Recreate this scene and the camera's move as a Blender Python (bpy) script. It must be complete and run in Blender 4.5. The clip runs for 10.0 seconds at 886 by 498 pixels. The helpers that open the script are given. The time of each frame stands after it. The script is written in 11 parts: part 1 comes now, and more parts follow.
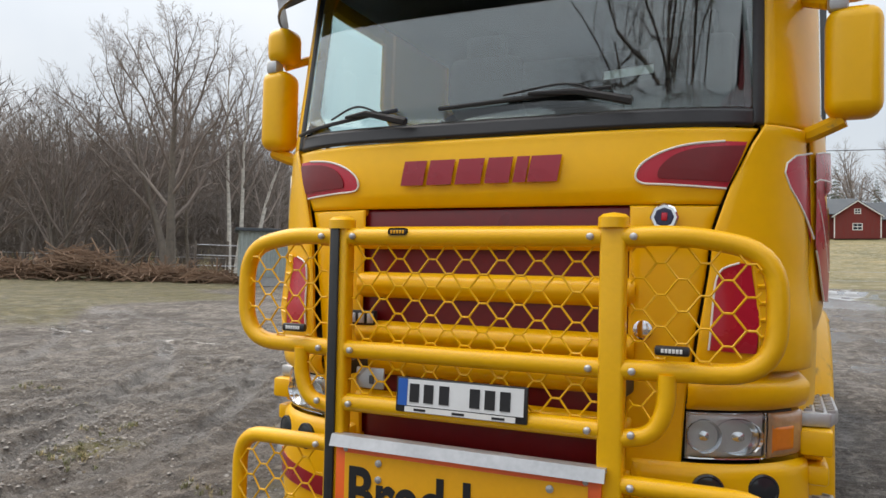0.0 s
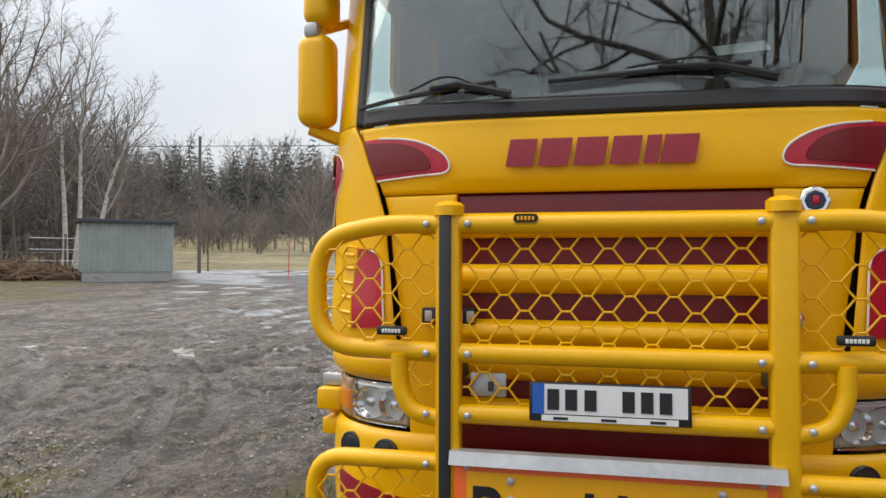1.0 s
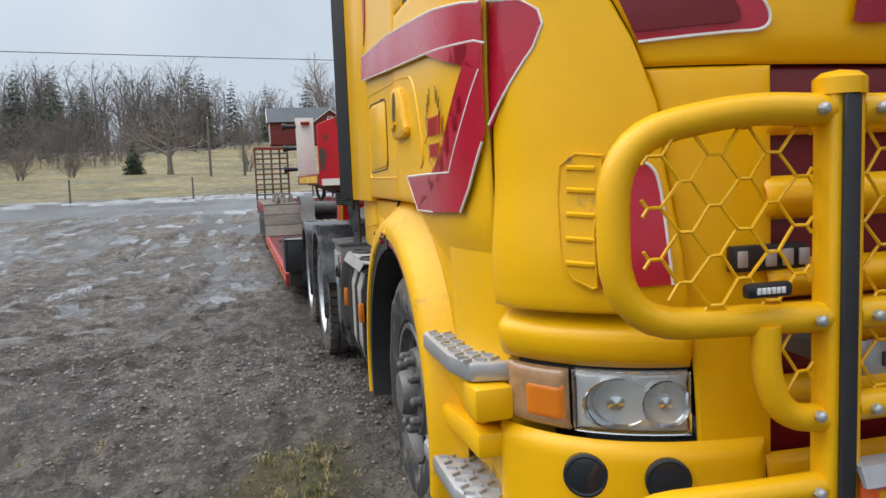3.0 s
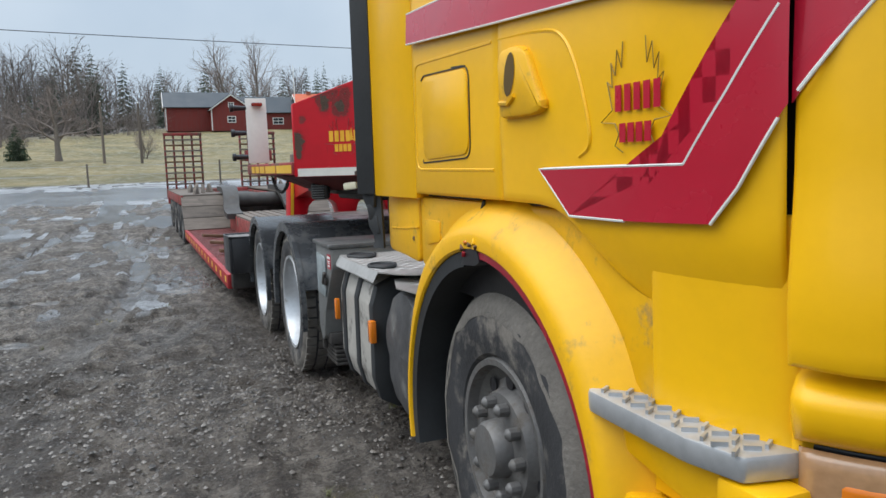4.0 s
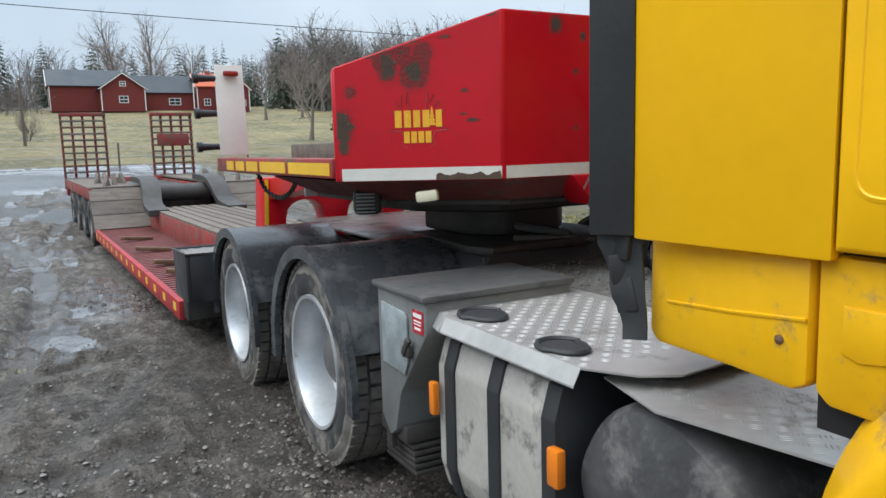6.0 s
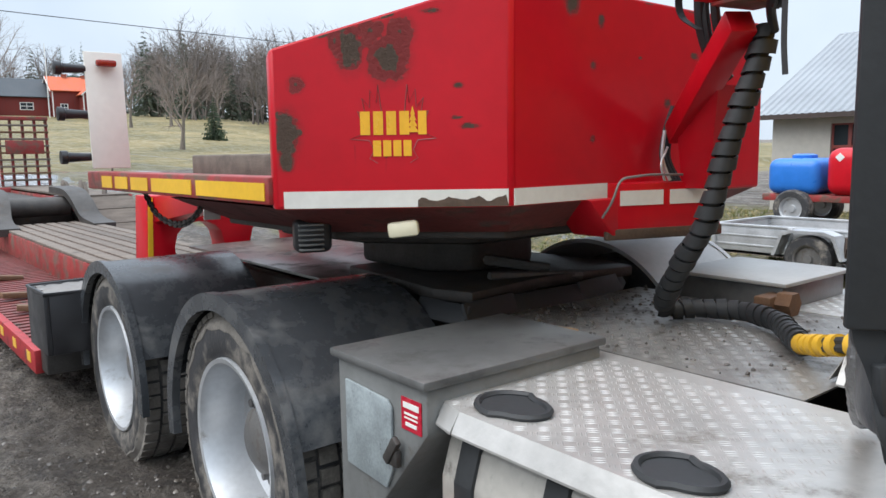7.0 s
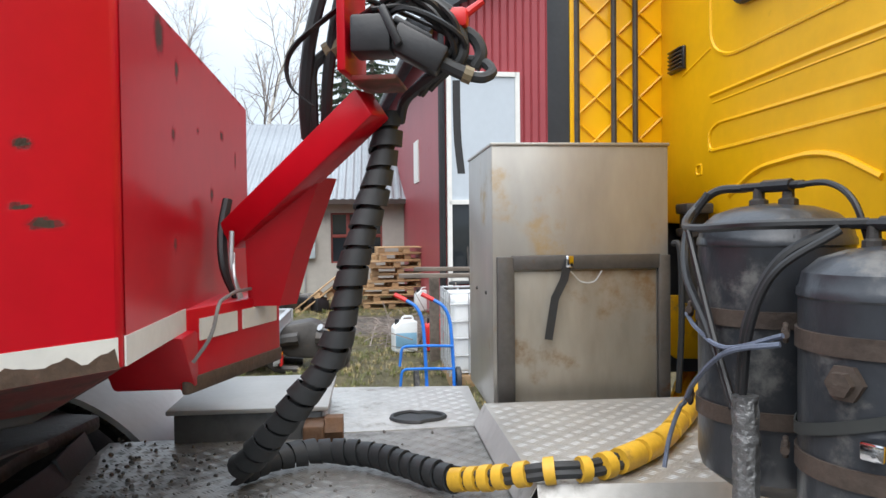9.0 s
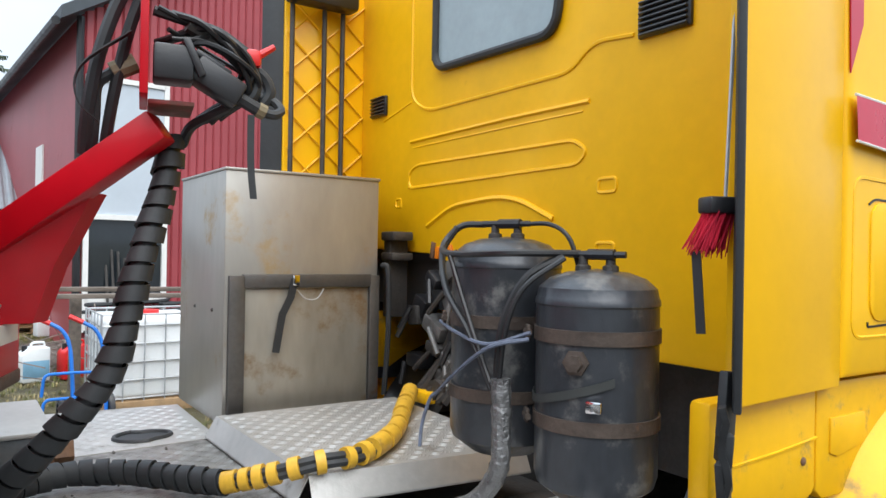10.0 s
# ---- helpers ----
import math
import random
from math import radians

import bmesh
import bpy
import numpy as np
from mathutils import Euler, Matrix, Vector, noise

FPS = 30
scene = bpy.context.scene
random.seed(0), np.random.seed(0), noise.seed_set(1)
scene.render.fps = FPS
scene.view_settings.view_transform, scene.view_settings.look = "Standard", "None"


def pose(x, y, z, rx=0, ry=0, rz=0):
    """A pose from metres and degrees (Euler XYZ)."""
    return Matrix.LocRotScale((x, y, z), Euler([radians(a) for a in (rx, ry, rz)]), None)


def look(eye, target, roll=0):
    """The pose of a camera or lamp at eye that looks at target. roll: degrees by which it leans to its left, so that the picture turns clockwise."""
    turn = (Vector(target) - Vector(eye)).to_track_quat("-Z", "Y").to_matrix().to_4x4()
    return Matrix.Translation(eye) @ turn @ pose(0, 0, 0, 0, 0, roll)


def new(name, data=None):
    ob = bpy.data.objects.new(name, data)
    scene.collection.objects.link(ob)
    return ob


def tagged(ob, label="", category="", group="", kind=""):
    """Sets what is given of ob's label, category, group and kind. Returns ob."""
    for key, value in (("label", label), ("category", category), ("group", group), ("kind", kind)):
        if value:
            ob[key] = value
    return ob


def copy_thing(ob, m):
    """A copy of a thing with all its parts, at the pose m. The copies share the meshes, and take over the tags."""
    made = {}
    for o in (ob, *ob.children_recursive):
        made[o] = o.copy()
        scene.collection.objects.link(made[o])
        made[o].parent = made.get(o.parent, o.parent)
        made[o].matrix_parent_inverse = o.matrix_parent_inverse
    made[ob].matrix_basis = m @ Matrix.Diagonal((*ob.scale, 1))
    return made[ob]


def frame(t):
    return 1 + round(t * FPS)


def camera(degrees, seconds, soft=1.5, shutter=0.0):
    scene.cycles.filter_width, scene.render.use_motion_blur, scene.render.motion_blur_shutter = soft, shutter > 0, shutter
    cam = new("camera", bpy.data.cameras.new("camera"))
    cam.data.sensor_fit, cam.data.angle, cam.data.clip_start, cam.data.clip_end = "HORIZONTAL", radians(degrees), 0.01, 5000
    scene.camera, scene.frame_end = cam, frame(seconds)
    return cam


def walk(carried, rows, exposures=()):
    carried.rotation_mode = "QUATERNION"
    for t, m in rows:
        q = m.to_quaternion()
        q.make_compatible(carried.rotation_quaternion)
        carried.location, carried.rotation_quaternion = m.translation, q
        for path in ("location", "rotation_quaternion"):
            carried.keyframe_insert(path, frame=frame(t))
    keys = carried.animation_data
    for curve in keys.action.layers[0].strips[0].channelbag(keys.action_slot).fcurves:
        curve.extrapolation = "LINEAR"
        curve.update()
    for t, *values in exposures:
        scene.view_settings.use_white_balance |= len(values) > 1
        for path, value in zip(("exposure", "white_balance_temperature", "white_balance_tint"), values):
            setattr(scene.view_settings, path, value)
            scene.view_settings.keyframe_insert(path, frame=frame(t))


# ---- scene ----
cam = camera(61.8, 10.0)
PATH = [
    (0, (1.102, -2.84, 1.433), (0.265, -1.025, 1.494), 1.3),
    (0.5, (0.543, -2.867, 1.438), (-0.105, -0.976, 1.506), 1.0),
    (1, (0.003, -2.843, 1.432), (-0.435, -0.893, 1.468), 0.1),
    (1.5, (-0.54, -2.678, 1.427), (-0.748, -0.689, 1.416), -1.1),
    (2, (-1.055, -2.444, 1.404), (-1.022, -0.446, 1.318), -1.8),
    (2.5, (-1.448, -2.064, 1.411), (-1.181, -0.087, 1.272), -2.0),
    (3, (-1.817, -1.627, 1.452), (-1.339, 0.306, 1.26), -2.2),
    (3.2, (-1.944, -1.449, 1.484), (-1.4, 0.465, 1.278), -2.2),
    (4.3, (-2.348, -0.387, 1.483), (-1.589, 1.449, 1.25), -1.7),
    (4.5, (-2.425, -0.185, 1.503), (-1.648, 1.643, 1.267), -1.7),
    (5, (-2.495, 0.31, 1.526), (-1.669, 2.115, 1.277), -1.7),
    (5.2, (-2.489, 0.523, 1.536), (-1.645, 2.318, 1.282), -1.6),
    (6.3, (-2.499, 1.621, 1.58), (-1.485, 3.322, 1.302), -1.4),
    (6.5, (-2.445, 1.821, 1.579), (-1.38, 3.493, 1.312), -1.2),
    (7, (-2.353, 2.272, 1.59), (-1.125, 3.83, 1.334), -0.9),
    (7.5, (-2.254, 2.663, 1.636), (-0.778, 3.996, 1.428), -0.7),
    (8, (-2.103, 2.995, 1.66), (-0.376, 3.996, 1.528), -1.2),
    (8.5, (-2.076, 3.292, 1.661), (-0.135, 3.77, 1.588), -0.9),
    (9, (-2.072, 3.527, 1.657), (-0.082, 3.335, 1.606), -0.6),
    (9.5, (-2.043, 3.71, 1.623), (-0.194, 2.95, 1.572), 0.1),
    (10, (-2.22, 3.976, 1.657), (-0.557, 2.865, 1.668), 1.0),
]
walk(cam, [(t, look(eye, target, roll)) for t, eye, target, roll in PATH],
     [(0, 0.50, 7150, 12), (1.5, 0.46, 7100, 12), (3.0, 0.34, 6650, 11), (5.0, 0.26, 6150, 6), (6.5, 0.60, 6350, 8), (7.2, 0.70, 6450, 10), (8.0, 0.74, 6550, 10), (9.2, 0.80, 6450, 9), (10, 0.82, 6350, 8)])

# ---- world and light: a bright overcast winter sky ----
SUN_EL, SUN_AZ = 60.0, 283.0
world = bpy.data.worlds.new("overcast_sky")
scene.world = world
world.use_nodes = True
wn, wl = world.node_tree.nodes, world.node_tree.links
wn.clear()
w_out = wn.new("ShaderNodeOutputWorld")
w_bg = wn.new("ShaderNodeBackground")
w_sky = wn.new("ShaderNodeTexSky")
w_sky.sky_type, w_sky.sun_disc = "NISHITA", False
w_sky.sun_elevation, w_sky.sun_rotation = radians(SUN_EL), radians(SUN_AZ)
w_sky.air_density, w_sky.dust_density = 1.0, 4.0
w_gain = wn.new("ShaderNodeVectorMath")
w_gain.operation = "SCALE"
w_gain.inputs["Scale"].default_value = 0.10
w_noise = wn.new("ShaderNodeTexNoise")
w_noise.inputs["Scale"].default_value = 2.2
w_noise.inputs["Detail"].default_value = 5.0
w_ramp = wn.new("ShaderNodeValToRGB")
w_ramp.color_ramp.elements[0].position, w_ramp.color_ramp.elements[0].color = 0.30, (0.44, 0.525, 0.625, 1)
w_ramp.color_ramp.elements[1].position, w_ramp.color_ramp.elements[1].color = 0.72, (0.655, 0.715, 0.785, 1)
w_mix = wn.new("ShaderNodeMix")
w_mix.data_type = "RGBA"
w_mix.inputs["Factor"].default_value = 0.86
wl.new(w_sky.outputs["Color"], w_gain.inputs[0])
wl.new(w_gain.outputs[0], w_mix.inputs["A"])
wl.new(w_noise.outputs["Fac"], w_ramp.inputs["Fac"])
wl.new(w_ramp.outputs["Color"], w_mix.inputs["B"])
# an overcast sky is brighter overhead than at the horizon
w_tc = wn.new("ShaderNodeTexCoord")
w_sep = wn.new("ShaderNodeSeparateXYZ")
w_up = wn.new("ShaderNodeMapRange")
w_up.interpolation_type = "SMOOTHSTEP"
w_up.inputs["From Min"].default_value, w_up.inputs["From Max"].default_value = 0.15, 0.95
w_up.inputs["To Min"].default_value, w_up.inputs["To Max"].default_value = 1.0, 2.3
w_mul = wn.new("ShaderNodeVectorMath")
w_mul.operation = "SCALE"
wl.new(w_tc.outputs["Generated"], w_sep.inputs[0])
wl.new(w_sep.outputs["Z"], w_up.inputs["Value"])
wl.new(w_mix.outputs["Result"], w_mul.inputs[0])
wl.new(w_up.outputs[0], w_mul.inputs["Scale"])
wl.new(w_mul.outputs[0], w_bg.inputs["Color"])
w_bg.inputs["Strength"].default_value = 1.0
wl.new(w_bg.outputs[0], w_out.inputs["Surface"])

sun = new("sun", bpy.data.lights.new("sun", "SUN"))
sun.data.energy, sun.data.angle, sun.data.color = 1.7, radians(70), (1.0, 0.97, 0.93)
az, el = radians(SUN_AZ), radians(SUN_EL)
sun.matrix_world = look((0, 0, 30), (-math.sin(az) * math.cos(el), -math.cos(az) * math.cos(el), 30 - math.sin(el)))

# ---- materials ----
def mat(name, base, rough=0.5, metal=0.0, var=0.12, scale=6.0, bump=0.0, bscale=80.0, dirt=None, dirt_amt=0.4, dirt_scale=3.0,
        coat=0.0, wet=0.0, stretch=(1, 1, 1), random_tint=0.0):
    """Procedural surface: base colour with two scales of variation, optional dirt patches and fine relief."""
    m = bpy.data.materials.new(name)
    m.use_nodes = True
    n, l = m.node_tree.nodes, m.node_tree.links
    bsdf = n["Principled BSDF"]
    tc = n.new("ShaderNodeTexCoord")
    mp = n.new("ShaderNodeMapping")
    mp.inputs["Scale"].default_value = stretch
    l.new(tc.outputs["Object"], mp.inputs["Vector"])
    big = n.new("ShaderNodeTexNoise")
    big.inputs["Scale"].default_value, big.inputs["Detail"].default_value = scale, 6.0
    fine = n.new("ShaderNodeTexNoise")
    fine.inputs["Scale"].default_value, fine.inputs["Detail"].default_value = scale * 9, 4.0
    l.new(mp.outputs[0], big.inputs["Vector"])
    l.new(mp.outputs[0], fine.inputs["Vector"])
    add = n.new("ShaderNodeMath")
    add.operation = "MULTIPLY_ADD"
    add.inputs[1].default_value = 0.45
    l.new(fine.outputs["Fac"], add.inputs[0])
    l.new(big.outputs["Fac"], add.inputs[2])
    ramp = n.new("ShaderNodeMapRange")
    ramp.inputs["From Min"].default_value, ramp.inputs["From Max"].default_value = 0.45, 1.0
    ramp.inputs["To Min"].default_value, ramp.inputs["To Max"].default_value = 1 - var, 1 + var
    l.new(add.outputs[0], ramp.inputs["Value"])
    col = n.new("ShaderNodeVectorMath")
    col.operation = "SCALE"
    col.inputs[0].default_value = base[:3]
    l.new(ramp.outputs[0], col.inputs["Scale"])
    out = col.outputs[0]
    if random_tint:
        info = n.new("ShaderNodeObjectInfo")
        mr = n.new("ShaderNodeMapRange")
        mr.inputs["To Min"].default_value, mr.inputs["To Max"].default_value = 1 - random_tint, 1 + random_tint
        l.new(info.outputs["Random"], mr.inputs["Value"])
        tint = n.new("ShaderNodeVectorMath")
        tint.operation = "SCALE"
        l.new(out, tint.inputs[0])
        l.new(mr.outputs[0], tint.inputs["Scale"])
        out = tint.outputs[0]
    rgh = None
    if dirt:
        dn = n.new("ShaderNodeTexNoise")
        dn.inputs["Scale"].default_value, dn.inputs["Detail"].default_value, dn.inputs["Roughness"].default_value = dirt_scale, 8.0, 0.68
        l.new(tc.outputs["Object"], dn.inputs["Vector"])
        dm = n.new("ShaderNodeMapRange")
        dm.interpolation_type = "SMOOTHSTEP"
        dm.inputs["From Min"].default_value, dm.inputs["From Max"].default_value = 0.78 - dirt_amt * 0.55, 0.92 - dirt_amt * 0.45
        l.new(dn.outputs["Fac"], dm.inputs["Value"])
        mx = n.new("ShaderNodeMix")
        mx.data_type = "RGBA"
        l.new(dm.outputs[0], mx.inputs["Factor"])
        l.new(out, mx.inputs["A"])
        mx.inputs["B"].default_value = (*dirt, 1)
        out = mx.outputs["Result"]
        rgh = n.new("ShaderNodeMapRange")
        rgh.inputs["To Min"].default_value, rgh.inputs["To Max"].default_value = rough, min(1.0, rough + 0.35)
        l.new(dm.outputs[0], rgh.inputs["Value"])
    else:
        rgh = n.new("ShaderNodeMapRange")
        rgh.inputs["From Min"].default_value, rgh.inputs["From Max"].default_value = 0.3, 0.7
        rgh.inputs["To Min"].default_value, rgh.inputs["To Max"].default_value = max(0.02, rough * (1 - 0.25)), min(1, rough * 1.2)
        l.new(big.outputs["Fac"], rgh.inputs["Value"])
    l.new(out, bsdf.inputs["Base Color"])
    l.new(rgh.outputs[0], bsdf.inputs["Roughness"])
    bsdf.inputs["Metallic"].default_value = metal
    bsdf.inputs["Coat Weight"].default_value = coat
    bsdf.inputs["Coat Roughness"].default_value = 0.12
    if bump:
        bn = n.new("ShaderNodeTexNoise")
        bn.inputs["Scale"].default_value, bn.inputs["Detail"].default_value = bscale, 5.0
        l.new(mp.outputs[0], bn.inputs["Vector"])
        bp = n.new("ShaderNodeBump")
        bp.inputs["Strength"].default_value, bp.inputs["Distance"].default_value = bump, 0.01
        l.new(bn.outputs["Fac"], bp.inputs["Height"])
        l.new(bp.outputs[0], bsdf.inputs["Normal"])
    return m


def spec(m, level):
    """Less sheen than bare lacquer: old, chalked paint."""
    m.node_tree.nodes["Principled BSDF"].inputs["Specular IOR Level"].default_value = level
    return m


def glass(name, tint=(0.9, 0.95, 0.95), rough=0.02):
    m = bpy.data.materials.new(name)
    m.use_nodes = True
    b = m.node_tree.nodes["Principled BSDF"]
    b.inputs["Base Color"].default_value = (*tint, 1)
    b.inputs["Roughness"].default_value = rough
    b.inputs["Transmission Weight"].default_value = 1.0
    b.inputs["IOR"].default_value = 1.5
    return m


YELLOW = mat("yellow_paint", (0.87, 0.466, 0.002), 0.36, 0, 0.05, 2.5, 0.02, 40, dirt=(0.46, 0.25, 0.03), dirt_amt=0.14, dirt_scale=7, coat=0.18)
YELLOW_DIRTY = mat("yellow_paint_muddy", (0.82, 0.438, 0.004), 0.40, 0, 0.08, 3, 0.05, 60, dirt=(0.34, 0.22, 0.07), dirt_amt=0.42, dirt_scale=9, coat=0.12)
YELLOW_BAR = mat("yellow_bar_paint", (0.83, 0.438, 0.004), 0.40, 0, 0.06, 5, 0.10, 50, dirt=(0.40, 0.38, 0.33), dirt_amt=0.17, dirt_scale=16, coat=0.25)
RED_DECAL = mat("dark_red_film", (0.30, 0.008, 0.022), 0.28, 0, 0.08, 3, 0.03, 60, coat=0.3)
RED_BRIGHT = mat("crimson_film", (0.46, 0.008, 0.03), 0.28, 0, 0.06, 3, coat=0.3)
MAROON = mat("maroon_slats", (0.16, 0.006, 0.010), 0.35, 0, 0.15, 4, 0.04, 60)
for m_ in (YELLOW, YELLOW_DIRTY, YELLOW_BAR):
    spec(m_, 0.32)
WHITE_LINE = mat("white_film", (0.75, 0.75, 0.72), 0.4, 0, 0.05)
WHITE_PAINT = mat("white_painted_steel", (0.70, 0.68, 0.62), 0.45, 0, 0.08, 3, 0.05, 50, dirt=(0.42, 0.33, 0.22), dirt_amt=0.3, dirt_scale=6)
RED_STEEL = mat("red_painted_steel", (0.47, 0.004, 0.013), 0.36, 0, 0.12, 2.0, 0.04, 30, dirt=(0.20, 0.03, 0.028), dirt_amt=0.24, dirt_scale=4.5, coat=0.12)
spec(RED_STEEL, 0.28)
RED_FADED = mat("faded_scraped_red_steel", (0.33, 0.018, 0.022), 0.5, 0, 0.2, 3.0, 0.12, 40, dirt=(0.13, 0.05, 0.045), dirt_amt=0.45, dirt_scale=7)
SLAT_RUST = mat("rusty_dark_red_slats", (0.15, 0.030, 0.026), 0.6, 0, 0.3, 4.0, 0.2, 40, dirt=(0.075, 0.055, 0.045), dirt_amt=0.5, dirt_scale=8)
RED_WORN = mat("worn_red_steel", (0.26, 0.026, 0.024), 0.5, 0, 0.22, 3.0, 0.12, 40, dirt=(0.12, 0.075, 0.055), dirt_amt=0.62, dirt_scale=5)
BARE_RUST = mat("scraped_rusty_steel", (0.075, 0.047, 0.031), 0.65, 0.0, 0.35, 9, 0.4, 40, dirt=(0.22, 0.02, 0.02), dirt_amt=0.3, dirt_scale=18)
BLACK_RUBBER = mat("black_rubber", (0.022, 0.024, 0.026), 0.6, 0, 0.25, 6, 0.08, 60, dirt=(0.12, 0.11, 0.10), dirt_amt=0.22, dirt_scale=8)
BLACK_PLASTIC = mat("black_plastic", (0.018, 0.018, 0.02), 0.38, 0, 0.2, 8, 0.05, 90)
# pale blotches are dust and grit, and also paint the fender's sky sheen
FENDER = mat("dusty_sheen_fender_plastic", (0.046, 0.050, 0.055), 0.27, 0, 0.25, 3, 0.06, 60, dirt=(0.105, 0.106, 0.105), dirt_amt=0.52, dirt_scale=6)
TYRE = mat("muddy_tyre_rubber", (0.030, 0.030, 0.032), 0.72, 0, 0.3, 4, 0.25, 70, dirt=(0.20, 0.18, 0.155), dirt_amt=0.55, dirt_scale=5.5)
TREAD = mat("dried_mud_tyre_tread", (0.15, 0.137, 0.12), 0.85, 0, 0.3, 8, 0.5, 60, dirt=(0.22, 0.20, 0.17), dirt_amt=0.5, dirt_scale=9)
RIM_SILVER = mat("silver_wheel_rim", (0.52, 0.535, 0.55), 0.36, 0.55, 0.16, 4, 0.03, 30, dirt=(0.24, 0.21, 0.18), dirt_amt=0.36, dirt_scale=6)
RIM_GREY = mat("dusty_grey_wheel_hub", (0.16, 0.155, 0.15), 0.55, 0.5, 0.25, 7, 0.1, 40, dirt=(0.16, 0.14, 0.12), dirt_amt=0.5, dirt_scale=12)
CHROME = mat("chrome", (0.75, 0.76, 0.78), 0.12, 1.0, 0.05)
STEEL = mat("galvanised_steel", (0.46, 0.47, 0.48), 0.42, 0.5, 0.18, 5, 0.05, 40)
STAINLESS = mat("stainless_sheet", (0.36, 0.345, 0.315), 0.34, 0.5, 0.18, 2.2, 0.03, 20, dirt=(0.36, 0.25, 0.11), dirt_amt=0.42, dirt_scale=2.6, stretch=(1, 1, 0.35))
STAIN_DARK = mat("stained_stainless_sheet", (0.27, 0.25, 0.21), 0.42, 0.35, 0.30, 2.5, 0.03, 20, dirt=(0.19, 0.11, 0.04), dirt_amt=0.5, dirt_scale=3.2, stretch=(1, 1, 0.3))
GREY_PAINT = mat("worn_grey_paint", (0.20, 0.205, 0.20), 0.45, 0.25, 0.18, 4, 0.08, 50, dirt=(0.13, 0.11, 0.09), dirt_amt=0.35, dirt_scale=6)
DARK_STEEL = mat("grimy_dark_steel", (0.058, 0.053, 0.049), 0.55, 0.3, 0.35, 8, 0.3, 50, dirt=(0.10, 0.075, 0.055), dirt_amt=0.4, dirt_scale=9)
CHARCOAL = mat("charcoal_tank_paint", (0.038, 0.042, 0.049), 0.30, 0.1, 0.35, 5, 0.14, 55, dirt=(0.15, 0.148, 0.142), dirt_amt=0.46, dirt_scale=9, stretch=(1, 1, 0.5))
HOSE_BLACK = mat("black_air_hose", (0.014, 0.014, 0.015), 0.42, 0, 0.25, 9, 0.05, 70)
RUST = mat("rusty_band_iron", (0.14, 0.075, 0.04), 0.7, 0.2, 0.35, 12, 0.3, 60)
ALU = mat("aluminium_checker_plate", (0.45, 0.44, 0.42), 0.38, 0.45, 0.20, 3, 0.08, 60, dirt=(0.13, 0.11, 0.09), dirt_amt=0.42, dirt_scale=3.5)
DECK_GRIMY = mat("grimy_checker_plate", (0.23, 0.222, 0.208), 0.32, 0.35, 0.35, 3, 0.15, 60, dirt=(0.060, 0.053, 0.046), dirt_amt=0.52, dirt_scale=3.2)
LID_GREY = mat("rain_marked_dark_lid", (0.13, 0.132, 0.13), 0.28, 0.2, 0.3, 2.5, 0.06, 40, dirt=(0.055, 0.055, 0.052), dirt_amt=0.5, dirt_scale=3.0)
AMBER = mat("amber_lens", (0.75, 0.20, 0.01), 0.15, 0, 0.1, coat=0.6)
LENS_GREY = mat("headlamp_bowl", (0.62, 0.63, 0.63), 0.25, 0.3, 0.1, 5)
ORANGE = mat("orange_sign_border", (0.85, 0.13, 0.02), 0.45, 0, 0.06)
SIGN_YELLOW = mat("sign_yellow", (0.85, 0.40, 0.01), 0.45, 0, 0.06)
BLACK_INK = mat("black_ink", (0.012, 0.012, 0.014), 0.45, 0, 0.1)
PLATE_WHITE = mat("plate_white", (0.72, 0.74, 0.74), 0.4, 0, 0.04)
PLATE_BLUE = mat("plate_blue", (0.01, 0.10, 0.42), 0.4, 0, 0.05)
HOSE_YELLOW = mat("yellow_spiral_wrap", (0.62, 0.36, 0.03), 0.5, 0, 0.2, 9, 0.1, 60, dirt=(0.25, 0.15, 0.05), dirt_amt=0.35, dirt_scale=14)
REFLECT_WHITE = mat("dirty_white_reflex_tape", (0.66, 0.65, 0.60), 0.35, 0, 0.1, 5, dirt=(0.62, 0.42, 0.07), dirt_amt=0.40, dirt_scale=2.2)
REFLECT_YELLOW = mat("yellow_reflex_tape", (0.72, 0.42, 0.02), 0.35, 0, 0.12, 5, dirt=(0.25, 0.16, 0.06), dirt_amt=0.3, dirt_scale=9)
WOOD_GREY = mat("weathered_planks", (0.13, 0.105, 0.085), 0.75, 0, 0.35, 3, 0.4, 30, stretch=(1, 6, 6), dirt=(0.07, 0.06, 0.05), dirt_amt=0.4, random_tint=0.2)
WOOD_RAW = mat("raw_pallet_wood", (0.42, 0.27, 0.14), 0.7, 0, 0.25, 3, 0.2, 30, stretch=(1, 5, 5), random_tint=0.25)
GLASS = glass("cab_glass", (0.72, 0.86, 0.85))
GLASS.node_tree.nodes["Principled BSDF"].inputs["IOR"].default_value = 1.7
GLASS_CLEAR = glass("clear_lens", (0.95, 0.97, 0.97))
GLASS_DARK = mat("dark_window_pane", (0.02, 0.025, 0.03), 0.06, 0, 0.1)
FALU_RED = mat("falu_red_boards", (0.16, 0.022, 0.016), 0.75, 0, 0.2, 0.8, 0.2, 12, stretch=(6, 6, 0.6))
BARN_RED = mat("wine_red_corrugated_sheet", (0.32, 0.055, 0.065), 0.42, 0.1, 0.12, 0.7, dirt=(0.22, 0.05, 0.05), dirt_amt=0.3, dirt_scale=0.8)
WHITE_TRIM = mat("white_trim_paint", (0.75, 0.74, 0.71), 0.5, 0, 0.06)
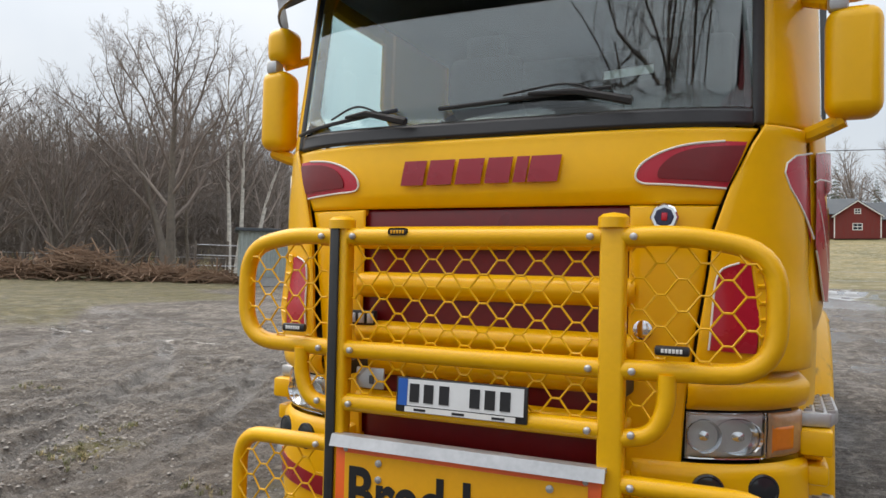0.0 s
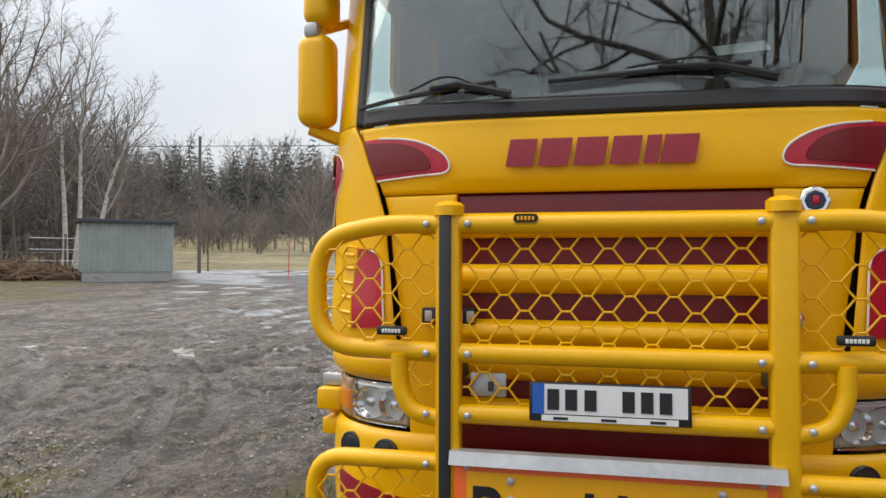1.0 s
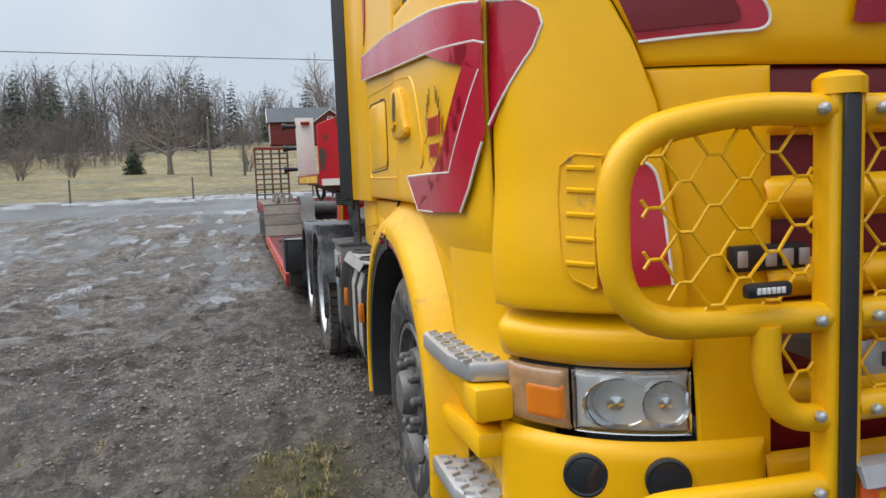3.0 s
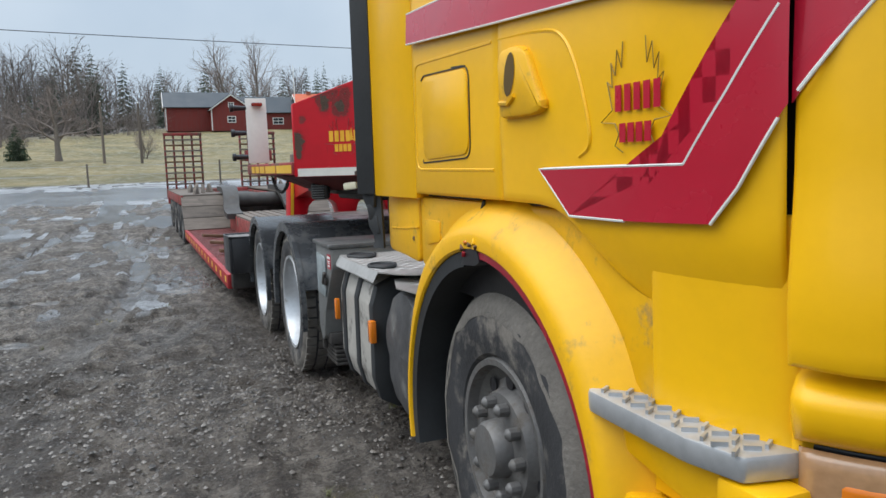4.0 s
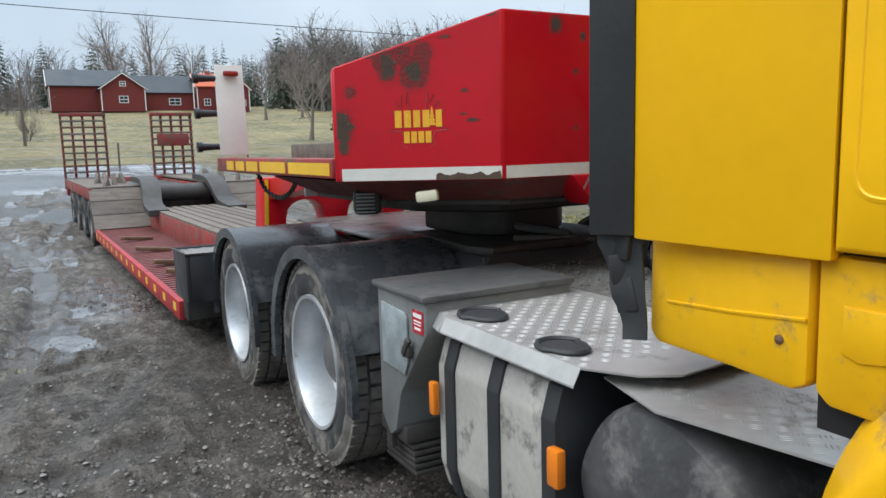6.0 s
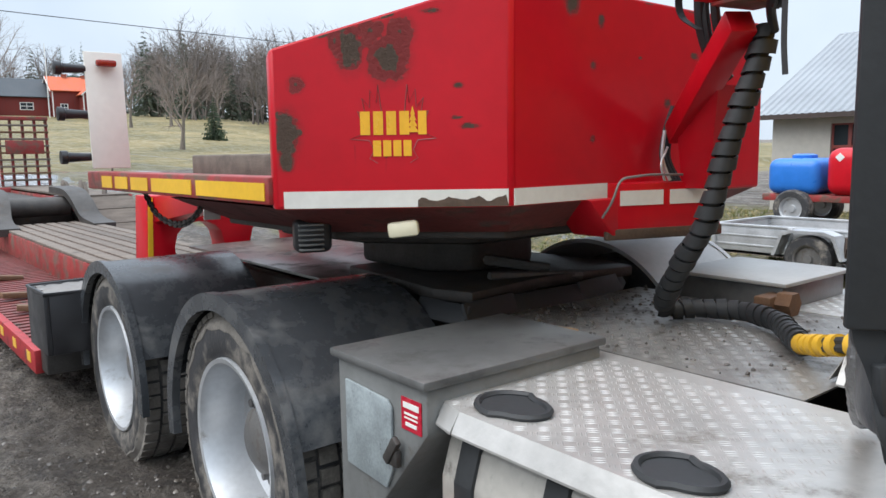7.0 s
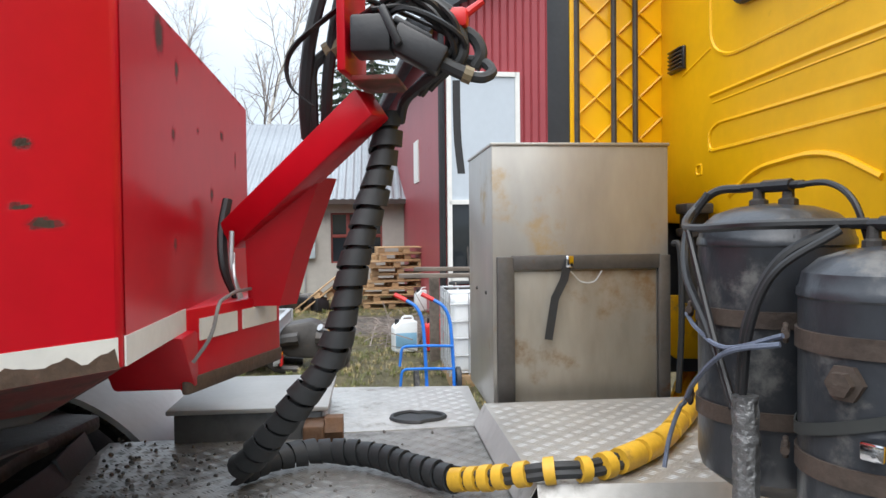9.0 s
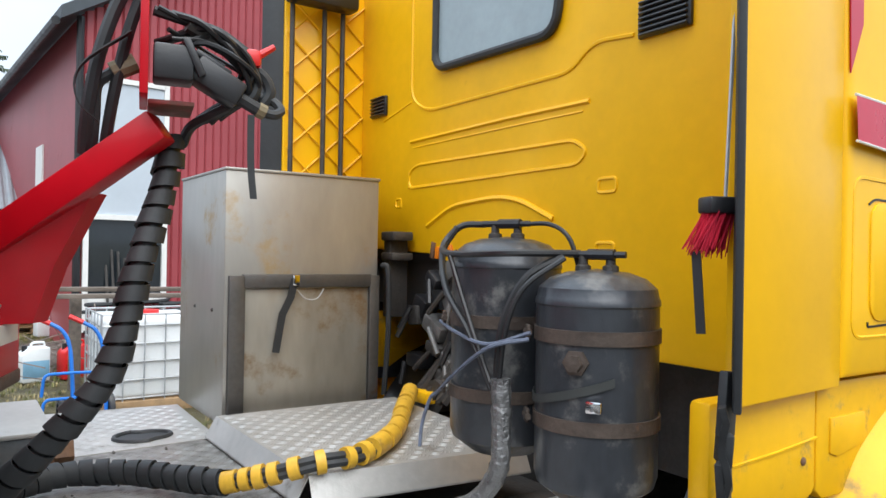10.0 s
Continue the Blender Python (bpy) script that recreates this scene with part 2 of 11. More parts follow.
SLATE = mat("grey_metal_roof", (0.25, 0.27, 0.29), 0.5, 0.0, 0.15, 0.5, dirt=(0.18, 0.19, 0.19), dirt_amt=0.3, dirt_scale=0.6)
ROOF_DARK = mat("dark_roof", (0.045, 0.055, 0.065), 0.6, 0, 0.2, 0.6)
ROOF_TILE = mat("orange_roof_tiles", (0.50, 0.11, 0.045), 0.7, 0, 0.2, 1.2)
PLASTER = mat("grey_plaster_wall", (0.42, 0.40, 0.36), 0.85, 0, 0.14, 0.7, 0.4, 14, dirt=(0.26, 0.245, 0.22), dirt_amt=0.35, dirt_scale=0.7)
SHED_TIN = mat("weathered_grey_green_tin", (0.30, 0.34, 0.32), 0.55, 0.2, 0.18, 1.0, 0.1, 10, dirt=(0.20, 0.19, 0.16), dirt_amt=0.35, dirt_scale=1.2)
BARK = mat("grey_brown_bark", (0.16, 0.135, 0.11), 0.85, 0, 0.3, 6, 0.3, 30)
BIRCH = mat("birch_bark", (0.55, 0.52, 0.47), 0.7, 0, 0.35, 5, 0.2, 30, dirt=(0.06, 0.05, 0.045), dirt_amt=0.35, dirt_scale=5, stretch=(1, 1, 2))
TWIG = mat("brown_twigs", (0.22, 0.18, 0.155), 0.85, 0, 0.25, 2)
# far twigs are greyed towards haze in their base colour
TWIG_FAR = mat("haze_greyed_twigs", (0.165, 0.140, 0.125), 0.9, 0, 0.3, 0.2)
# paler than the near needles: distance haze put into the base colour
NEEDLE_FAR = mat("haze_paled_needles", (0.085, 0.105, 0.075), 0.8, 0, 0.3, 1.0)
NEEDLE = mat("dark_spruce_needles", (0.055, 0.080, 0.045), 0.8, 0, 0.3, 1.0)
STRAW = mat("dry_grass_blades", (0.36, 0.29, 0.14), 0.8, 0, 0.3, 2)
PEBBLE = mat("wet_gravel_stones", (0.15, 0.14, 0.13), 0.5, 0, 0.4, 3, random_tint=0.3)
BLUE_PLASTIC = mat("blue_plastic", (0.02, 0.16, 0.55), 0.35, 0, 0.1)
RED_PLASTIC = mat("red_plastic", (0.60, 0.02, 0.02), 0.35, 0, 0.1)
WHITE_PLASTIC = mat("white_polyethylene", (0.72, 0.74, 0.74), 0.4, 0, 0.06)
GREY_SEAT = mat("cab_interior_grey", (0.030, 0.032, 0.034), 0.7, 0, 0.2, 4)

# ---- mesh helpers ----
def thing(name, place=(0, 0, 0), label="", category="", group="", turn=0.0):
    e = new(name)
    e.matrix_world = pose(*place, 0, 0, turn)
    return tagged(e, label, category, group)


def mesh_of(name, bm, smooth=True, angle=35):
    me = bpy.data.meshes.new(name)
    bmesh.ops.recalc_face_normals(bm, faces=bm.faces[:])
    if smooth:
        lim = radians(angle)
        for f in bm.faces:
            f.smooth = True
        for e in bm.edges:
            if len(e.link_faces) == 2 and e.calc_face_angle(0) > lim:
                e.smooth = False
    bm.to_mesh(me)
    bm.free()
    return me


def part(name, bm, material, parent=None, label="", smooth=True, mats=()):
    me = mesh_of(name, bm, smooth)
    me.materials.append(material)
    for x in mats:
        me.materials.append(x)
    ob = new(name, me)
    if parent is not None:
        ob.parent = parent
        ob.matrix_parent_inverse = Matrix.Identity(4)
    if label:
        ob["label"] = label
    return ob


def ribbon(bm, P, side, thick):
    """A flat strap along points, side being half its width as a vector."""
    return slab(bm, [[p - Vector(side) for p in P], [p + Vector(side) for p in P]], thick)


def solo(name, bm, material, label, category, group="", kind="", smooth=True, mats=()):
    return tagged(part(name, bm, material, None, "", smooth, mats), label, category, group, kind)


def box(bm, c, s, bevel=0.0, m=None, seg=2):
    r = bmesh.ops.create_cube(bm, size=1.0)
    vs = r["verts"]
    t = Matrix.Translation(c) @ (m if m is not None else Matrix.Identity(4)) @ Matrix.Diagonal((*s, 1))
    bmesh.ops.transform(bm, matrix=t, verts=vs)
    if bevel:
        es = list({e for v in vs for e in v.link_edges})
        bmesh.ops.bevel(bm, geom=es, offset=bevel, segments=seg, affect="EDGES", profile=0.5)
    return bm


def span(bm, x0, x1, y0, y1, z0, z1, bevel=0.0, seg=2):
    return box(bm, ((x0 + x1) / 2, (y0 + y1) / 2, (z0 + z1) / 2), (abs(x1 - x0), abs(y1 - y0), abs(z1 - z0)), bevel, None, seg)


def tube(bm, pts, r, seg=8, closed=False, caps=True):
    """A round bar along points; r is one radius or one per point."""
    pts = [Vector(p) for p in pts]
    n = len(pts)
    rr = r if isinstance(r, (list, tuple)) else [r] * n
    rings = []
    up = None
    for i, p in enumerate(pts):
        a = pts[(i - 1) % n] if (closed or i) else p
        b = pts[(i + 1) % n] if (closed or i < n - 1) else p
        d = (b - a)
        d = d.normalized() if d.length > 1e-9 else Vector((0, 0, 1))
        if up is None:
            up = d.orthogonal().normalized()
        else:
            up = up - d * up.dot(d)
            up = up.normalized() if up.length > 1e-6 else d.orthogonal().normalized()
        side = d.cross(up)
        rings.append([bm.verts.new(p + (up * math.cos(2 * math.pi * k / seg) + side * math.sin(2 * math.pi * k / seg)) * rr[i]) for k in range(seg)])
    for i in range(n if closed else n - 1):
        q0, q1 = rings[i], rings[(i + 1) % n]
        for k in range(seg):
            bm.faces.new((q0[k], q0[(k + 1) % seg], q1[(k + 1) % seg], q1[k]))
    if caps and not closed:
        bm.faces.new(rings[0][::-1])
        bm.faces.new(rings[-1])
    return bm


def smooth_path(pts, steps=6):
    """Catmull-Rom through points."""
    p = [Vector(q) for q in pts]
    p = [p[0] * 2 - p[1]] + p + [p[-1] * 2 - p[-2]]
    out = []
    for i in range(1, len(p) - 2):
        for k in range(steps):
            t = k / steps
            out.append(0.5 * ((2 * p[i]) + (p[i + 1] - p[i - 1]) * t + (2 * p[i - 1] - 5 * p[i] + 4 * p[i + 1] - p[i + 2]) * t * t
                              + (3 * p[i] - 3 * p[i + 1] + p[i + 2] - p[i - 1]) * t ** 3))
    out.append(p[-2])
    return out


def round_corners(pts, r, steps=5):
    """A polyline with its inner corners rounded."""
    p = [Vector(q) for q in pts]
    out = [p[0]]
    for i in range(1, len(p) - 1):
        a, b = (p[i - 1] - p[i]), (p[i + 1] - p[i])
        k = min(r, a.length * 0.49, b.length * 0.49)
        s, e = p[i] + a.normalized() * k, p[i] + b.normalized() * k
        for j in range(steps + 1):
            t = j / steps
            out.append(s * (1 - t) ** 2 + p[i] * 2 * t * (1 - t) + e * t * t)
    out.append(p[-1])
    return out


def prism(bm, poly, axis, a, b, bevel=0.0):
    """A flat outline pushed out along an axis from a to b. poly is in the two other axes, in x, y, z order."""
    def put(u, v, w):
        return {"x": (w, u, v), "y": (u, w, v), "z": (u, v, w)}[axis]
    lo = [bm.verts.new(put(u, v, a)) for u, v in poly]
    hi = [bm.verts.new(put(u, v, b)) for u, v in poly]
    n = len(poly)
    fs = [bm.faces.new(lo[::-1]), bm.faces.new(hi)]
    for i in range(n):
        fs.append(bm.faces.new((lo[i], lo[(i + 1) % n], hi[(i + 1) % n], hi[i])))
    if bevel:
        bmesh.ops.recalc_face_normals(bm, faces=fs)
        es = list({e for f in fs for e in f.edges})
        bmesh.ops.bevel(bm, geom=es, offset=bevel, segments=2, affect="EDGES", profile=0.5)
    return bm


def lathe(bm, profile, c=(0, 0, 0), axis="x", seg=32, cap=True):
    """Turn a profile of (along, radius) about an axis through c."""
    rings = []
    for w, r in profile:
        ring = []
        for k in range(seg):
            a = 2 * math.pi * k / seg
            u, v = r * math.cos(a), r * math.sin(a)
            q = {"x": (w, u, v), "y": (u, w, v), "z": (u, v, w)}[axis]
            ring.append(bm.verts.new(Vector(c) + Vector(q)))
        rings.append(ring)
    for i in range(len(rings) - 1):
        for k in range(seg):
            bm.faces.new((rings[i][k], rings[i][(k + 1) % seg], rings[i + 1][(k + 1) % seg], rings[i + 1][k]))
    for ring, prof in ((rings[0], profile[0]), (rings[-1], profile[-1])):
        if cap and prof[1] > 1e-5:
            bm.faces.new(ring)
    return bm


def slab(bm, grid, thick):
    """A closed sheet from rows of points; thick is a function or number of the inward push along the normal."""
    rows, cols = len(grid), len(grid[0])
    P = [[Vector(p) for p in row] for row in grid]
    N = [[None] * cols for _ in range(rows)]
    for i in range(rows):
        for j in range(cols):
            du = P[i][min(j + 1, cols - 1)] - P[i][max(j - 1, 0)]
            dv = P[min(i + 1, rows - 1)][j] - P[max(i - 1, 0)][j]
            N[i][j] = du.cross(dv).normalized()
    A = [[bm.verts.new(P[i][j]) for j in range(cols)] for i in range(rows)]
    B = [[bm.verts.new(P[i][j] - N[i][j] * thick) for j in range(cols)] for i in range(rows)]
    for i in range(rows - 1):
        for j in range(cols - 1):
            bm.faces.new((A[i][j], A[i][j + 1], A[i + 1][j + 1], A[i + 1][j]))
            bm.faces.new((B[i][j], B[i + 1][j], B[i + 1][j + 1], B[i][j + 1]))
    for j in range(cols - 1):
        bm.faces.new((A[0][j], B[0][j], B[0][j + 1], A[0][j + 1]))
        bm.faces.new((A[-1][j], A[-1][j + 1], B[-1][j + 1], B[-1][j]))
    for i in range(rows - 1):
        bm.faces.new((A[i][0], A[i + 1][0], B[i + 1][0], B[i][0]))
        bm.faces.new((A[i][-1], B[i][-1], B[i + 1][-1], A[i + 1][-1]))
    return bm


def lin(a, b, n):
    return [a + (b - a) * i / (n - 1) for i in range(n)]


def sstep(a, b, x):
    t = max(0.0, min(1.0, (x - a) / (b - a)))
    return t * t * (3 - 2 * t)


def B():
    return bmesh.new()

# ---- ground: one sheet from the muddy yard to the hills ----
def rise(x, y):
    """Height of the land: a flat yard, a field that climbs away from it, low hills beyond."""
    r = math.hypot(x, y - 4)
    h = np.interp(r, (0, 13, 34, 46, 80, 150, 260, 700), (0, 0, 0.85, 1.0, 3.0, 9.4, 17, 34))
    side = 1 - sstep(-0.15, 0.45, (x - 2) / (r + 6)) if y < 40 else 1 - 0.75 * sstep(0.25, 0.8, x / (r + 1))
    back = sstep(-26, 0, y)
    return float(h * side * (0.15 + 0.85 * back))


# wheel tracks as arcs: centre, radius, half width, depth
LANES = [(cx, cy, R + k * g, w, d) for cx, cy, R, g, n, w, d in ((-16.0, -2.0, 11.6, 1.95, 2, 0.17, 0.045), (-17.0, -3.5, 14.6, 2.0, 1, 0.15, 0.035), (10.0, 1.0, 13.3, 1.9, 2, 0.16, 0.040),
         (-40.0, 12.0, 35.6, 1.9, 2, 0.18, 0.05), (-44.0, 6.0, 38.2, 0.55, 2, 0.14, 0.03), (80.0, 5.0, 83.2, 1.95, 2, 0.17, 0.04), (60.0, 15.0, 68.0, 2.0, 2, 0.20, 0.05), (-9.0, 24.0, 14.2, 1.9, 2, 0.18, 0.045),
         (-30.0, -14.0, 28.0, 1.9, 2, 0.16, 0.035), (-12.0, 30.0, 24.6, 1.9, 2, 0.18, 0.04))
         for k in range(n)]


def lanes(x, y):
    """Depth of the wheel tracks at a place, and how fresh the track is there."""
    sink, mark = 0.0, 0.0
    for k, (cx, cy, R, w, d) in enumerate(LANES):
        q = abs(math.hypot(x - cx, y - cy) - R)
        if q > 3 * w:
            continue
        ang = math.atan2(y - cy, x - cx) * R
        fresh = sstep(-0.25, 0.25, noise.noise((ang * 0.12, k * 5.3, 2.0)))
        q += 0.05 * noise.noise((ang * 0.5, k * 3.1, 6.0))
        t = sstep(w, w * 0.55, q)
        sink += 1.4 * fresh * d * (0.55 * math.exp(-((q - w * 1.35) / (w * 0.4)) ** 2) - t)
        # lugs of the tread pressed across the track
        sink += fresh * t * 0.012 * math.sin(ang * 34 + 9 * abs(q) / w)
        mark = max(mark, fresh * t)
    return sink, mark


def clod_field(n=1024, cell=0.02):
    """A repeating field of mud clods: band-limited noise, sharpened so that lumps stand over flat hollows."""
    rng = np.random.default_rng(12)
    k = np.fft.fftfreq(n, cell)
    kx, ky = np.meshgrid(k, k)
    kk = np.hypot(kx * 0.8, ky)
    out = np.zeros((n, n))
    for lo, hi, amp in ((1.2, 3.5, 0.8), (4.0, 9.0, 1.0), (9.0, 17.0, 0.75)):
        f = np.fft.fft2(rng.standard_normal((n, n))) * np.exp(-((np.log(kk + 1e-6) - np.log(math.sqrt(lo * hi))) / 0.45) ** 2)
        v = np.real(np.fft.ifft2(f))
        v /= v.std()
        out += amp * (np.abs(v) if lo > 3 else v)
    out -= out.mean()
    return out / out.std()


CLODS = clod_field()


def clod_height(x, y):
    """Bilinear reading of the clod field."""
    u, v = x / 0.02, y / 0.02
    i, j = math.floor(u), math.floor(v)
    a, b = u - i, v - j
    i0, i1, j0, j1 = i % 1024, (i + 1) % 1024, j % 1024, (j + 1) % 1024
    return float((CLODS[j0, i0] * (1 - a) + CLODS[j0, i1] * a) * (1 - b) + (CLODS[j1, i0] * (1 - a) + CLODS[j1, i1] * a) * b)


def ruts(x, y):
    a = noise.noise((x * 0.9, y * 0.22, 0.0)) * 0.045 + noise.noise((x * 0.45 + y * 0.3, y * 0.5, 3.0)) * 0.05
    b = noise.noise((x * 3.1, y * 1.1, 4.0)) * 0.026 + noise.noise((x * 7, y * 5, 9.0)) * 0.020
    wheel = 0.05 * (sstep(0.42, 0.2, abs(x + 1.12)) + sstep(0.42, 0.2, abs(x - 1.12))) * sstep(3.2, 4.2, y) * sstep(7.4, 6.4, y)
    calm = sstep(3.2, 1.6, abs(x)) * sstep(-1.5, 0.5, y) * sstep(22, 20, y)
    return (a * (1 - 0.6 * calm) + b) * (1 - 0.6 * min(1, wheel * 20)) - wheel


def masks(x, y):
    """Shares of grass, dry field and standing water at a place."""
    r = math.hypot(x, y - 4)
    n1 = noise.noise((x * 0.25, y * 0.25, 1.5))
    n2 = noise.noise((x * 0.8, y * 0.8, 7.5))
    grass = 0.0
    d_left = -x - 13 - 3 * n1 - 0.3 * max(0, y - 10)
    grass = max(grass, sstep(0, 5, d_left) * (1 - sstep(26, 33, y)))
    near = sstep(0.0, 0.45, n2 + 0.4 * n1) * 0.62 * sstep(2.5, 1.2, abs(x + 2.9)) * sstep(5.5, 1.5, y)
    grass = max(grass, near)
    right = sstep(3.6, 5.0, x + n2) * sstep(-6, 0, y) * (1 - sstep(8.4, 10.4, x + 1.5 * n1)) * 0.75
    far_strip = sstep(11.6, 13.2, x + n1) * (1 - sstep(17, 18, x)) * (1 - sstep(14, 18, y)) * 0.8
    grass = max(grass, right, far_strip)
    near_wood = float(np.interp(math.degrees(math.atan2(x, y)), (-60, -45, -35, -20, -4, 0), (60, 84, 94, 108, 130, 176)))
    field = sstep(40.5, 43.0, r + 1.2 * n1) * (1 if x < 25 or y > 30 else 0) * (1 - sstep(near_wood - 6, near_wood + 6, r))
    wet = 0.0
    if y > 6 and x < 10:
        wet = sstep(-0.04, 0.32, noise.noise((x * 0.75 + 3, y * 0.30, 3.0)) + 0.6 * noise.noise((x * 2.4, y * 1.0, 8.0)) - 0.08)
        wet *= sstep(7, 13, y) * (1 - field) * sstep(26, 15, -x - 0.18 * y)
        wet = max(wet, sstep(24, 27, r) * (1 - sstep(31, 33, r)) * (0.75 + 0.5 * n1) * (1 - grass))
    wet *= sstep(0.62, 0.46, -x / max(y, 1.0))
    return grass, field, max(0.0, min(1.0, wet))


def make_ground():
    def steps(a, b, d, grow, far):
        v = [a]
        s = d
        while v[-1] < b:
            v.append(v[-1] + d)
        up, dn = [v[-1]], [v[0]]
        s = d
        while up[-1] < far:
            s *= grow
            up.append(up[-1] + s)
        s = d
        while dn[-1] > -far:
            s *= grow
            dn.append(dn[-1] - s)
        return dn[:0:-1] + v + up[1:]
    xs, ys = steps(-6.2, -1.1, 0.031, 1.056, 900), steps(-0.6, 8.6, 0.035, 1.048, 900)
    verts, cols = [], []
    for y in ys:
        for x in xs:
            g, f, w = masks(x, y)
            far = math.hypot(x, y)
            sink, mark = lanes(x, y) if far < 40 and not (-1.9 < x < 12 and -1 < y < 21) else (0.0, 0.0)
            mark *= (1 - g) * (1 - f)
            rr_ = math.hypot(x, y - 4)
            if y > 6.5 and x < -1.95 and rr_ < 27:
                # mark below zero: pale patches standing for sky mirrored in wet mud
                sky_patch = noise.noise((x * 1.5, y * 0.55, 21.0)) + 0.6 * noise.noise((x * 4.0, y * 1.7, 5.0)) + 0.25 * max(0.0, mark)
                mark -= 1.9 * sstep(0.34, 0.46, sky_patch) * sstep(6.5, 9.5, y) * sstep(0.9, 0.6, -x / y) * (1 - g)
            if y > 6 and x < 10:
                mark -= 1.4 * sstep(24, 27, rr_ + 3.0 * noise.noise((x * 0.2, y * 0.2, 5.0))) * (1 - sstep(39.5, 41.5, rr_)) * (1 - g) * sstep(0.75, 0.6, -x / y)
            if y > 5.0:
                w = max(w, 0.85 * mark * sstep(-0.05, 0.25, noise.noise((x * 0.6, y * 0.4, 12.0))) * sstep(5, 8, y))
            lump = 0.0115 * clod_height(x, y) * (1 - 0.8 * max(0.0, min(1.0, mark))) * sstep(32, 16, far)
            z = rise(x, y) + (ruts(x, y) + lump + sink * (1 - 0.8 * g)) * sstep(70, 25, far) * (1 - 0.8 * w) - 0.012 * w
            if f > 0.5 or math.hypot(x, y) > 40:
                z += noise.noise((x * 0.05, y * 0.05, 2.0)) * 0.5 * sstep(42, 70, math.hypot(x, y))
            verts.append((x, y, z))
            cols.append((g, f, w, mark))
    nx = len(xs)
    faces = [(j * nx + i, j * nx + i + 1, (j + 1) * nx + i + 1, (j + 1) * nx + i) for j in range(len(ys) - 1) for i in range(nx - 1)]
    me = bpy.data.meshes.new("ground")
    me.from_pydata(verts, [], faces)
    at = me.color_attributes.new("cover", "FLOAT_COLOR", "POINT")
    at.data.foreach_set("color", np.array(cols, dtype=np.float32).ravel())
    me.polygons.foreach_set("use_smooth", [True] * len(me.polygons))
    m = bpy.data.materials.new("mud_grass_and_field")
    m.use_nodes = True
    n, l = m.node_tree.nodes, m.node_tree.links
    bs = n["Principled BSDF"]
    tc = n.new("ShaderNodeTexCoord")

    def tex(scale, detail=8.0, rough=0.6, stretch=None):
        t = n.new("ShaderNodeTexNoise")
        t.inputs["Scale"].default_value, t.inputs["Detail"].default_value, t.inputs["Roughness"].default_value = scale, detail, rough
        if stretch:
            mp = n.new("ShaderNodeMapping")
            mp.inputs["Scale"].default_value = stretch
            l.new(tc.outputs["Object"], mp.inputs["Vector"])
            l.new(mp.outputs[0], t.inputs["Vector"])
        else:
            l.new(tc.outputs["Object"], t.inputs["Vector"])
        return t.outputs["Fac"]

    def ramp(v, *stops):
        r = n.new("ShaderNodeValToRGB")
        while len(r.color_ramp.elements) < len(stops):
            r.color_ramp.elements.new(0.5)
        for e, (p, c) in zip(r.color_ramp.elements, stops):
            e.position, e.color = p, (*c, 1)
        l.new(v, r.inputs["Fac"])
        return r.outputs["Color"]

    def mixc(f, a, b):
        x = n.new("ShaderNodeMix")
        x.data_type = "RGBA"
        l.new(f, x.inputs["Factor"])
        l.new(a, x.inputs["A"])
        l.new(b, x.inputs["B"])
        return x.outputs["Result"]

    def mul(a, b, op="MULTIPLY"):
        x = n.new("ShaderNodeMath")
        x.operation = op
        for i, v in enumerate((a, b)):
            if isinstance(v, (int, float)):
                x.inputs[i].default_value = v
            else:
                l.new(v, x.inputs[i])
        return x.outputs[0]

    def rng(v, a, b, c=0.0, d=1.0):
        x = n.new("ShaderNodeMapRange")
        x.interpolation_type = "SMOOTHSTEP"
        x.inputs["From Min"].default_value, x.inputs["From Max"].default_value = a, b
        x.inputs["To Min"].default_value, x.inputs["To Max"].default_value = c, d
        l.new(v, x.inputs["Value"])
        return x.outputs[0]

    ca = n.new("ShaderNodeVertexColor")
    ca.layer_name = "cover"
    sep = n.new("ShaderNodeSeparateColor")
    l.new(ca.outputs["Color"], sep.inputs[0])
    G, F, W, T = sep.outputs[0], sep.outputs[1], sep.outputs[2], ca.outputs["Alpha"]
    mud_n = tex(1.8, 12, 0.75, (1.0, 0.5, 1.0))
    broad = tex(0.75, 6, 0.65, (1.0, 0.3, 1.0))
    grit = tex(26, 6, 0.7)
    fine = tex(75, 5, 0.75)
    mud = mixc(rng(grit, 0.38, 0.62), ramp(mud_n, (0.36, (0.026, 0.020, 0.016)), (0.50, (0.070, 0.056, 0.045)), (0.64, (0.142, 0.117, 0.096))),
               ramp(mud_n, (0.38, (0.074, 0.060, 0.049)), (0.64, (0.198, 0.168, 0.139))))
    mud = mixc(rng(fine, 0.56, 0.68), mud, ramp(mud_n, (0.3, (0.15, 0.13, 0.11)), (0.7, (0.32, 0.29, 0.25))))
    mud = mixc(rng(fine, 0.44, 0.34), mud, ramp(mud_n, (0.3, (0.018, 0.014, 0.011)), (0.7, (0.05, 0.040, 0.032))))
    clod = tex(7.0, 9, 0.72, (1.0, 0.55, 1.0))
    mud = mixc(mul(rng(clod, 0.45, 0.36), 0.6), mud, ramp(mud_n, (0.3, (0.022, 0.017, 0.013)), (0.7, (0.055, 0.044, 0.035))))
    mud = mixc(mul(rng(clod, 0.48, 0.60), 0.8), mud, ramp(mud_n, (0.3, (0.19, 0.165, 0.135)), (0.7, (0.34, 0.30, 0.255))))
    vor = n.new("ShaderNodeTexVoronoi")
    vor.inputs["Scale"].default_value = 42
    warp = n.new("ShaderNodeMapping")
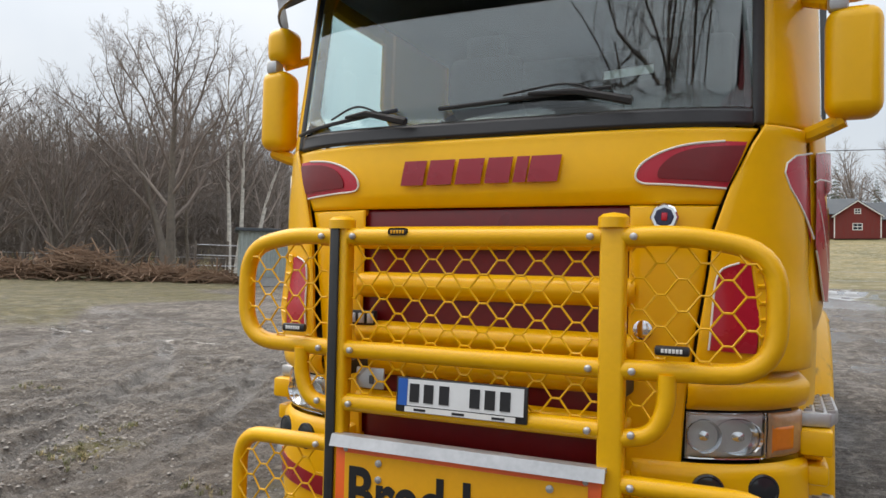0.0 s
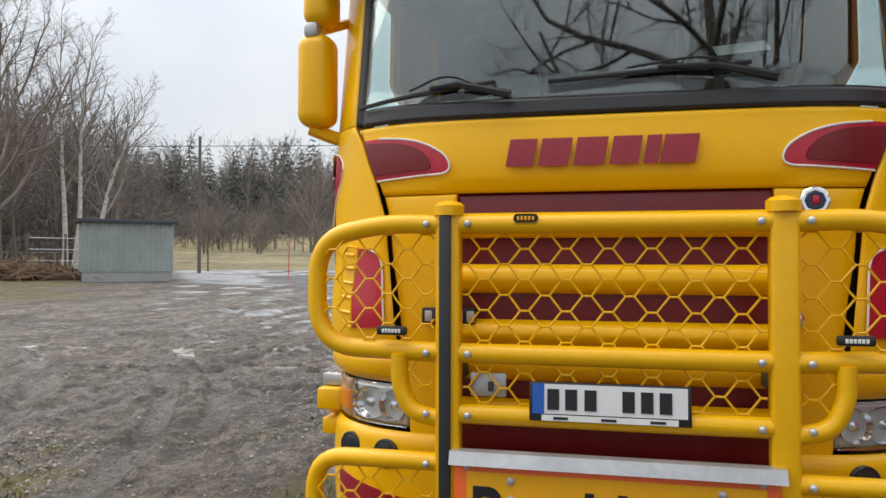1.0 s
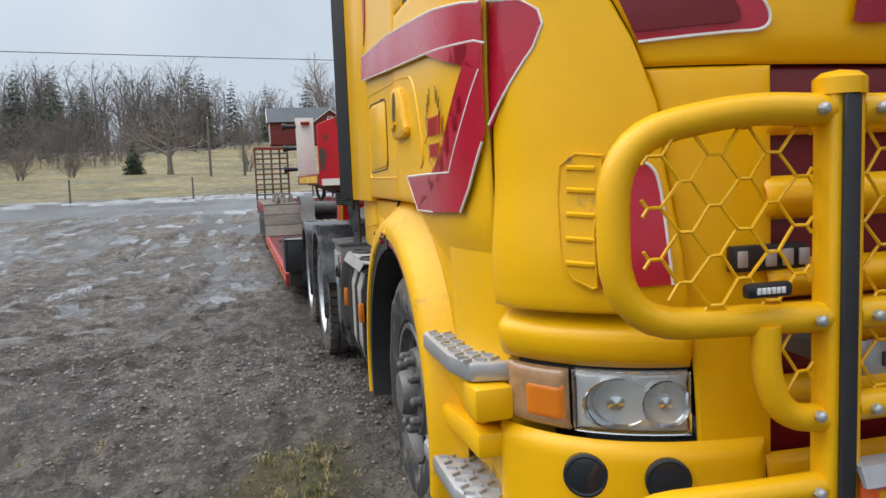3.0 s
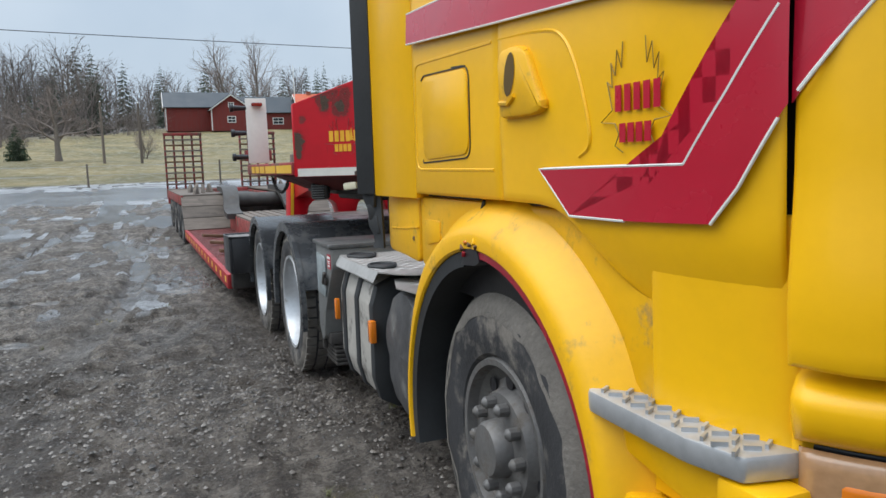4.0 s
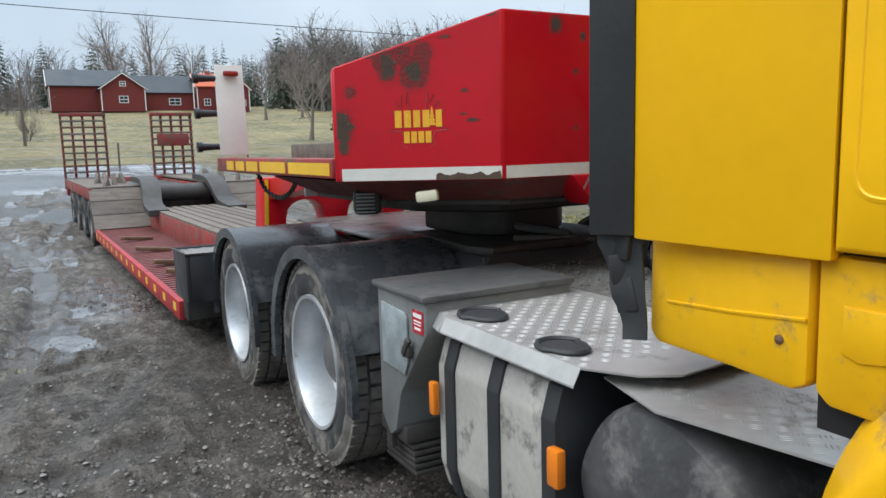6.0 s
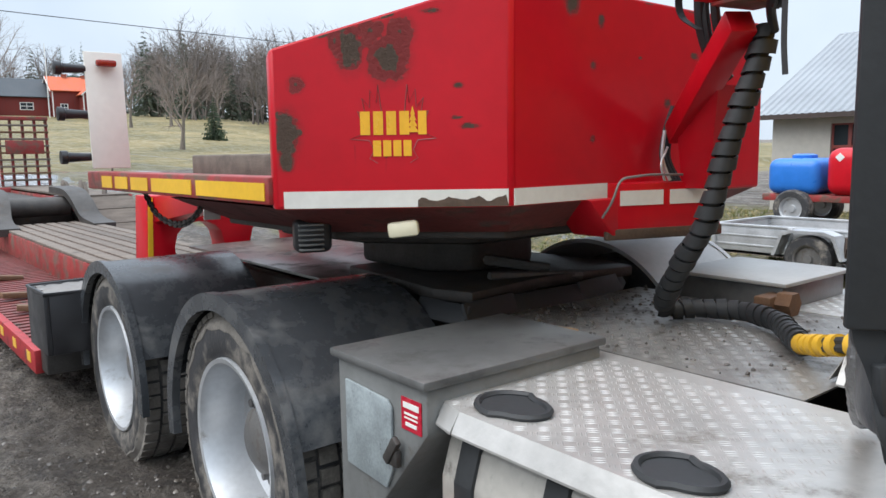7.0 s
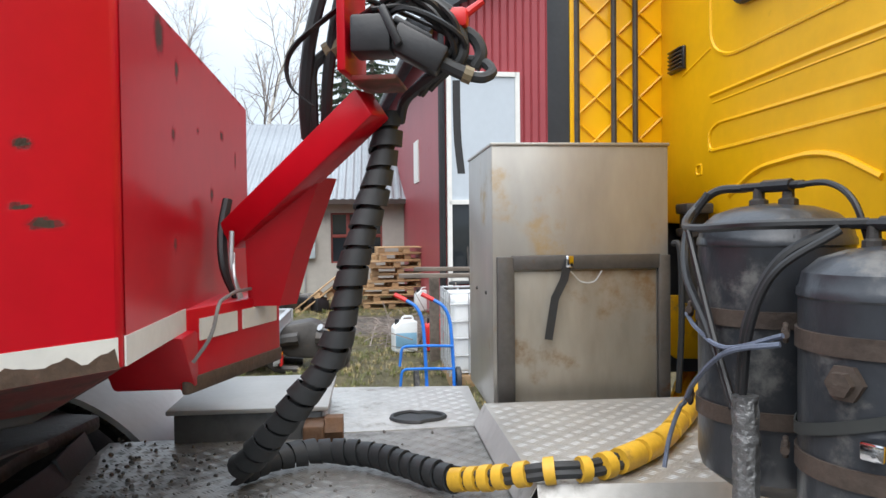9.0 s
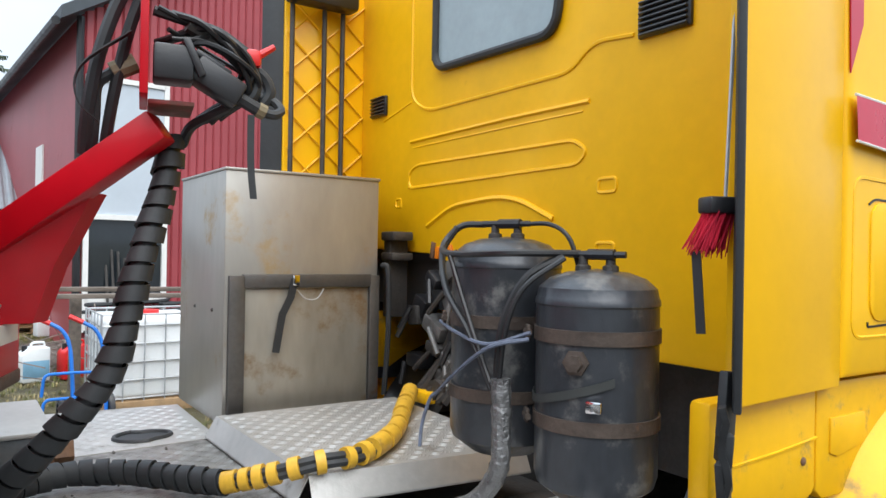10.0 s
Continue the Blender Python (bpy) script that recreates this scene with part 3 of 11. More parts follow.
    warp.inputs["Scale"].default_value = (1.0, 0.9, 1.0)
    l.new(tc.outputs["Object"], warp.inputs["Vector"])
    l.new(warp.outputs[0], vor.inputs["Vector"])
    cell = n.new("ShaderNodeSeparateColor")
    l.new(vor.outputs["Color"], cell.inputs[0])
    lump = mul(rng(vor.outputs["Distance"], 0.55, 0.10), rng(cell.outputs[0], 0.35, 0.75))
    mud = mixc(mul(lump, 0.8), mud, ramp(cell.outputs[1], (0.2, (0.045, 0.036, 0.029)), (0.6, (0.17, 0.145, 0.12)), (0.95, (0.36, 0.33, 0.29))))
    # pressed wet mud in the wheel tracks, broken by streaks along them
    track = mul(rng(T, 0.05, 0.7), rng(tex(3.4, 9, 0.75), 0.30, 0.48))
    # this pale grey also puts the tracks' wet sky sheen into the colour
    mud = mixc(mul(track, 0.8), mud, ramp(grit, (0.3, (0.135, 0.123, 0.111)), (0.7, (0.245, 0.228, 0.211))))
    ridge = tex(11.0, 8, 0.72, (0.35, 1.0, 1.0))
    lift = n.new("ShaderNodeVectorMath")
    lift.operation = "SCALE"
    lift.inputs["Scale"].default_value = 1.25
    l.new(mud, lift.inputs[0])
    mud = lift.outputs[0]
    mud = mixc(mul(rng(broad, 0.52, 0.40), 0.55), mud, ramp(grit, (0.3, (0.030, 0.023, 0.018)), (0.7, (0.085, 0.066, 0.052))))
    mud = mixc(mul(rng(broad, 0.54, 0.66), 0.45), mud, ramp(grit, (0.3, (0.110, 0.095, 0.080)), (0.7, (0.235, 0.208, 0.180))))
    mud = mixc(mul(rng(ridge, 0.46, 0.37), 0.6), mud, ramp(fine, (0.3, (0.020, 0.016, 0.013)), (0.7, (0.052, 0.043, 0.036))))
    grass_n = tex(3.0, 10, 0.7)
    grass = ramp(grass_n, (0.28, (0.065, 0.050, 0.030)), (0.5, (0.135, 0.118, 0.050)), (0.72, (0.27, 0.22, 0.115)))
    field_n = tex(0.16, 10, 0.7)
    field = ramp(field_n, (0.3, (0.085, 0.082, 0.034)), (0.5, (0.20, 0.165, 0.068)), (0.7, (0.34, 0.265, 0.125)))
    gmask = rng(mul(mul(tex(5.0, 8, 0.75), 0.9), mul(G, 1.25), "ADD"), 0.75, 1.1)
    c = mixc(gmask, mud, grass)
    # sky reflection painted pale on the gravel track along the field and patches
    road = rng(T, -0.25, -0.75)
    c = mixc(road, c, ramp(tex(0.9, 9, 0.7, (0.35, 2.2, 1.0)), (0.34, (0.13, 0.125, 0.12)), (0.48, (0.27, 0.275, 0.28)), (0.62, (0.55, 0.57, 0.60))))
    c = mixc(F, c, field)
    wmask = rng(mul(W, mul(tex(1.7, 8, 0.72, (1.0, 2.2, 1.0)), 0.9), "ADD"), 0.61, 0.76)
    dark = n.new("ShaderNodeVectorMath")
    dark.operation = "SCALE"
    dark.inputs["Scale"].default_value = 0.45
    l.new(c, dark.inputs[0])
    c2 = mixc(wmask, c, dark.outputs[0])
    l.new(c2, bs.inputs["Base Color"])
    damp = mul(rng(tex(1.6, 8, 0.7, (1, 0.4, 1)), 0.35, 0.62, 0.42, 0.85), mul(track, -0.22), "ADD")
    rough = n.new("ShaderNodeMix")
    l.new(wmask, rough.inputs["Factor"])
    l.new(damp, rough.inputs[2])
    rough.inputs[3].default_value = 0.16
    l.new(rough.outputs[0], bs.inputs["Roughness"])
    bp = n.new("ShaderNodeBump")
    bp.inputs["Distance"].default_value = 0.10
    l.new(rng(wmask, 0, 1, 1.0, 0.07), bp.inputs["Strength"])
    hsum = mul(mul(mul(tex(9, 12, 0.78), 1.1), mul(tex(45, 8, 0.75), 0.6), "ADD"), mul(mul(lump, 0.25), mul(ridge, 0.5), "ADD"), "ADD")
    l.new(hsum, bp.inputs["Height"])
    l.new(bp.outputs[0], bs.inputs["Normal"])
    me.materials.append(m)
    ob = new("ground", me)
    return tagged(ob, "wet muddy gravel yard running into grass and dry fields", "ground", kind="structure")


ground = make_ground()

# ---- truck cab ----
HALF = 1.25


def plan(x):
    """How far back the cab's front lies at a distance x from its middle line."""
    a = min(abs(x) / HALF, 1.0)
    return -0.045 + 0.75 * (1 - (1 - a ** 5) ** 0.4545)


OUT = [(-HALF, y) for y in lin(2.2, 0.72, 12)] + [(-HALF * math.sin(a), plan(HALF * math.sin(a))) for a in lin(math.pi / 2 * 0.995, 0.0, 60)]
OUT = OUT + [(-x, y) for x, y in OUT[-2::-1]]
ARC = [0.0]
for (xa, ya), (xb, yb) in zip(OUT, OUT[1:]):
    ARC.append(ARC[-1] + math.hypot(xb - xa, yb - ya))
OX, OY = [p[0] for p in OUT], [p[1] for p in OUT]
HALF_ARC = ARC[len(OUT) // 2]


def sx(x):
    """Arc place on the cab's outline at a front distance x from the middle."""
    return float(np.interp(x, OX[11:-11], ARC[11:-11]))


def sy(y, side=-1):
    """Arc place on the cab's side wall at depth y."""
    s = float(np.interp(-y, [-v for v in OY[:60]], ARC[:60]))
    return s if side < 0 else 2 * HALF_ARC - s


def lean(z):
    return 0.0 if z < 2.0 else (z - 2.0) * 0.17 + max(0, z - 2.9) * 0.25


def tuck(z):
    """The cab narrows a little towards its roof and its foot."""
    return 1.0 - 0.012 * max(0, z - 2.0) - 0.02 * max(0.0, 1.2 - z)


def skin(s, z, off=0.0):
    x, y = float(np.interp(s, ARC, OX)), float(np.interp(s, ARC, OY))
    e = 0.012
    dx = float(np.interp(s + e, ARC, OX) - np.interp(s - e, ARC, OX))
    dy = float(np.interp(s + e, ARC, OY) - np.interp(s - e, ARC, OY))
    L = math.hypot(dx, dy) or 1
    nx, ny = dy / L, -dx / L
    front = 1 - sstep(0.3, 1.3, y)
    return Vector(((x + nx * off) * tuck(z), y + ny * off + lean(z) * front, z))


def panel(name, s0, s1, z0, z1, material, parent, off=0.0, thick=0.03, round_edge=0.012, label="", nz=10, bulge=0.0, shape=None):
    """A piece of the cab's skin with softened edges."""
    ns = max(6, int(abs(s1 - s0) / 0.04))
    zz, ss = lin(z0, z1, nz), lin(s0, s1, ns)
    k = round_edge
    ss = [s0, s0 + k * 0.35, s0 + k] + [s for s in ss if s0 + k * 1.2 < s < s1 - k * 1.2] + [s1 - k, s1 - k * 0.35, s1]
    zz = [z0, z0 + k * 0.35, z0 + k] + [z for z in zz if z0 + k * 1.2 < z < z1 - k * 1.2] + [z1 - k, z1 - k * 0.35, z1]
    grid = []
    for i, z in enumerate(zz):
        row = []
        for j, s in enumerate(ss):
            d = min(min(i, len(zz) - 1 - i), min(j, len(ss) - 1 - j))
            drop = (0.010, 0.004, 0.0)[d] if d < 3 else 0.0
            u, v = (s - s0) / (s1 - s0), (z - z0) / (z1 - z0)
            o = off - drop * k / 0.012 + bulge * math.sin(math.pi * v)
            if shape:
                s2, z2, o2 = shape(s, z, u, v)
                row.append(skin(s2, z2, o + o2))
            else:
                row.append(skin(s, z, o))
        grid.append(row)
    return part(name, slab(B(), grid, thick), material, parent, label)


def decal(name, poly, material, parent, off=0.004, side=None, res=0.04, label=""):
    """A film on the cab's skin. poly in (x, z) on the front, or (y, z) on a side wall."""
    bm = B()
    vs = [bm.verts.new((u, 0, v)) for u, v in poly]
    bm.faces.new(vs)
    bmesh.ops.triangulate(bm, faces=bm.faces[:])
    u0, u1 = min(p[0] for p in poly), max(p[0] for p in poly)
    if side is None:
        for c in lin(u0, u1, max(3, int((u1 - u0) / res)))[1:-1]:
            bmesh.ops.bisect_plane(bm, geom=bm.verts[:] + bm.edges[:] + bm.faces[:], plane_co=(c, 0, 0), plane_no=(1, 0, 0))
        v0, v1 = min(p[1] for p in poly), max(p[1] for p in poly)
        for c in lin(v0, v1, max(3, int((v1 - v0) / 0.03)))[1:-1]:
            bmesh.ops.bisect_plane(bm, geom=bm.verts[:] + bm.edges[:] + bm.faces[:], plane_co=(0, 0, c), plane_no=(0, 0, 1))
    top = bm.faces[:]
    r = bmesh.ops.extrude_face_region(bm, geom=top)
    new_v = [g for g in r["geom"] if isinstance(g, bmesh.types.BMVert)]
    ids = set(new_v)
    for v in bm.verts:
        s = sx(v.co.x) if side is None else sy(v.co.x, side)
        o = off(v.co.z) if callable(off) else off
        v.co = skin(s, v.co.z, o if v in ids else o - 0.004)
    return part(name, bm, material, parent, label)


truck = thing("truck", (0, 0, 0), "yellow tractor truck with dark red stripes and mesh bull bar", "truck")


def x_in(z):
    """Where the front panels meet the corner deflectors."""
    return float(np.interp(z, (0.70, 0.95, 1.26, 1.47, 1.60, 1.76, 1.92, 2.0), (0.775, 0.785, 0.818, 0.852, 0.862, 0.913, 0.985, 1.03)))


def dfl(z):
    v = (z - 1.09) / 0.91
    return 0.012 + 0.016 * math.sin(math.pi * max(0, min(1, v))) + 0.030 * sstep(0.42, 0.10, v)


body = part("cab_shell", slab(B(), [[skin(s, z, -0.06) for s in lin(ARC[0], ARC[-1], 90)] for z in lin(1.0, 1.98, 8)], 0.02), BLACK_PLASTIC, truck)
GAP = 0.002
# upper front panel with its pressed lip, and the grille's frame
panel("front_panel", sx(-0.9), sx(0.9), 1.70, 1.985, YELLOW, truck, nz=14,
      shape=lambda q, z, u, v: (sx((2 * u - 1) * (x_in(z) - GAP)), z, 0.014 * math.sin(math.pi * min(1, v * 1.1)) - 0.012 * sstep(0.13, 0.06, v) * (abs(2 * u - 1) < 0.72)))
panel("grille_top_strip", sx(-0.60), sx(0.60), 1.525, 1.622, YELLOW, truck, off=0.004, bulge=0.008, round_edge=0.02)
for s in (-1, 1):
    def side_shape(q, z, u, v, s=s):
        a = u if s > 0 else 1 - u
        return sx(s * (0.575 + a * (x_in(z) - GAP - 0.575))), z, 0.006 * math.sin(math.pi * v)
    a, b = sorted((sx(s * 0.575), sx(s * 0.86)))
    panel("grille_side", a, b, 0.70, 1.697, YELLOW, truck, off=-0.004, shape=side_shape, nz=20)
panel("grille_backing", sx(-0.60), sx(0.60), 0.62, 1.70, MAROON, truck, off=-0.035)
for z0, z1, o in ((1.315, 1.425, 0.03), (1.115, 1.215, 0.035), (0.985, 1.105, 0.03), (0.815, 0.915, 0.03)):
    panel("grille_slat", sx(-0.60), sx(0.60), z0, z1, YELLOW, truck, off=0.0, bulge=o, round_edge=0.02)
panel("lower_grille_bar", sx(-0.60), sx(0.60), 0.60, 0.715, YELLOW, truck, off=0.0, bulge=0.02)
# corner deflectors, brows over the headlamps, bumper
for s in (-1, 1):
    def defl_shape(q, z, u, v, s=s):
        a, b = sx(s * (x_in(z) + GAP)), sy(0.312, s)
        k = u if s > 0 else 1 - u
        return a + (b - a) * k, z, dfl(z) - 0.02 * sstep(0.80, 1.0, k)
    a, b = sorted((sx(s * 0.86), sy(0.312, s)))
    panel("corner_deflector", a, b, 1.10, 2.0, YELLOW, truck, off=0.0, round_edge=0.010, nz=24, shape=defl_shape)
    lo, hi = sorted((sx(s * 0.79), sy(0.31, s)))
    panel("brow_panel", lo, hi, 0.952, 1.095, YELLOW, truck, off=0.012, bulge=0.022, round_edge=0.03, nz=14,
          shape=lambda q, z, u, v: (q, z, -0.03 * sstep(0.6, 1.0, v)))
    lo, hi = sorted((sx(s * 0.60), sy(0.33, s)))
    panel("bumper_corner", lo, hi, 0.30, 0.762, YELLOW, truck, off=0.022, bulge=0.012, round_edge=0.03)
for s in (-1, 1):
    lo, hi = sorted((sy(0.66, s), sy(0.30, s)))
    panel("corner_filler", lo, hi, 0.72, 1.37, YELLOW, truck, off=-0.02, round_edge=0.01)
panel("bumper_middle", sx(-0.60), sx(0.60), 0.30, 0.60, YELLOW, truck, off=0.02)

# ---- cab: doors, glass, roof, rear wall ----
# lower edge of the doors: level over the wheel, dropping ahead of it
DOOR_Y = (0.30, 0.55, 0.66, 0.72, 0.775, 0.82, 0.87, 0.92, 0.97, 1.04, 1.12, 1.35)
DOOR_Z = (1.100, 1.120, 1.140, 1.160, 1.185, 1.215, 1.255, 1.295, 1.328, 1.352, 1.362, 1.365)
for s in (-1, 1):
    lab = "door of the cab with a sunken grip"
    lo, hi = sorted((sy(1.345, s), sy(0.325, s)))
    def door_shape(q, z, u, v, s=s):
        y = 1.345 - u * 1.02 if s < 0 else 0.325 + u * 1.02
        zb = float(np.interp(y, DOOR_Y, DOOR_Z))
        z2 = zb + v * (2.10 - zb)
        return q, z2, 0.010 * math.sin(math.pi * max(0.0, min(1.0, (z2 - 1.365) / 0.735))) - 0.055 * sstep(1.345, 1.10, z2)
    panel("door", lo, hi, 1.365, 2.10, YELLOW, truck, off=0.004, label=lab, nz=26, shape=door_shape)
    lo, hi = sorted((sy(2.14, s), sy(1.355, s)))
    panel("side_panel", lo, hi, 1.365, 3.05, YELLOW, truck, off=0.004)
    lo, hi = sorted((sy(1.345, s), sy(1.22, s)))
    panel("door_frame", lo, hi, 2.105, 3.05, YELLOW, truck, off=0.0)
    lo, hi = sorted((sy(1.22, s), sy(0.46, s)))
    panel("door_top_frame", lo, hi, 2.86, 3.05, YELLOW, truck, off=0.0)
    gl = panel("side_window", lo, hi, 2.105, 2.855, GLASS, truck, off=-0.006, thick=0.008)
    gl.visible_shadow = False
    lo, hi = sorted((sy(0.46, s), sx(s * 1.035)))
    panel("a_pillar", lo, hi, 2.0, 3.05, YELLOW, truck, off=0.006)
    lo, hi = sorted((sx(s * 1.035), sx(s * 0.995)))
    panel("windscreen_seal", lo, hi, 2.0, 2.95, BLACK_RUBBER, truck, off=0.006)
    # lower skirt behind the wheel arch
    bm = B()
    prism(bm, [(2.20, 1.347), (2.618, 1.347), (2.622, 1.115), (2.595, 1.090), (2.40, 1.084), (2.235, 1.072), (2.200, 1.090)], "x", s * 1.225, s * 1.165, 0.016)
    sk_ = part("lower_skirt", bm, YELLOW_DIRTY, truck, "lower yellow skirt behind the wheel arch")
    bm = B()
    tube(bm, [(s * 1.2245, 2.56, 1.198), (s * 1.2250, 2.38, 1.207), (s * 1.2250, 2.205, 1.222)], 0.0045, 5)
    part("crease", bm, YELLOW_DIRTY, sk_)
    bm = B()
    lathe(bm, [(s * 1.222, 0.011), (s * 1.228, 0.010), (s * 1.231, 0.004), (s * 1.231, 0.0)], (0, 2.262, 1.172), "x", 10)
    part("fastener", bm, RUST, sk_, "small rusty fastener")
    bm = B()
    prism(bm, [(2.190, 1.352), (2.190, 1.085), (2.160, 1.060), (2.04, 1.055), (1.93, 1.12), (1.60, 1.255), (1.545, 1.352)], "x", s * 1.218, s * 1.160, 0.012)
    fp_ = part("filler_panel", bm, YELLOW_DIRTY, truck, "muddy yellow panel between skirt and wheel arch")
    bm = B()
    prism(bm, [(2.135, 1.262), (2.135, 1.172), (2.10, 1.160), (1.975, 1.180), (1.962, 1.195), (1.968, 1.262)], "x", s * 1.2235, s * 1.210, 0.004)
    part("access_plate", bm, YELLOW_DIRTY, fp_)
    # side deflector flap with its rubber edge
    bm = B()
    prism(bm, [(s * 1.25, 2.145), (s * 1.288, 2.61), (s * 1.255, 2.615), (s * 1.215, 2.15)], "z", 1.345, 3.3, 0.006)
    part("side_flap", bm, YELLOW, truck)
    bm = B()
    prism(bm, [(s * 1.292, 2.605), (s * 1.350, 2.692), (s * 1.338, 2.702), (s * 1.272, 2.614)], "z", 1.352, 3.3, 0.004)
    grid = []
    for k in range(9):
        f_ = 1.0 - 0.062 * k
        wv = 0.008 * math.sin(k * 1.7)
        grid.append([(s * (1.262 + 0.058 * f_ * j / 3 + wv * j / 3), 2.612 + 0.088 * f_ * j / 3 - 0.003 * k, 1.362 - 0.0325 * k) for j in range(4)])
    slab(bm, grid, 0.014)
    part("rubber_edge", bm, BLACK_RUBBER, truck, "black rubber edge strip")
ws = panel("windscreen", sx(-0.995), sx(0.995), 2.055, 2.93, GLASS, truck, off=0.0, thick=0.01, round_edge=0.004)
ws.visible_shadow = False
panel("cowl_strip", sx(-1.0), sx(1.0), 1.99, 2.06, BLACK_PLASTIC, truck, off=0.004, thick=0.05)
panel("roof_front", sx(-1.03), sx(1.03), 2.94, 3.55, YELLOW, truck, off=0.0, thick=0.04)
for s in (-1, 1):
    lo, hi = sorted((sx(s * 1.03), sy(2.14, s)))
    panel("roof_side", lo, hi, 3.055, 3.55, YELLOW, truck, off=0.0, thick=0.04)
bm = B()
span(bm, -1.2, 1.2, 0.35, 2.2, 3.50, 3.60, 0.04)
part("roof", bm, YELLOW, truck)
# sun visor, a dark tinted blade above the glass
bm = B()
grid = [[skin(q, z, 0.02 + (z < 2.86) * 0.16 + (2.80 < z < 2.86) * 0.03) + Vector((0, -0.02, 0)) for q in lin(sx(-1.2), sx(1.2), 40)] for z in (2.70, 2.74, 2.85, 2.95)]
slab(bm, grid, 0.012)
part("sun_visor", bm, BLACK_PLASTIC, truck, "dark sun visor")
# rear wall with pressed ribs
bm = B()
prism(bm, [(-1.22, 1.34), (0.20, 1.34), (0.25, 1.50), (0.33, 1.585), (0.48, 1.65), (1.22, 1.68), (1.22, 3.55), (-1.22, 3.55)], "y", 2.16, 2.20, 0.01)
YELLOW_REAR = spec(mat("grimy_yellow_rear_wall", (0.86, 0.462, 0.002), 0.42, 0, 0.08, 2.5, 0.03, 40, dirt=(0.50, 0.24, 0.015), dirt_amt=0.27, dirt_scale=5), 0.3)
part("rear_wall", bm, YELLOW_REAR, truck)


def bead(bm, pts, r=0.017, close=True, k=0.05):
    """A rounded ridge lying on the rear wall."""
    p = [Vector((x, 2.1985, z)) for x, z in pts]
    if close:
        p = p + [p[0], p[1]]
        q = round_corners(p, k, 4)
        tube(bm, q, r, 6)
    else:
        tube(bm, round_corners(p, k, 4), r, 6)


for pts, r_, cl, k_ in (([(0.73, 1.955), (0.73, 2.03), (0.66, 2.058), (-0.36, 2.052), (-0.425, 2.01), (-0.38, 1.968)], 0.0085, True, 0.05),
                        ([(0.72, 2.17), (0.0, 2.178), (-0.43, 2.175)], 0.010, False, 0.05), ([(0.70, 2.14), (0.0, 2.145), (-0.40, 2.145)], 0.005, False, 0.05),
                        ([(0.57, 1.775), (0.37, 1.86), (0.06, 1.88), (-0.08, 1.86), (-0.26, 1.785)], 0.012, False, 0.08),
                        ([(-0.475, 1.865), (-0.475, 1.91), (-0.555, 1.91), (-0.555, 1.865)], 0.007, True, 0.015), ([(-0.47, 1.665), (-0.47, 1.70), (-0.55, 1.70), (-0.55, 1.665)], 0.007, True, 0.015),
                        ([(0.80, 1.87), (0.80, 1.91), (0.85, 1.91), (0.85, 1.87)], 0.006, True, 0.015),
                        ([(0.72, 3.0), (0.72, 2.36), (0.58, 2.292), (-0.34, 2.29), (-0.44, 2.37), (-0.62, 2.352)], 0.0085, False, 0.08), ([(0.72, 2.355), (0.98, 2.30)], 0.006, False, 0.05)):
    bm = B()
    bead(bm, pts, r_, cl, k_)
    part("pressed_rib", bm, YELLOW, truck)
bm = B()
tube(bm, round_corners([(0.50, 2.215, 2.90), (0.50, 2.215, 2.46), (-0.27, 2.215, 2.44), (-0.34, 2.215, 2.90), (0.50, 2.215, 2.90), (0.50, 2.215, 2.5)], 0.08, 5), 0.018, 8)
wf = part("rear_window", bm, BLACK_RUBBER, truck, "rear window in a rubber seal with a painted sky-grey pane")
bm = B()
prism(bm, [(0.50, 2.90), (0.50, 2.50), (0.45, 2.46), (-0.22, 2.44), (-0.28, 2.48), (-0.34, 2.90)], "y", 2.203, 2.210)
# opaque grey paints the sky reflected in the glass
part("pane", bm, mat("sky_grey_pane", (0.30, 0.36, 0.38), 0.18, 0, 0.12, 3), wf)


def louvre(c, w, h, n, parent):
    bm = B()
    span(bm, c[0] - w / 2, c[0] + w / 2, 2.2, 2.215, c[1] - h / 2, c[1] + h / 2, 0.006)
    f = part("vent_grille", bm, BLACK_PLASTIC, parent, "black slatted vent")
    bm = B()
    for i in range(n):
        z = c[1] - h / 2 + h * (i + 0.5) / n
        box(bm, (c[0], 2.218, z), (w * 0.9, 0.016, h / n * 0.45), 0.002, Matrix.Rotation(0.5, 4, "X"))
    part("slat", bm, BLACK_PLASTIC, f)


louvre((1.02, 2.375), 0.15, 0.10, 6, truck)
louvre((-0.745, 2.385), 0.20, 0.115, 7, truck)
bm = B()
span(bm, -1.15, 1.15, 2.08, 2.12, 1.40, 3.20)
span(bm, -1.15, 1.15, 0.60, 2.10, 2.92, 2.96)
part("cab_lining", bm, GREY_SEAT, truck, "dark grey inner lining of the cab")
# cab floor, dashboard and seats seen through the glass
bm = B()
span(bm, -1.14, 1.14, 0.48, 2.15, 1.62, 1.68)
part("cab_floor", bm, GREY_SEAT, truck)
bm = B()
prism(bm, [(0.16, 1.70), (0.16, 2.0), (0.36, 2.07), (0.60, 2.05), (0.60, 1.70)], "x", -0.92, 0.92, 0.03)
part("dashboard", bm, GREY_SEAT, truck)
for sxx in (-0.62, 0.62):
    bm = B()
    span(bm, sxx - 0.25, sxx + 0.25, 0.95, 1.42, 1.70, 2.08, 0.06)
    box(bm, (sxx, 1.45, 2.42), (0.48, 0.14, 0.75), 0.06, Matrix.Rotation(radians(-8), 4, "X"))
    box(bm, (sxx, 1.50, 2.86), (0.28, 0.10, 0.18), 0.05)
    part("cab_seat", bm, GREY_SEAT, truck)
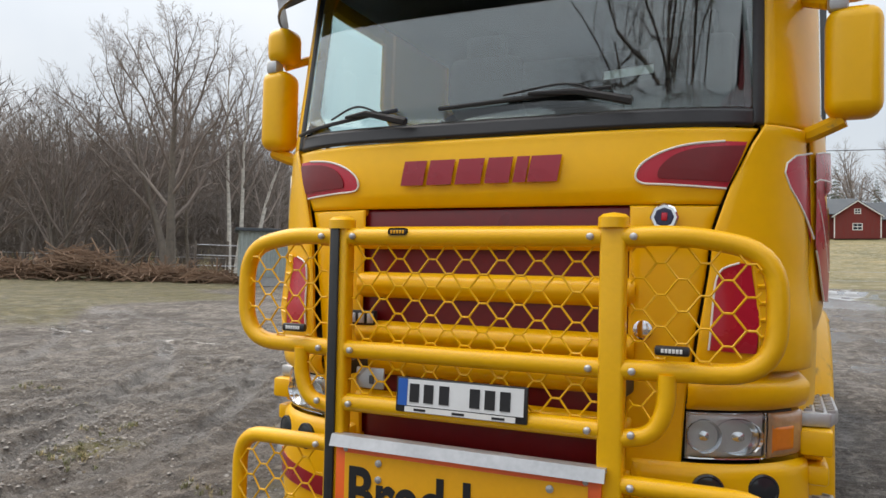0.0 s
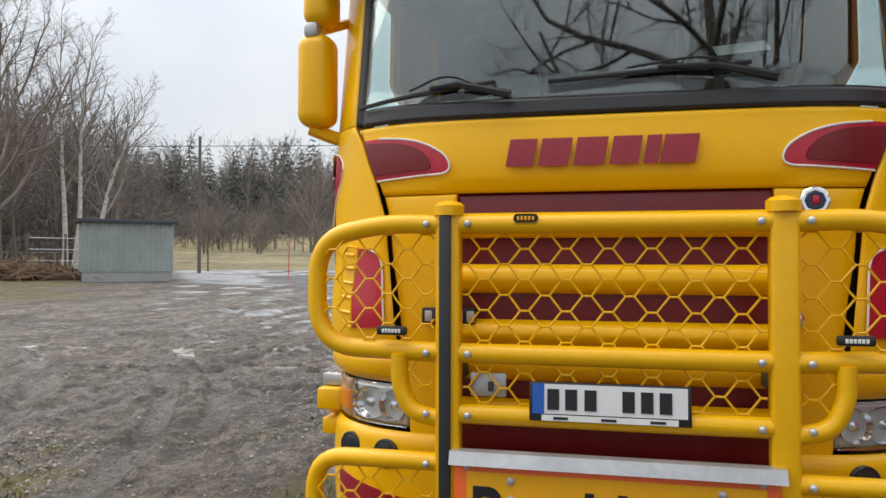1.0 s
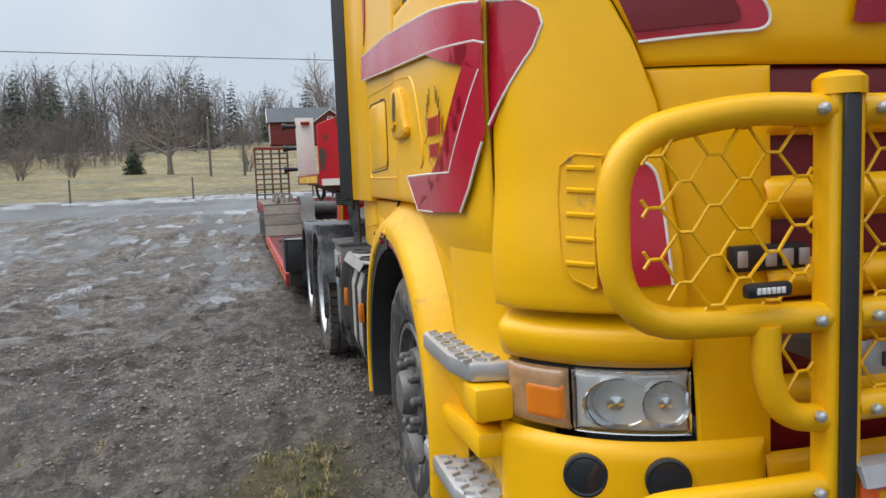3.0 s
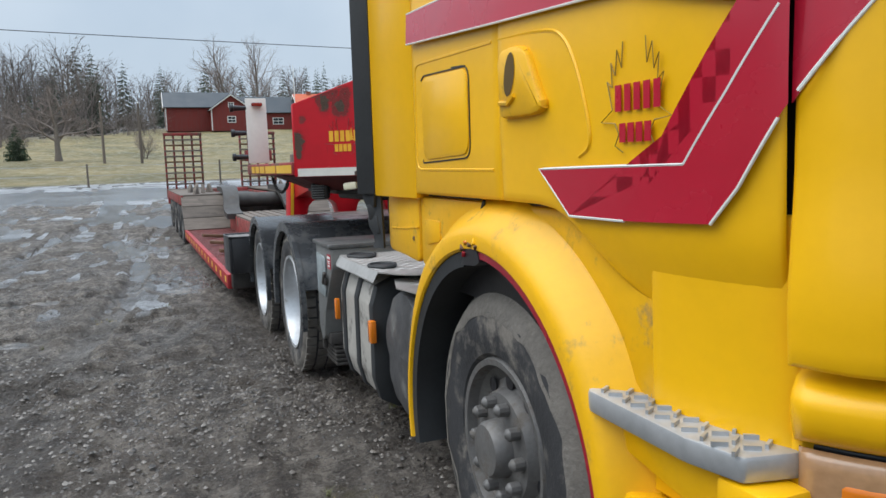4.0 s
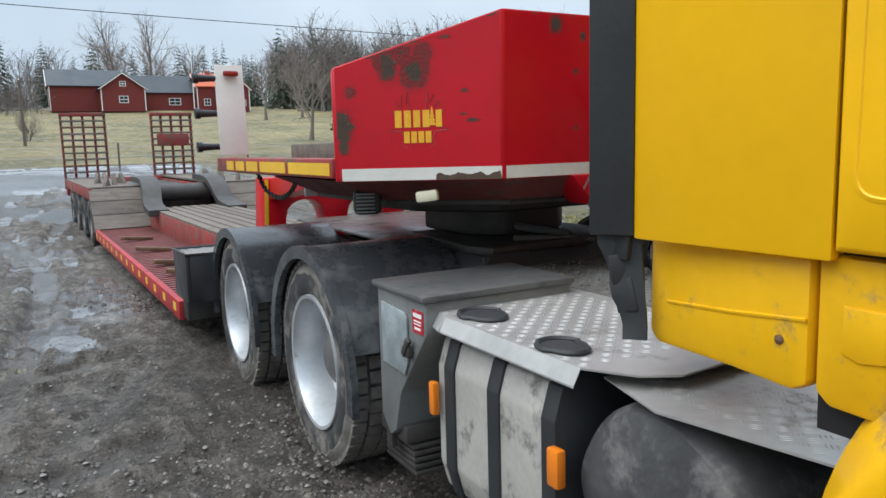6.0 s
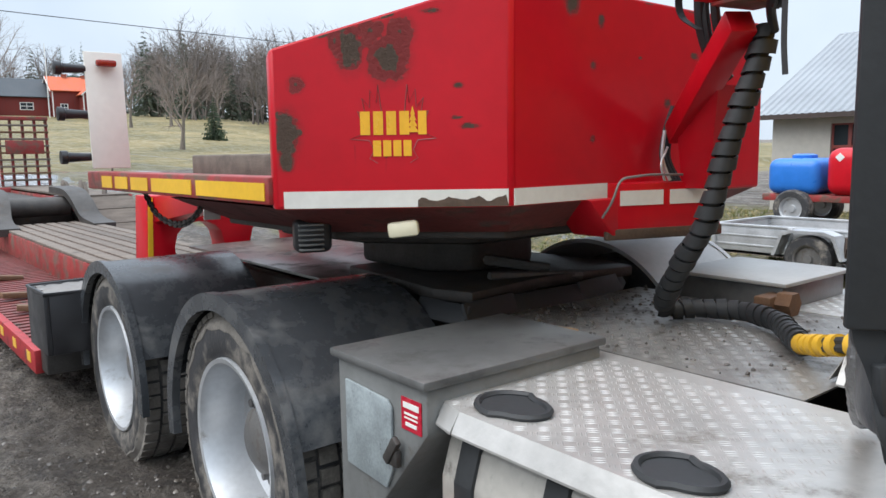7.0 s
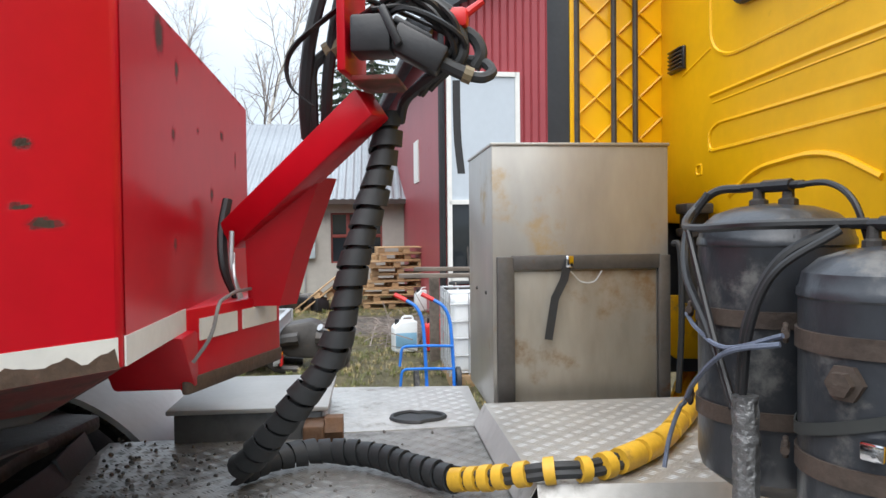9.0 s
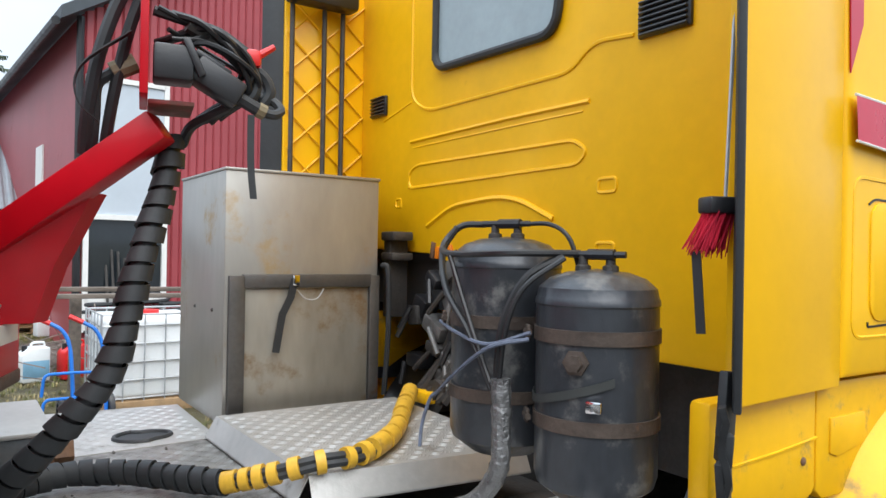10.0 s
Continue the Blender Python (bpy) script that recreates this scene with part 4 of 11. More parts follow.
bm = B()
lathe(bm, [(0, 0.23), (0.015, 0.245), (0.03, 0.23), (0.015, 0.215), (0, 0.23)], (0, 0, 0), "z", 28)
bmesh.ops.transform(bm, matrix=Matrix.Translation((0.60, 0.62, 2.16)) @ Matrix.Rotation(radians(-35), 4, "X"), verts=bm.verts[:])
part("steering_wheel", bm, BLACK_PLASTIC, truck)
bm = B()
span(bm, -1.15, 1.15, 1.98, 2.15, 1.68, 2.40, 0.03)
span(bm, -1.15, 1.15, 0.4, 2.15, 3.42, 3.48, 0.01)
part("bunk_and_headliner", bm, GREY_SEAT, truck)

# ---- films, badges, lamps on the cab ----
def line(name, pts, r, material, parent, off=0.006, side=None, closed=True, res=0.03):
    """A thin flat line on the skin through (x, z) or (y, z) points."""
    p = list(pts) + ([pts[0]] if closed else [])
    out = []
    for (a, b), (c, d) in zip(p, p[1:]):
        n = max(1, int(math.hypot(c - a, d - b) / res))
        for i in range(n):
            out.append((a + (c - a) * i / n, b + (d - b) * i / n))
    if not closed:
        out.append(p[-1])
    bm = B()
    P = []
    for u, z in out:
        s = sx(u) if side is None else sy(u, side)
        P.append(skin(s, z, (off(z) if callable(off) else off)))
    tube(bm, P, r, 6, closed=closed)
    return part(name, bm, material, parent)


def fp(z):
    return 0.016 + 0.014 * math.sin(math.pi * min(1, max(0, (z - 1.7) / 0.285 * 1.1)))


def curve2(pts, steps=5):
    return [(p.x, p.y) for p in smooth_path([(a, b, 0) for a, b in pts], steps)]


for s in (-1, 1):
    eb = [(s * x, z) for x, z in [(0.972, 1.930)] + curve2([(0.90, 1.930), (0.78, 1.918), (0.69, 1.892), (0.62, 1.850), (0.597, 1.805), (0.62, 1.778), (0.70, 1.772)]) + [(0.905, 1.757)]]
    inner = [(s * x, z) for x, z in [(0.965, 1.915)] + curve2([(0.90, 1.912), (0.80, 1.902), (0.73, 1.878), (0.685, 1.838), (0.675, 1.80), (0.70, 1.793)]) + [(0.912, 1.780)]]
    decal("eyebrow_film", eb, RED_BRIGHT, truck, off=lambda z: fp(z) - 0.010)
    decal("eyebrow_inset", inner, MAROON, truck, off=lambda z: fp(z) - 0.004)
    line("eyebrow_outline", eb[1:], 0.0045, WHITE_LINE, truck, off=lambda z: fp(z) - 0.010, closed=False)
    # side stripe that wraps the corner
    st = [(2.13, 2.065), (1.38, 2.03), (0.95, 1.99), (0.60, 1.955), (0.40, 1.93), (0.29, 1.912), (0.205, 1.893), (0.165, 1.86), (0.156, 1.825), (0.175, 1.77), (0.234, 1.686), (0.323, 1.555), (0.40, 1.42), (0.456, 1.35),
          (0.70, 1.343), (0.93, 1.342), (1.075, 1.46), (0.80, 1.464), (0.515, 1.467), (0.42, 1.60), (0.33, 1.74), (0.308, 1.805), (0.345, 1.818), (0.70, 1.842), (1.36, 1.89), (2.13, 1.95)]
    so = lambda z: 0.030
    for a, b in ((0.314, 2.2), (0.0, 0.314)):
        bm = B()
        bm.faces.new([bm.verts.new((u, 0, v)) for u, v in st])
        bmesh.ops.triangulate(bm, faces=bm.faces[:])
        bmesh.ops.bisect_plane(bm, geom=bm.verts[:] + bm.edges[:] + bm.faces[:], plane_co=(0.314, 0, 0), plane_no=(1, 0, 0))
        bmesh.ops.delete(bm, geom=[f for f in bm.faces if not a <= f.calc_center_median().x <= b], context="FACES")
        for c in lin(0.02, 0.72, 26):
            bmesh.ops.bisect_plane(bm, geom=bm.verts[:] + bm.edges[:] + bm.faces[:], plane_co=(c, 0, 0), plane_no=(1, 0, 0))
        for z in lin(1.3, 2.1, 18):
            bmesh.ops.bisect_plane(bm, geom=bm.verts[:] + bm.edges[:] + bm.faces[:], plane_co=(0, 0, z), plane_no=(0, 0, 1))
        for v in bm.verts:
            z = v.co.z
            o = (0.0185 - 0.004 * (z > 2.1) + 0.010 * (math.sin(math.pi * max(0, min(1, (z - 1.365) / 0.735))) - 1) + 0.003) if a > 0.3 else dfl(z) - 0.012
            q_ = sy(v.co.x, s)
            if a < 0.3:
                a_, b_ = sx(s * (x_in(z) + GAP)), sy(0.312, s)
                o = dfl(z) - 0.02 * sstep(0.80, 1.0, (q_ - a_) / (b_ - a_))
            v.co = skin(q_, z, o + (0.010 if a > 0.3 else 0.004))
        part("side_stripe", bm, RED_BRIGHT, truck, "crimson stripe film")

    def so2(z):
        return 0.020 + 0.010 * (math.sin(math.pi * max(0, min(1, (z - 1.365) / 0.735))) - 1)
    line("stripe_outline", [p for p in st[14:19]], 0.004, WHITE_LINE, truck, off=lambda z: so2(z) + 0.009, side=s, closed=False)
    line("stripe_outline", [p for p in st[21:]], 0.004, WHITE_LINE, truck, off=lambda z: so2(z) + 0.009, side=s, closed=False)
    line("stripe_outline", [(0.515, 1.467), (0.42, 1.60), (0.33, 1.74)], 0.004, WHITE_LINE, truck, off=lambda z: so2(z) + 0.009, side=s, closed=False)
    line("stripe_outline", [(2.13, 2.065), (1.38, 2.03), (0.95, 1.99), (0.60, 1.955), (0.40, 1.93), (0.325, 1.915)], 0.004, WHITE_LINE, truck, off=lambda z: so2(z) + 0.009, side=s, closed=False)
    line("stripe_outline", [(0.305, 1.915), (0.205, 1.893), (0.165, 1.86), (0.156, 1.825), (0.175, 1.77), (0.234, 1.686), (0.30, 1.588)], 0.004, WHITE_LINE, truck, off=lambda z: dfl(z) + 0.001, side=s, closed=False)
    line("stripe_outline", [(0.33, 1.545), (0.40, 1.42), (0.456, 1.35)], 0.004, WHITE_LINE, truck, off=lambda z: so2(z) + 0.009, side=s, closed=False)
    decal("upper_stripe", [(2.13, 2.12), (2.13, 2.6), (2.06, 2.6), (2.07, 2.25)], RED_BRIGHT, truck, off=0.010, side=s)
    # red patch and louvred opening in the corner deflector
    of = lambda z: dfl(z) + 0.010
    patch = [(s * x, z) for x, z in [(0.975, 1.485)] + curve2([(0.94, 1.487), (0.89, 1.465), (0.868, 1.42), (0.855, 1.30), (0.845, 1.175)], 4) + [(0.985, 1.165), (0.995, 1.30)]]
    decal("corner_patch", patch, RED_BRIGHT, truck, off=of)
    line("patch_outline", patch[1:-2], 0.004, WHITE_LINE, truck, off=of, closed=False)
    slot = [(s * x, z) for x, z in [(0.980, 1.490), (1.03, 1.498), (1.058, 1.47), (1.062, 1.40), (1.055, 1.25), (1.035, 1.19), (1.0, 1.165), (0.992, 1.17), (0.997, 1.30)]]
    # flat film in the darker yellow paints the shading inside the slot
    lo_ = decal("corner_louvre", slot, YELLOW_DIRTY, truck, off=of, label="louvred air slot in the corner panel")
    line("louvre_outline", slot, 0.004, YELLOW_DIRTY, lo_, off=of, closed=True)
    for z in (1.225, 1.285, 1.345, 1.405, 1.46):
        bm = B()
        P = [skin(sx(s * x), z + (x - 1.0) * 0.1, dfl(z) + 0.010) for x in lin(0.995, 1.045, 5)]
        for a, b in zip(P, P[1:]):
            d = (b - a)
            tube(bm, [a, b], 0.007, 6)
        part("louvre_fin", bm, YELLOW, lo_)
    # headlamp unit
    lo, hi = sorted((sx(s * 0.785), sy(0.305, s)))
    hl = panel("headlamp", lo, hi, 0.768, 0.95, BLACK_PLASTIC, truck, off=-0.035, thick=0.02, label="clear headlamp with an amber corner")
    lo, hi = sorted((sx(s * 0.79), sx(s * 1.06)))
    panel("reflector_tray", lo, hi, 0.778, 0.94, LENS_GREY, hl, off=-0.022, thick=0.01)
    cv = panel("lens_cover", lo, hi, 0.776, 0.942, GLASS_CLEAR, hl, off=0.008, thick=0.006, round_edge=0.02)
    cv.visible_shadow = False
    lo, hi = sorted((sx(s * 1.067), sy(0.302, s)))
    panel("amber_lens", lo, hi, 0.776, 0.942, mat("amber_grey_lens", (0.42, 0.24, 0.12), 0.18, 0, 0.3, 5, coat=0.6), hl, off=0.006, thick=0.02, round_edge=0.02)
    lo, hi = sorted((sx(s * 1.070), sx(s * 1.150)))
    panel("amber_bulb", lo, hi, 0.792, 0.905, AMBER, hl, off=0.009, thick=0.006, round_edge=0.02)
    for x, r in ((0.852, 0.062), (0.968, 0.066)):
        bm = B()
        lathe(bm, [(0.05, 0.0), (0.045, r * 0.35), (0.02, r * 0.75), (-0.004, r), (-0.010, r * 0.97)], (0, 0, 0), "y", 24, False)
        lathe(bm, [(0.03, 0.018), (0.004, 0.018), (0.0, 0.0)], (0, 0, 0), "y", 12)
        p = skin(sx(s * x), 0.858, -0.012)
        bmesh.ops.transform(bm, matrix=Matrix.Translation(p) @ Matrix.Rotation(radians(s * 14), 4, "Z") @ Matrix.Diagonal((1.0 if x < 0.9 else 1.35, 1, 1, 1)), verts=bm.verts[:])
        part("lamp_bowl", bm, CHROME, hl, "chrome lamp bowl")
    for x in (0.86, 1.03):
        bm = B()
        p = skin(sx(s * x), 0.675, 0.036)
        lathe(bm, [(0.03, 0.058), (-0.001, 0.058), (-0.004, 0.052), (-0.002, 0.047), (-0.006, 0.030), (-0.008, 0.0)], (0, 0, 0), "y", 24)
        bmesh.ops.transform(bm, matrix=Matrix.Translation(p) @ Matrix.Rotation(radians(s * (x - 0.5) * 50), 4, "Z"), verts=bm.verts[:])
        part("fog_lamp", bm, GLASS_DARK, truck, "round fog lamp in the bumper")
    poly = [(s * x, z) for x, z in ((0.60, 0.52), (0.80, 0.515), (1.0, 0.545), (1.10, 0.565), (1.10, 0.46), (0.60, 0.42))]
    decal("bumper_stripe", poly, RED_DECAL, truck, off=0.040)
    # door grip, locker hatch, seams
    bm = B()
    prism(bm, [(y, z) for y, z in curve2([(1.305, 1.77), (1.27, 1.802), (1.15, 1.792), (1.10, 1.73), (1.06, 1.66), (1.04, 1.625), (1.10, 1.605), (1.29, 1.607)], 3)], "x", s * 1.245, s * 1.288, 0.016)
    g = part("door_grip", bm, YELLOW_DIRTY, truck, "yellow sunken door grip")
    # flat dark yellow ellipse paints the shade inside the grip's slot
    bm = B()
    for k, (y, z, a, b) in enumerate(((1.215, 1.725, 0.032, 0.060),)):
        v = [bm.verts.new((s * 1.2895, y + a * math.cos(t) - 0.2 * b * math.sin(t), z + b * math.sin(t))) for t in lin(0, 2 * math.pi, 19)[:-1]]
        bm.faces.new(v)
    part("grip_slot_shade", bm, mat("slot_shade_yellow", (0.10, 0.055, 0.004), 0.6), g)
    bm = B()
    tube(bm, [(s * 1.290, 1.275, 1.65), (s * 1.292, 1.22, 1.645), (s * 1.290, 1.185, 1.665)], 0.008, 6)
    part("grip_lever", bm, YELLOW_DIRTY, g)
    bm = B()
    tube(bm, round_corners([(s * 1.2545, 1.60, 1.80), (s * 1.2545, 2.0, 1.815), (s * 1.2545, 2.03, 1.80)], 0.02), 0.0035, 4)
    tube(bm, round_corners([(s * 1.2545, 1.72, 1.81), (s * 1.2545, 1.575, 1.80), (s * 1.2545, 1.575, 1.50), (s * 1.2545, 2.03, 1.488), (s * 1.2545, 2.03, 1.50)], 0.05), 0.0035, 4)
    hs_ = part("hatch_seam", bm, BLACK_PLASTIC, truck)
    bm = B()
    hc = [(y_ + 0.05 * math.cos(radians(a_)), z_ + 0.05 * math.sin(radians(a_))) for y_, z_, a0 in ((1.972, 1.757, 0), (1.635, 1.745, 90), (1.635, 1.560, 180), (1.972, 1.549, 270)) for a_ in (a0, a0 + 30, a0 + 60, a0 + 90)]
    prism(bm, hc, "x", s * 1.250, s * 1.2590, 0.004)
    part("hatch_lid", bm, YELLOW, hs_, "flush locker lid")
    bm = B()
    tube(bm, round_corners([(s * 1.2505, 1.40, 1.458), (s * 1.2505, 2.105, 1.462), (s * 1.2505, 2.10, 1.868), (s * 1.2505, 1.40, 1.845)], 0.05), 0.007, 6)
    tube(bm, smooth_path([(s * 1.258, 1.34, 1.842), (s * 1.260, 1.10, 1.825), (s * 1.262, 0.985, 1.80), (s * 1.263, 0.915, 1.73), (s * 1.262, 0.86, 1.60), (s * 1.260, 0.85, 1.52), (s * 1.258, 0.90, 1.49)]), 0.006, 6)
    part("pressed_line", bm, YELLOW, truck)
    # mirrors in yellow covers
    e = new("mirror")
    e.parent = truck
    e["label"] = "pair of mirrors in yellow covers"
    for z0, z1, x0, x1 in ((2.03, 2.44, 1.235, 1.425), (2.475, 2.66, 1.225, 1.40)):
        bm = B()
        span(bm, s * (x0 - 0.05 * (s < 0)), s * (x1 - 0.08 * (s < 0)), 0.17, 0.33, z0, z1, 0.055, 4)
        part("mirror_cover", bm, YELLOW, e, "yellow fabric-like mirror cover")
    bm = B()
    tube(bm, smooth_path([(s * 1.13, 0.33, 1.98), (s * 1.20, 0.28, 1.99), (s * 1.30, 0.25, 2.03)]), 0.032, 8)
    part("mirror_arm", bm, YELLOW_DIRTY, e)
    bm = B()
    tube(bm, [(s * 1.12, 0.42, 2.56), (s * 1.25, 0.26, 2.47)], 0.022, 8)
    part("mirror_stay", bm, YELLOW_DIRTY, e)
    bm = B()
    box(bm, (s * 1.275, 0.21, 2.455), (0.07, 0.07, 0.07), 0.02)
    part("tape_wrap", bm, STEEL, e, "silver tape round the mirror arm")
    bm = B()
    span(bm, s * 1.08, s * 1.14, 0.28, 0.36, 2.08, 2.26, 0.025)
    part("pillar_grip", bm, YELLOW, truck)

# maker's name as six plain raised blocks, model and emblem as plain shapes
LW = (-0.365, -0.245, -0.115, 0.015, 0.135, 0.195, 0.335)
for i in range(6):
    a, b = LW[i], LW[i + 1]
    w = (b - a) * 0.86
    poly = [(a - 0.012, 1.792), (a - 0.012 + w, 1.792), (a + w + 0.006, 1.895), (a + 0.006, 1.895)]
    decal("name_block", poly, RED_DECAL, truck, off=lambda z: fp(z) + 0.004)
bm = B()
lathe(bm, [(0.012, 0.052), (-0.004, 0.052), (-0.010, 0.046), (-0.010, 0.036), (-0.006, 0.034), (-0.006, 0.0)], (0, 0, 0), "y", 8)
bmesh.ops.transform(bm, matrix=Matrix.Translation(skin(sx(0.70), 1.650, 0.018)), verts=bm.verts[:])
em = part("round_emblem", bm, CHROME, truck, "small round chrome emblem with a dark field")
bm = B()
lathe(bm, [(-0.0075, 0.034), (-0.011, 0.030), (-0.011, 0.0)], (0, 0, 0), "y", 16)
bmesh.ops.transform(bm, matrix=Matrix.Translation(skin(sx(0.70), 1.650, 0.018)), verts=bm.verts[:])
part("field", bm, mat("emblem_navy", (0.02, 0.025, 0.07), 0.3), em)
bm = B()
box(bm, skin(sx(0.70), 1.652, 0.030), (0.022, 0.006, 0.030), 0.004)
part("red_mark", bm, RED_BRIGHT, em)
bm = B()
box(bm, skin(sx(-0.60), 1.225, 0.012), (0.21, 0.03, 0.065), 0.006)
md = part("model_badge", bm, BLACK_PLASTIC, truck, "black model badge with plain pale bars")
for x in (-0.675, -0.60, -0.555, -0.51):
    bm = B()
    box(bm, skin(sx(x), 1.225, 0.032), (0.030, 0.008, 0.042), 0.003)
    part("bar", bm, STEEL, md)
bm = B()
lathe(bm, [(0.01, 0.036), (-0.006, 0.036), (-0.010, 0.028), (-0.010, 0.0)], (0, 0, 0), "y", 12)
bmesh.ops.transform(bm, matrix=Matrix.Translation(skin(sx(0.63), 1.235, 0.01)), verts=bm.verts[:])
part("side_emblem", bm, CHROME, truck)

# wipers
for x0, z0, x1, z1, px, pz in ((-0.99, 2.065, -0.42, 2.125, -0.36, 2.065), (-0.22, 2.115, 0.50, 2.150, 0.58, 2.085)):
    e = new("wiper")
    e.parent = truck
    bm = B()
    P = [skin(sx(x0 + (x1 - x0) * k / 10), z0 + (z1 - z0) * k / 10, 0.022) for k in range(11)]
    tube(bm, P, 0.009, 6)
    part("blade", bm, BLACK_RUBBER, e)
    bm = B()
    mid = 0.55
    tube(bm, [skin(sx(px), pz, 0.045), skin(sx(px - 0.20), pz + 0.05, 0.05), skin(sx(x0 + (x1 - x0) * mid), z0 + (z1 - z0) * mid + 0.012, 0.035)], [0.018, 0.013, 0.007], 6)
    tube(bm, smooth_path([skin(sx(px - 0.10), pz + 0.03, 0.05), skin(sx(px - 0.25), pz + 0.085, 0.05), skin(sx(x0 + (x1 - x0) * 0.4), z0 + (z1 - z0) * 0.4 + 0.02, 0.03)]), 0.005, 5)
    part("arm", bm, BLACK_PLASTIC, e)
# paper slip behind the glass
bm = B()
box(bm, (0.51, 0.24, 2.275), (0.20, 0.002, 0.075), 0, Matrix.Rotation(radians(-48), 4, "X") @ Matrix.Rotation(radians(-8), 4, "Y"))
solo("paper_slip", bm, WHITE_LINE, "white paper slip propped behind the windscreen", "paper")

# ---- bull bar ----
bar = thing("bull_bar", (0, 0, 0), "yellow tubular bull bar with wire mesh screens, paint chipped", "bull bar")
BYF = -0.235


def wires(x0, x1, z0, z1, inside=None, y=BYF):
    """Wave-bent mesh wires that touch crest to crest."""
    bm = B()
    per, h, flat = 0.144, 0.0545, 0.03
    row, z = 0, z0 + h * 0.1
    while z < z1 + h * 0.4:
        ph = (row % 2) * per / 2
        k0 = int((x0 - ph) / per) - 1
        pts = []
        x = k0 * per + ph
        while x < x1 + per:
            for du, dz in ((-flat / 2, 1), (flat / 2, 1), (per / 2 - flat / 2, -1), (per / 2 + flat / 2, -1)):
                pts.append((x + du, z + dz * h / 2))
            x += per
        run = []
        fine = []
        for (a, b), (c, d) in zip(pts, pts[1:]):
            for i in range(3):
                fine.append((a + (c - a) * i / 3, b + (d - b) * i / 3))
        for p in fine:
            ok = x0 <= p[0] <= x1 and z0 - 0.01 <= p[1] <= z1 + 0.01 and (inside is None or inside(*p))
            if ok:
                run.append((p[0], y + 0.004 * math.sin(p[0] * 40 + row), p[1]))
            elif run:
                if len(run) > 2:
                    tube(bm, run, 0.0042, 5)
                run = []
        if len(run) > 2:
            tube(bm, run, 0.0042, 5)
        row += 1
        z += h
    return bm


part("mesh_screen", wires(-0.51, 0.51, 1.12, 1.56), YELLOW_BAR, bar, "wire mesh of wavy yellow rods")
part("mesh_screen", wires(-0.51, 0.51, 0.90, 1.11), YELLOW_BAR, bar)
for z in (1.568, 1.108, 0.893):
    bm = B()
    tube(bm, [(-0.52, BYF, z), (0, BYF - 0.004, z), (0.52, BYF, z)], 0.036, 12)
    part("cross_tube", bm, YELLOW_BAR, bar, "chipped yellow steel tube")
for s in (-1, 1):
    bm = B()
    span(bm, s * 0.515, s * 0.605, BYF - 0.035, BYF + 0.035, 0.22, 1.625, 0.014, 3)
    p_ = part("upright", bm, YELLOW_BAR, bar)
    bm = B()
    lathe(bm, [(1.60, 0.0), (1.60, 0.056), (1.635, 0.056), (1.648, 0.040), (1.655, 0.0)], (s * 0.56, BYF, 0), "z", 16)
    part("cap", bm, YELLOW_BAR, p_)
    if s < 0:
        bm = B()
        span(bm, -0.587, -0.545, BYF - 0.052, BYF - 0.036, 0.22, 1.60, 0.006)
        part("rubber_strip", bm, BLACK_RUBBER, p_, "black rubber strip")
    bm = B()
    loop = round_corners([(s * 0.59, BYF, 1.568), (s * 0.80, BYF + 0.004, 1.575), (s * 1.085, BYF + 0.05, 1.52), (s * 1.085, BYF + 0.05, 1.115), (s * 0.59, BYF, 1.108)], 0.17, 7)
    tube(bm, loop, 0.036, 12)
    part("side_loop", bm, YELLOW_BAR, bar)

    def in_loop(x, z, s=s):
        return abs(x) < 1.05 and not (abs(x) > 0.95 and (z > 1.57 - (abs(x) - 0.95) * 1.0 or z < 1.12 + max(0, abs(x) - 0.95) * 0.9))
    a, b = sorted((s * 0.61, s * 1.06))
    part("mesh_screen", wires(a, b, 1.12, 1.56, in_loop, BYF + 0.012), YELLOW_BAR, bar)
    bm = B()
    tube(bm, round_corners([(s * 0.745, BYF, 1.10), (s * 0.745, BYF, 0.985), (s * 0.70, BYF, 0.89), (s * 0.60, BYF, 0.872)], 0.10, 6), 0.032, 12)
    part("hook_tube", bm, YELLOW_BAR, bar)
    a, b = sorted((s * 0.61, s * 0.73))
    part("mesh_screen", wires(a, b, 0.90, 1.10), YELLOW_BAR, bar)
    bm = B()
    tube(bm, round_corners([(s * 0.59, BYF, 0.715), (s * 0.80, BYF, 0.715), (s * 1.095, BYF + 0.05, 0.70), (s * 1.095, BYF + 0.05, 0.26), (s * 0.59, BYF, 0.25)], 0.14, 7), 0.033, 12)
    part("lower_loop", bm, YELLOW_BAR, bar)
    a, b = sorted((s * 0.61, s * 1.07))
    part("mesh_screen", wires(a, b, 0.28, 0.69, lambda x, z: not (abs(x) > 0.98 and z > 0.70 - (abs(x) - 0.98)), BYF + 0.012), YELLOW_BAR, bar)
    for z in (1.568, 1.108, 0.893, 0.715):
        for dx in ((-0.075, 0.075) if z < 0.9 or z > 1.0 else (0.075,)):
            bm = B()
            lathe(bm, [(0.0, 0.013), (-0.012, 0.013), (-0.018, 0.007), (-0.019, 0.0)], (s * 0.56 + dx, BYF - 0.036, z), "y", 8)
            part("bolt", bm, STEEL, bar)
    # small work-light strip on the loop
    bm = B()
    box(bm, (s * 0.765, BYF - 0.03, 1.185), (0.115, 0.025, 0.034), 0.010)
    wl2 = part("marker_light", bm, BLACK_PLASTIC, bar, "small black light bar with six pale cells")
    bm = B()
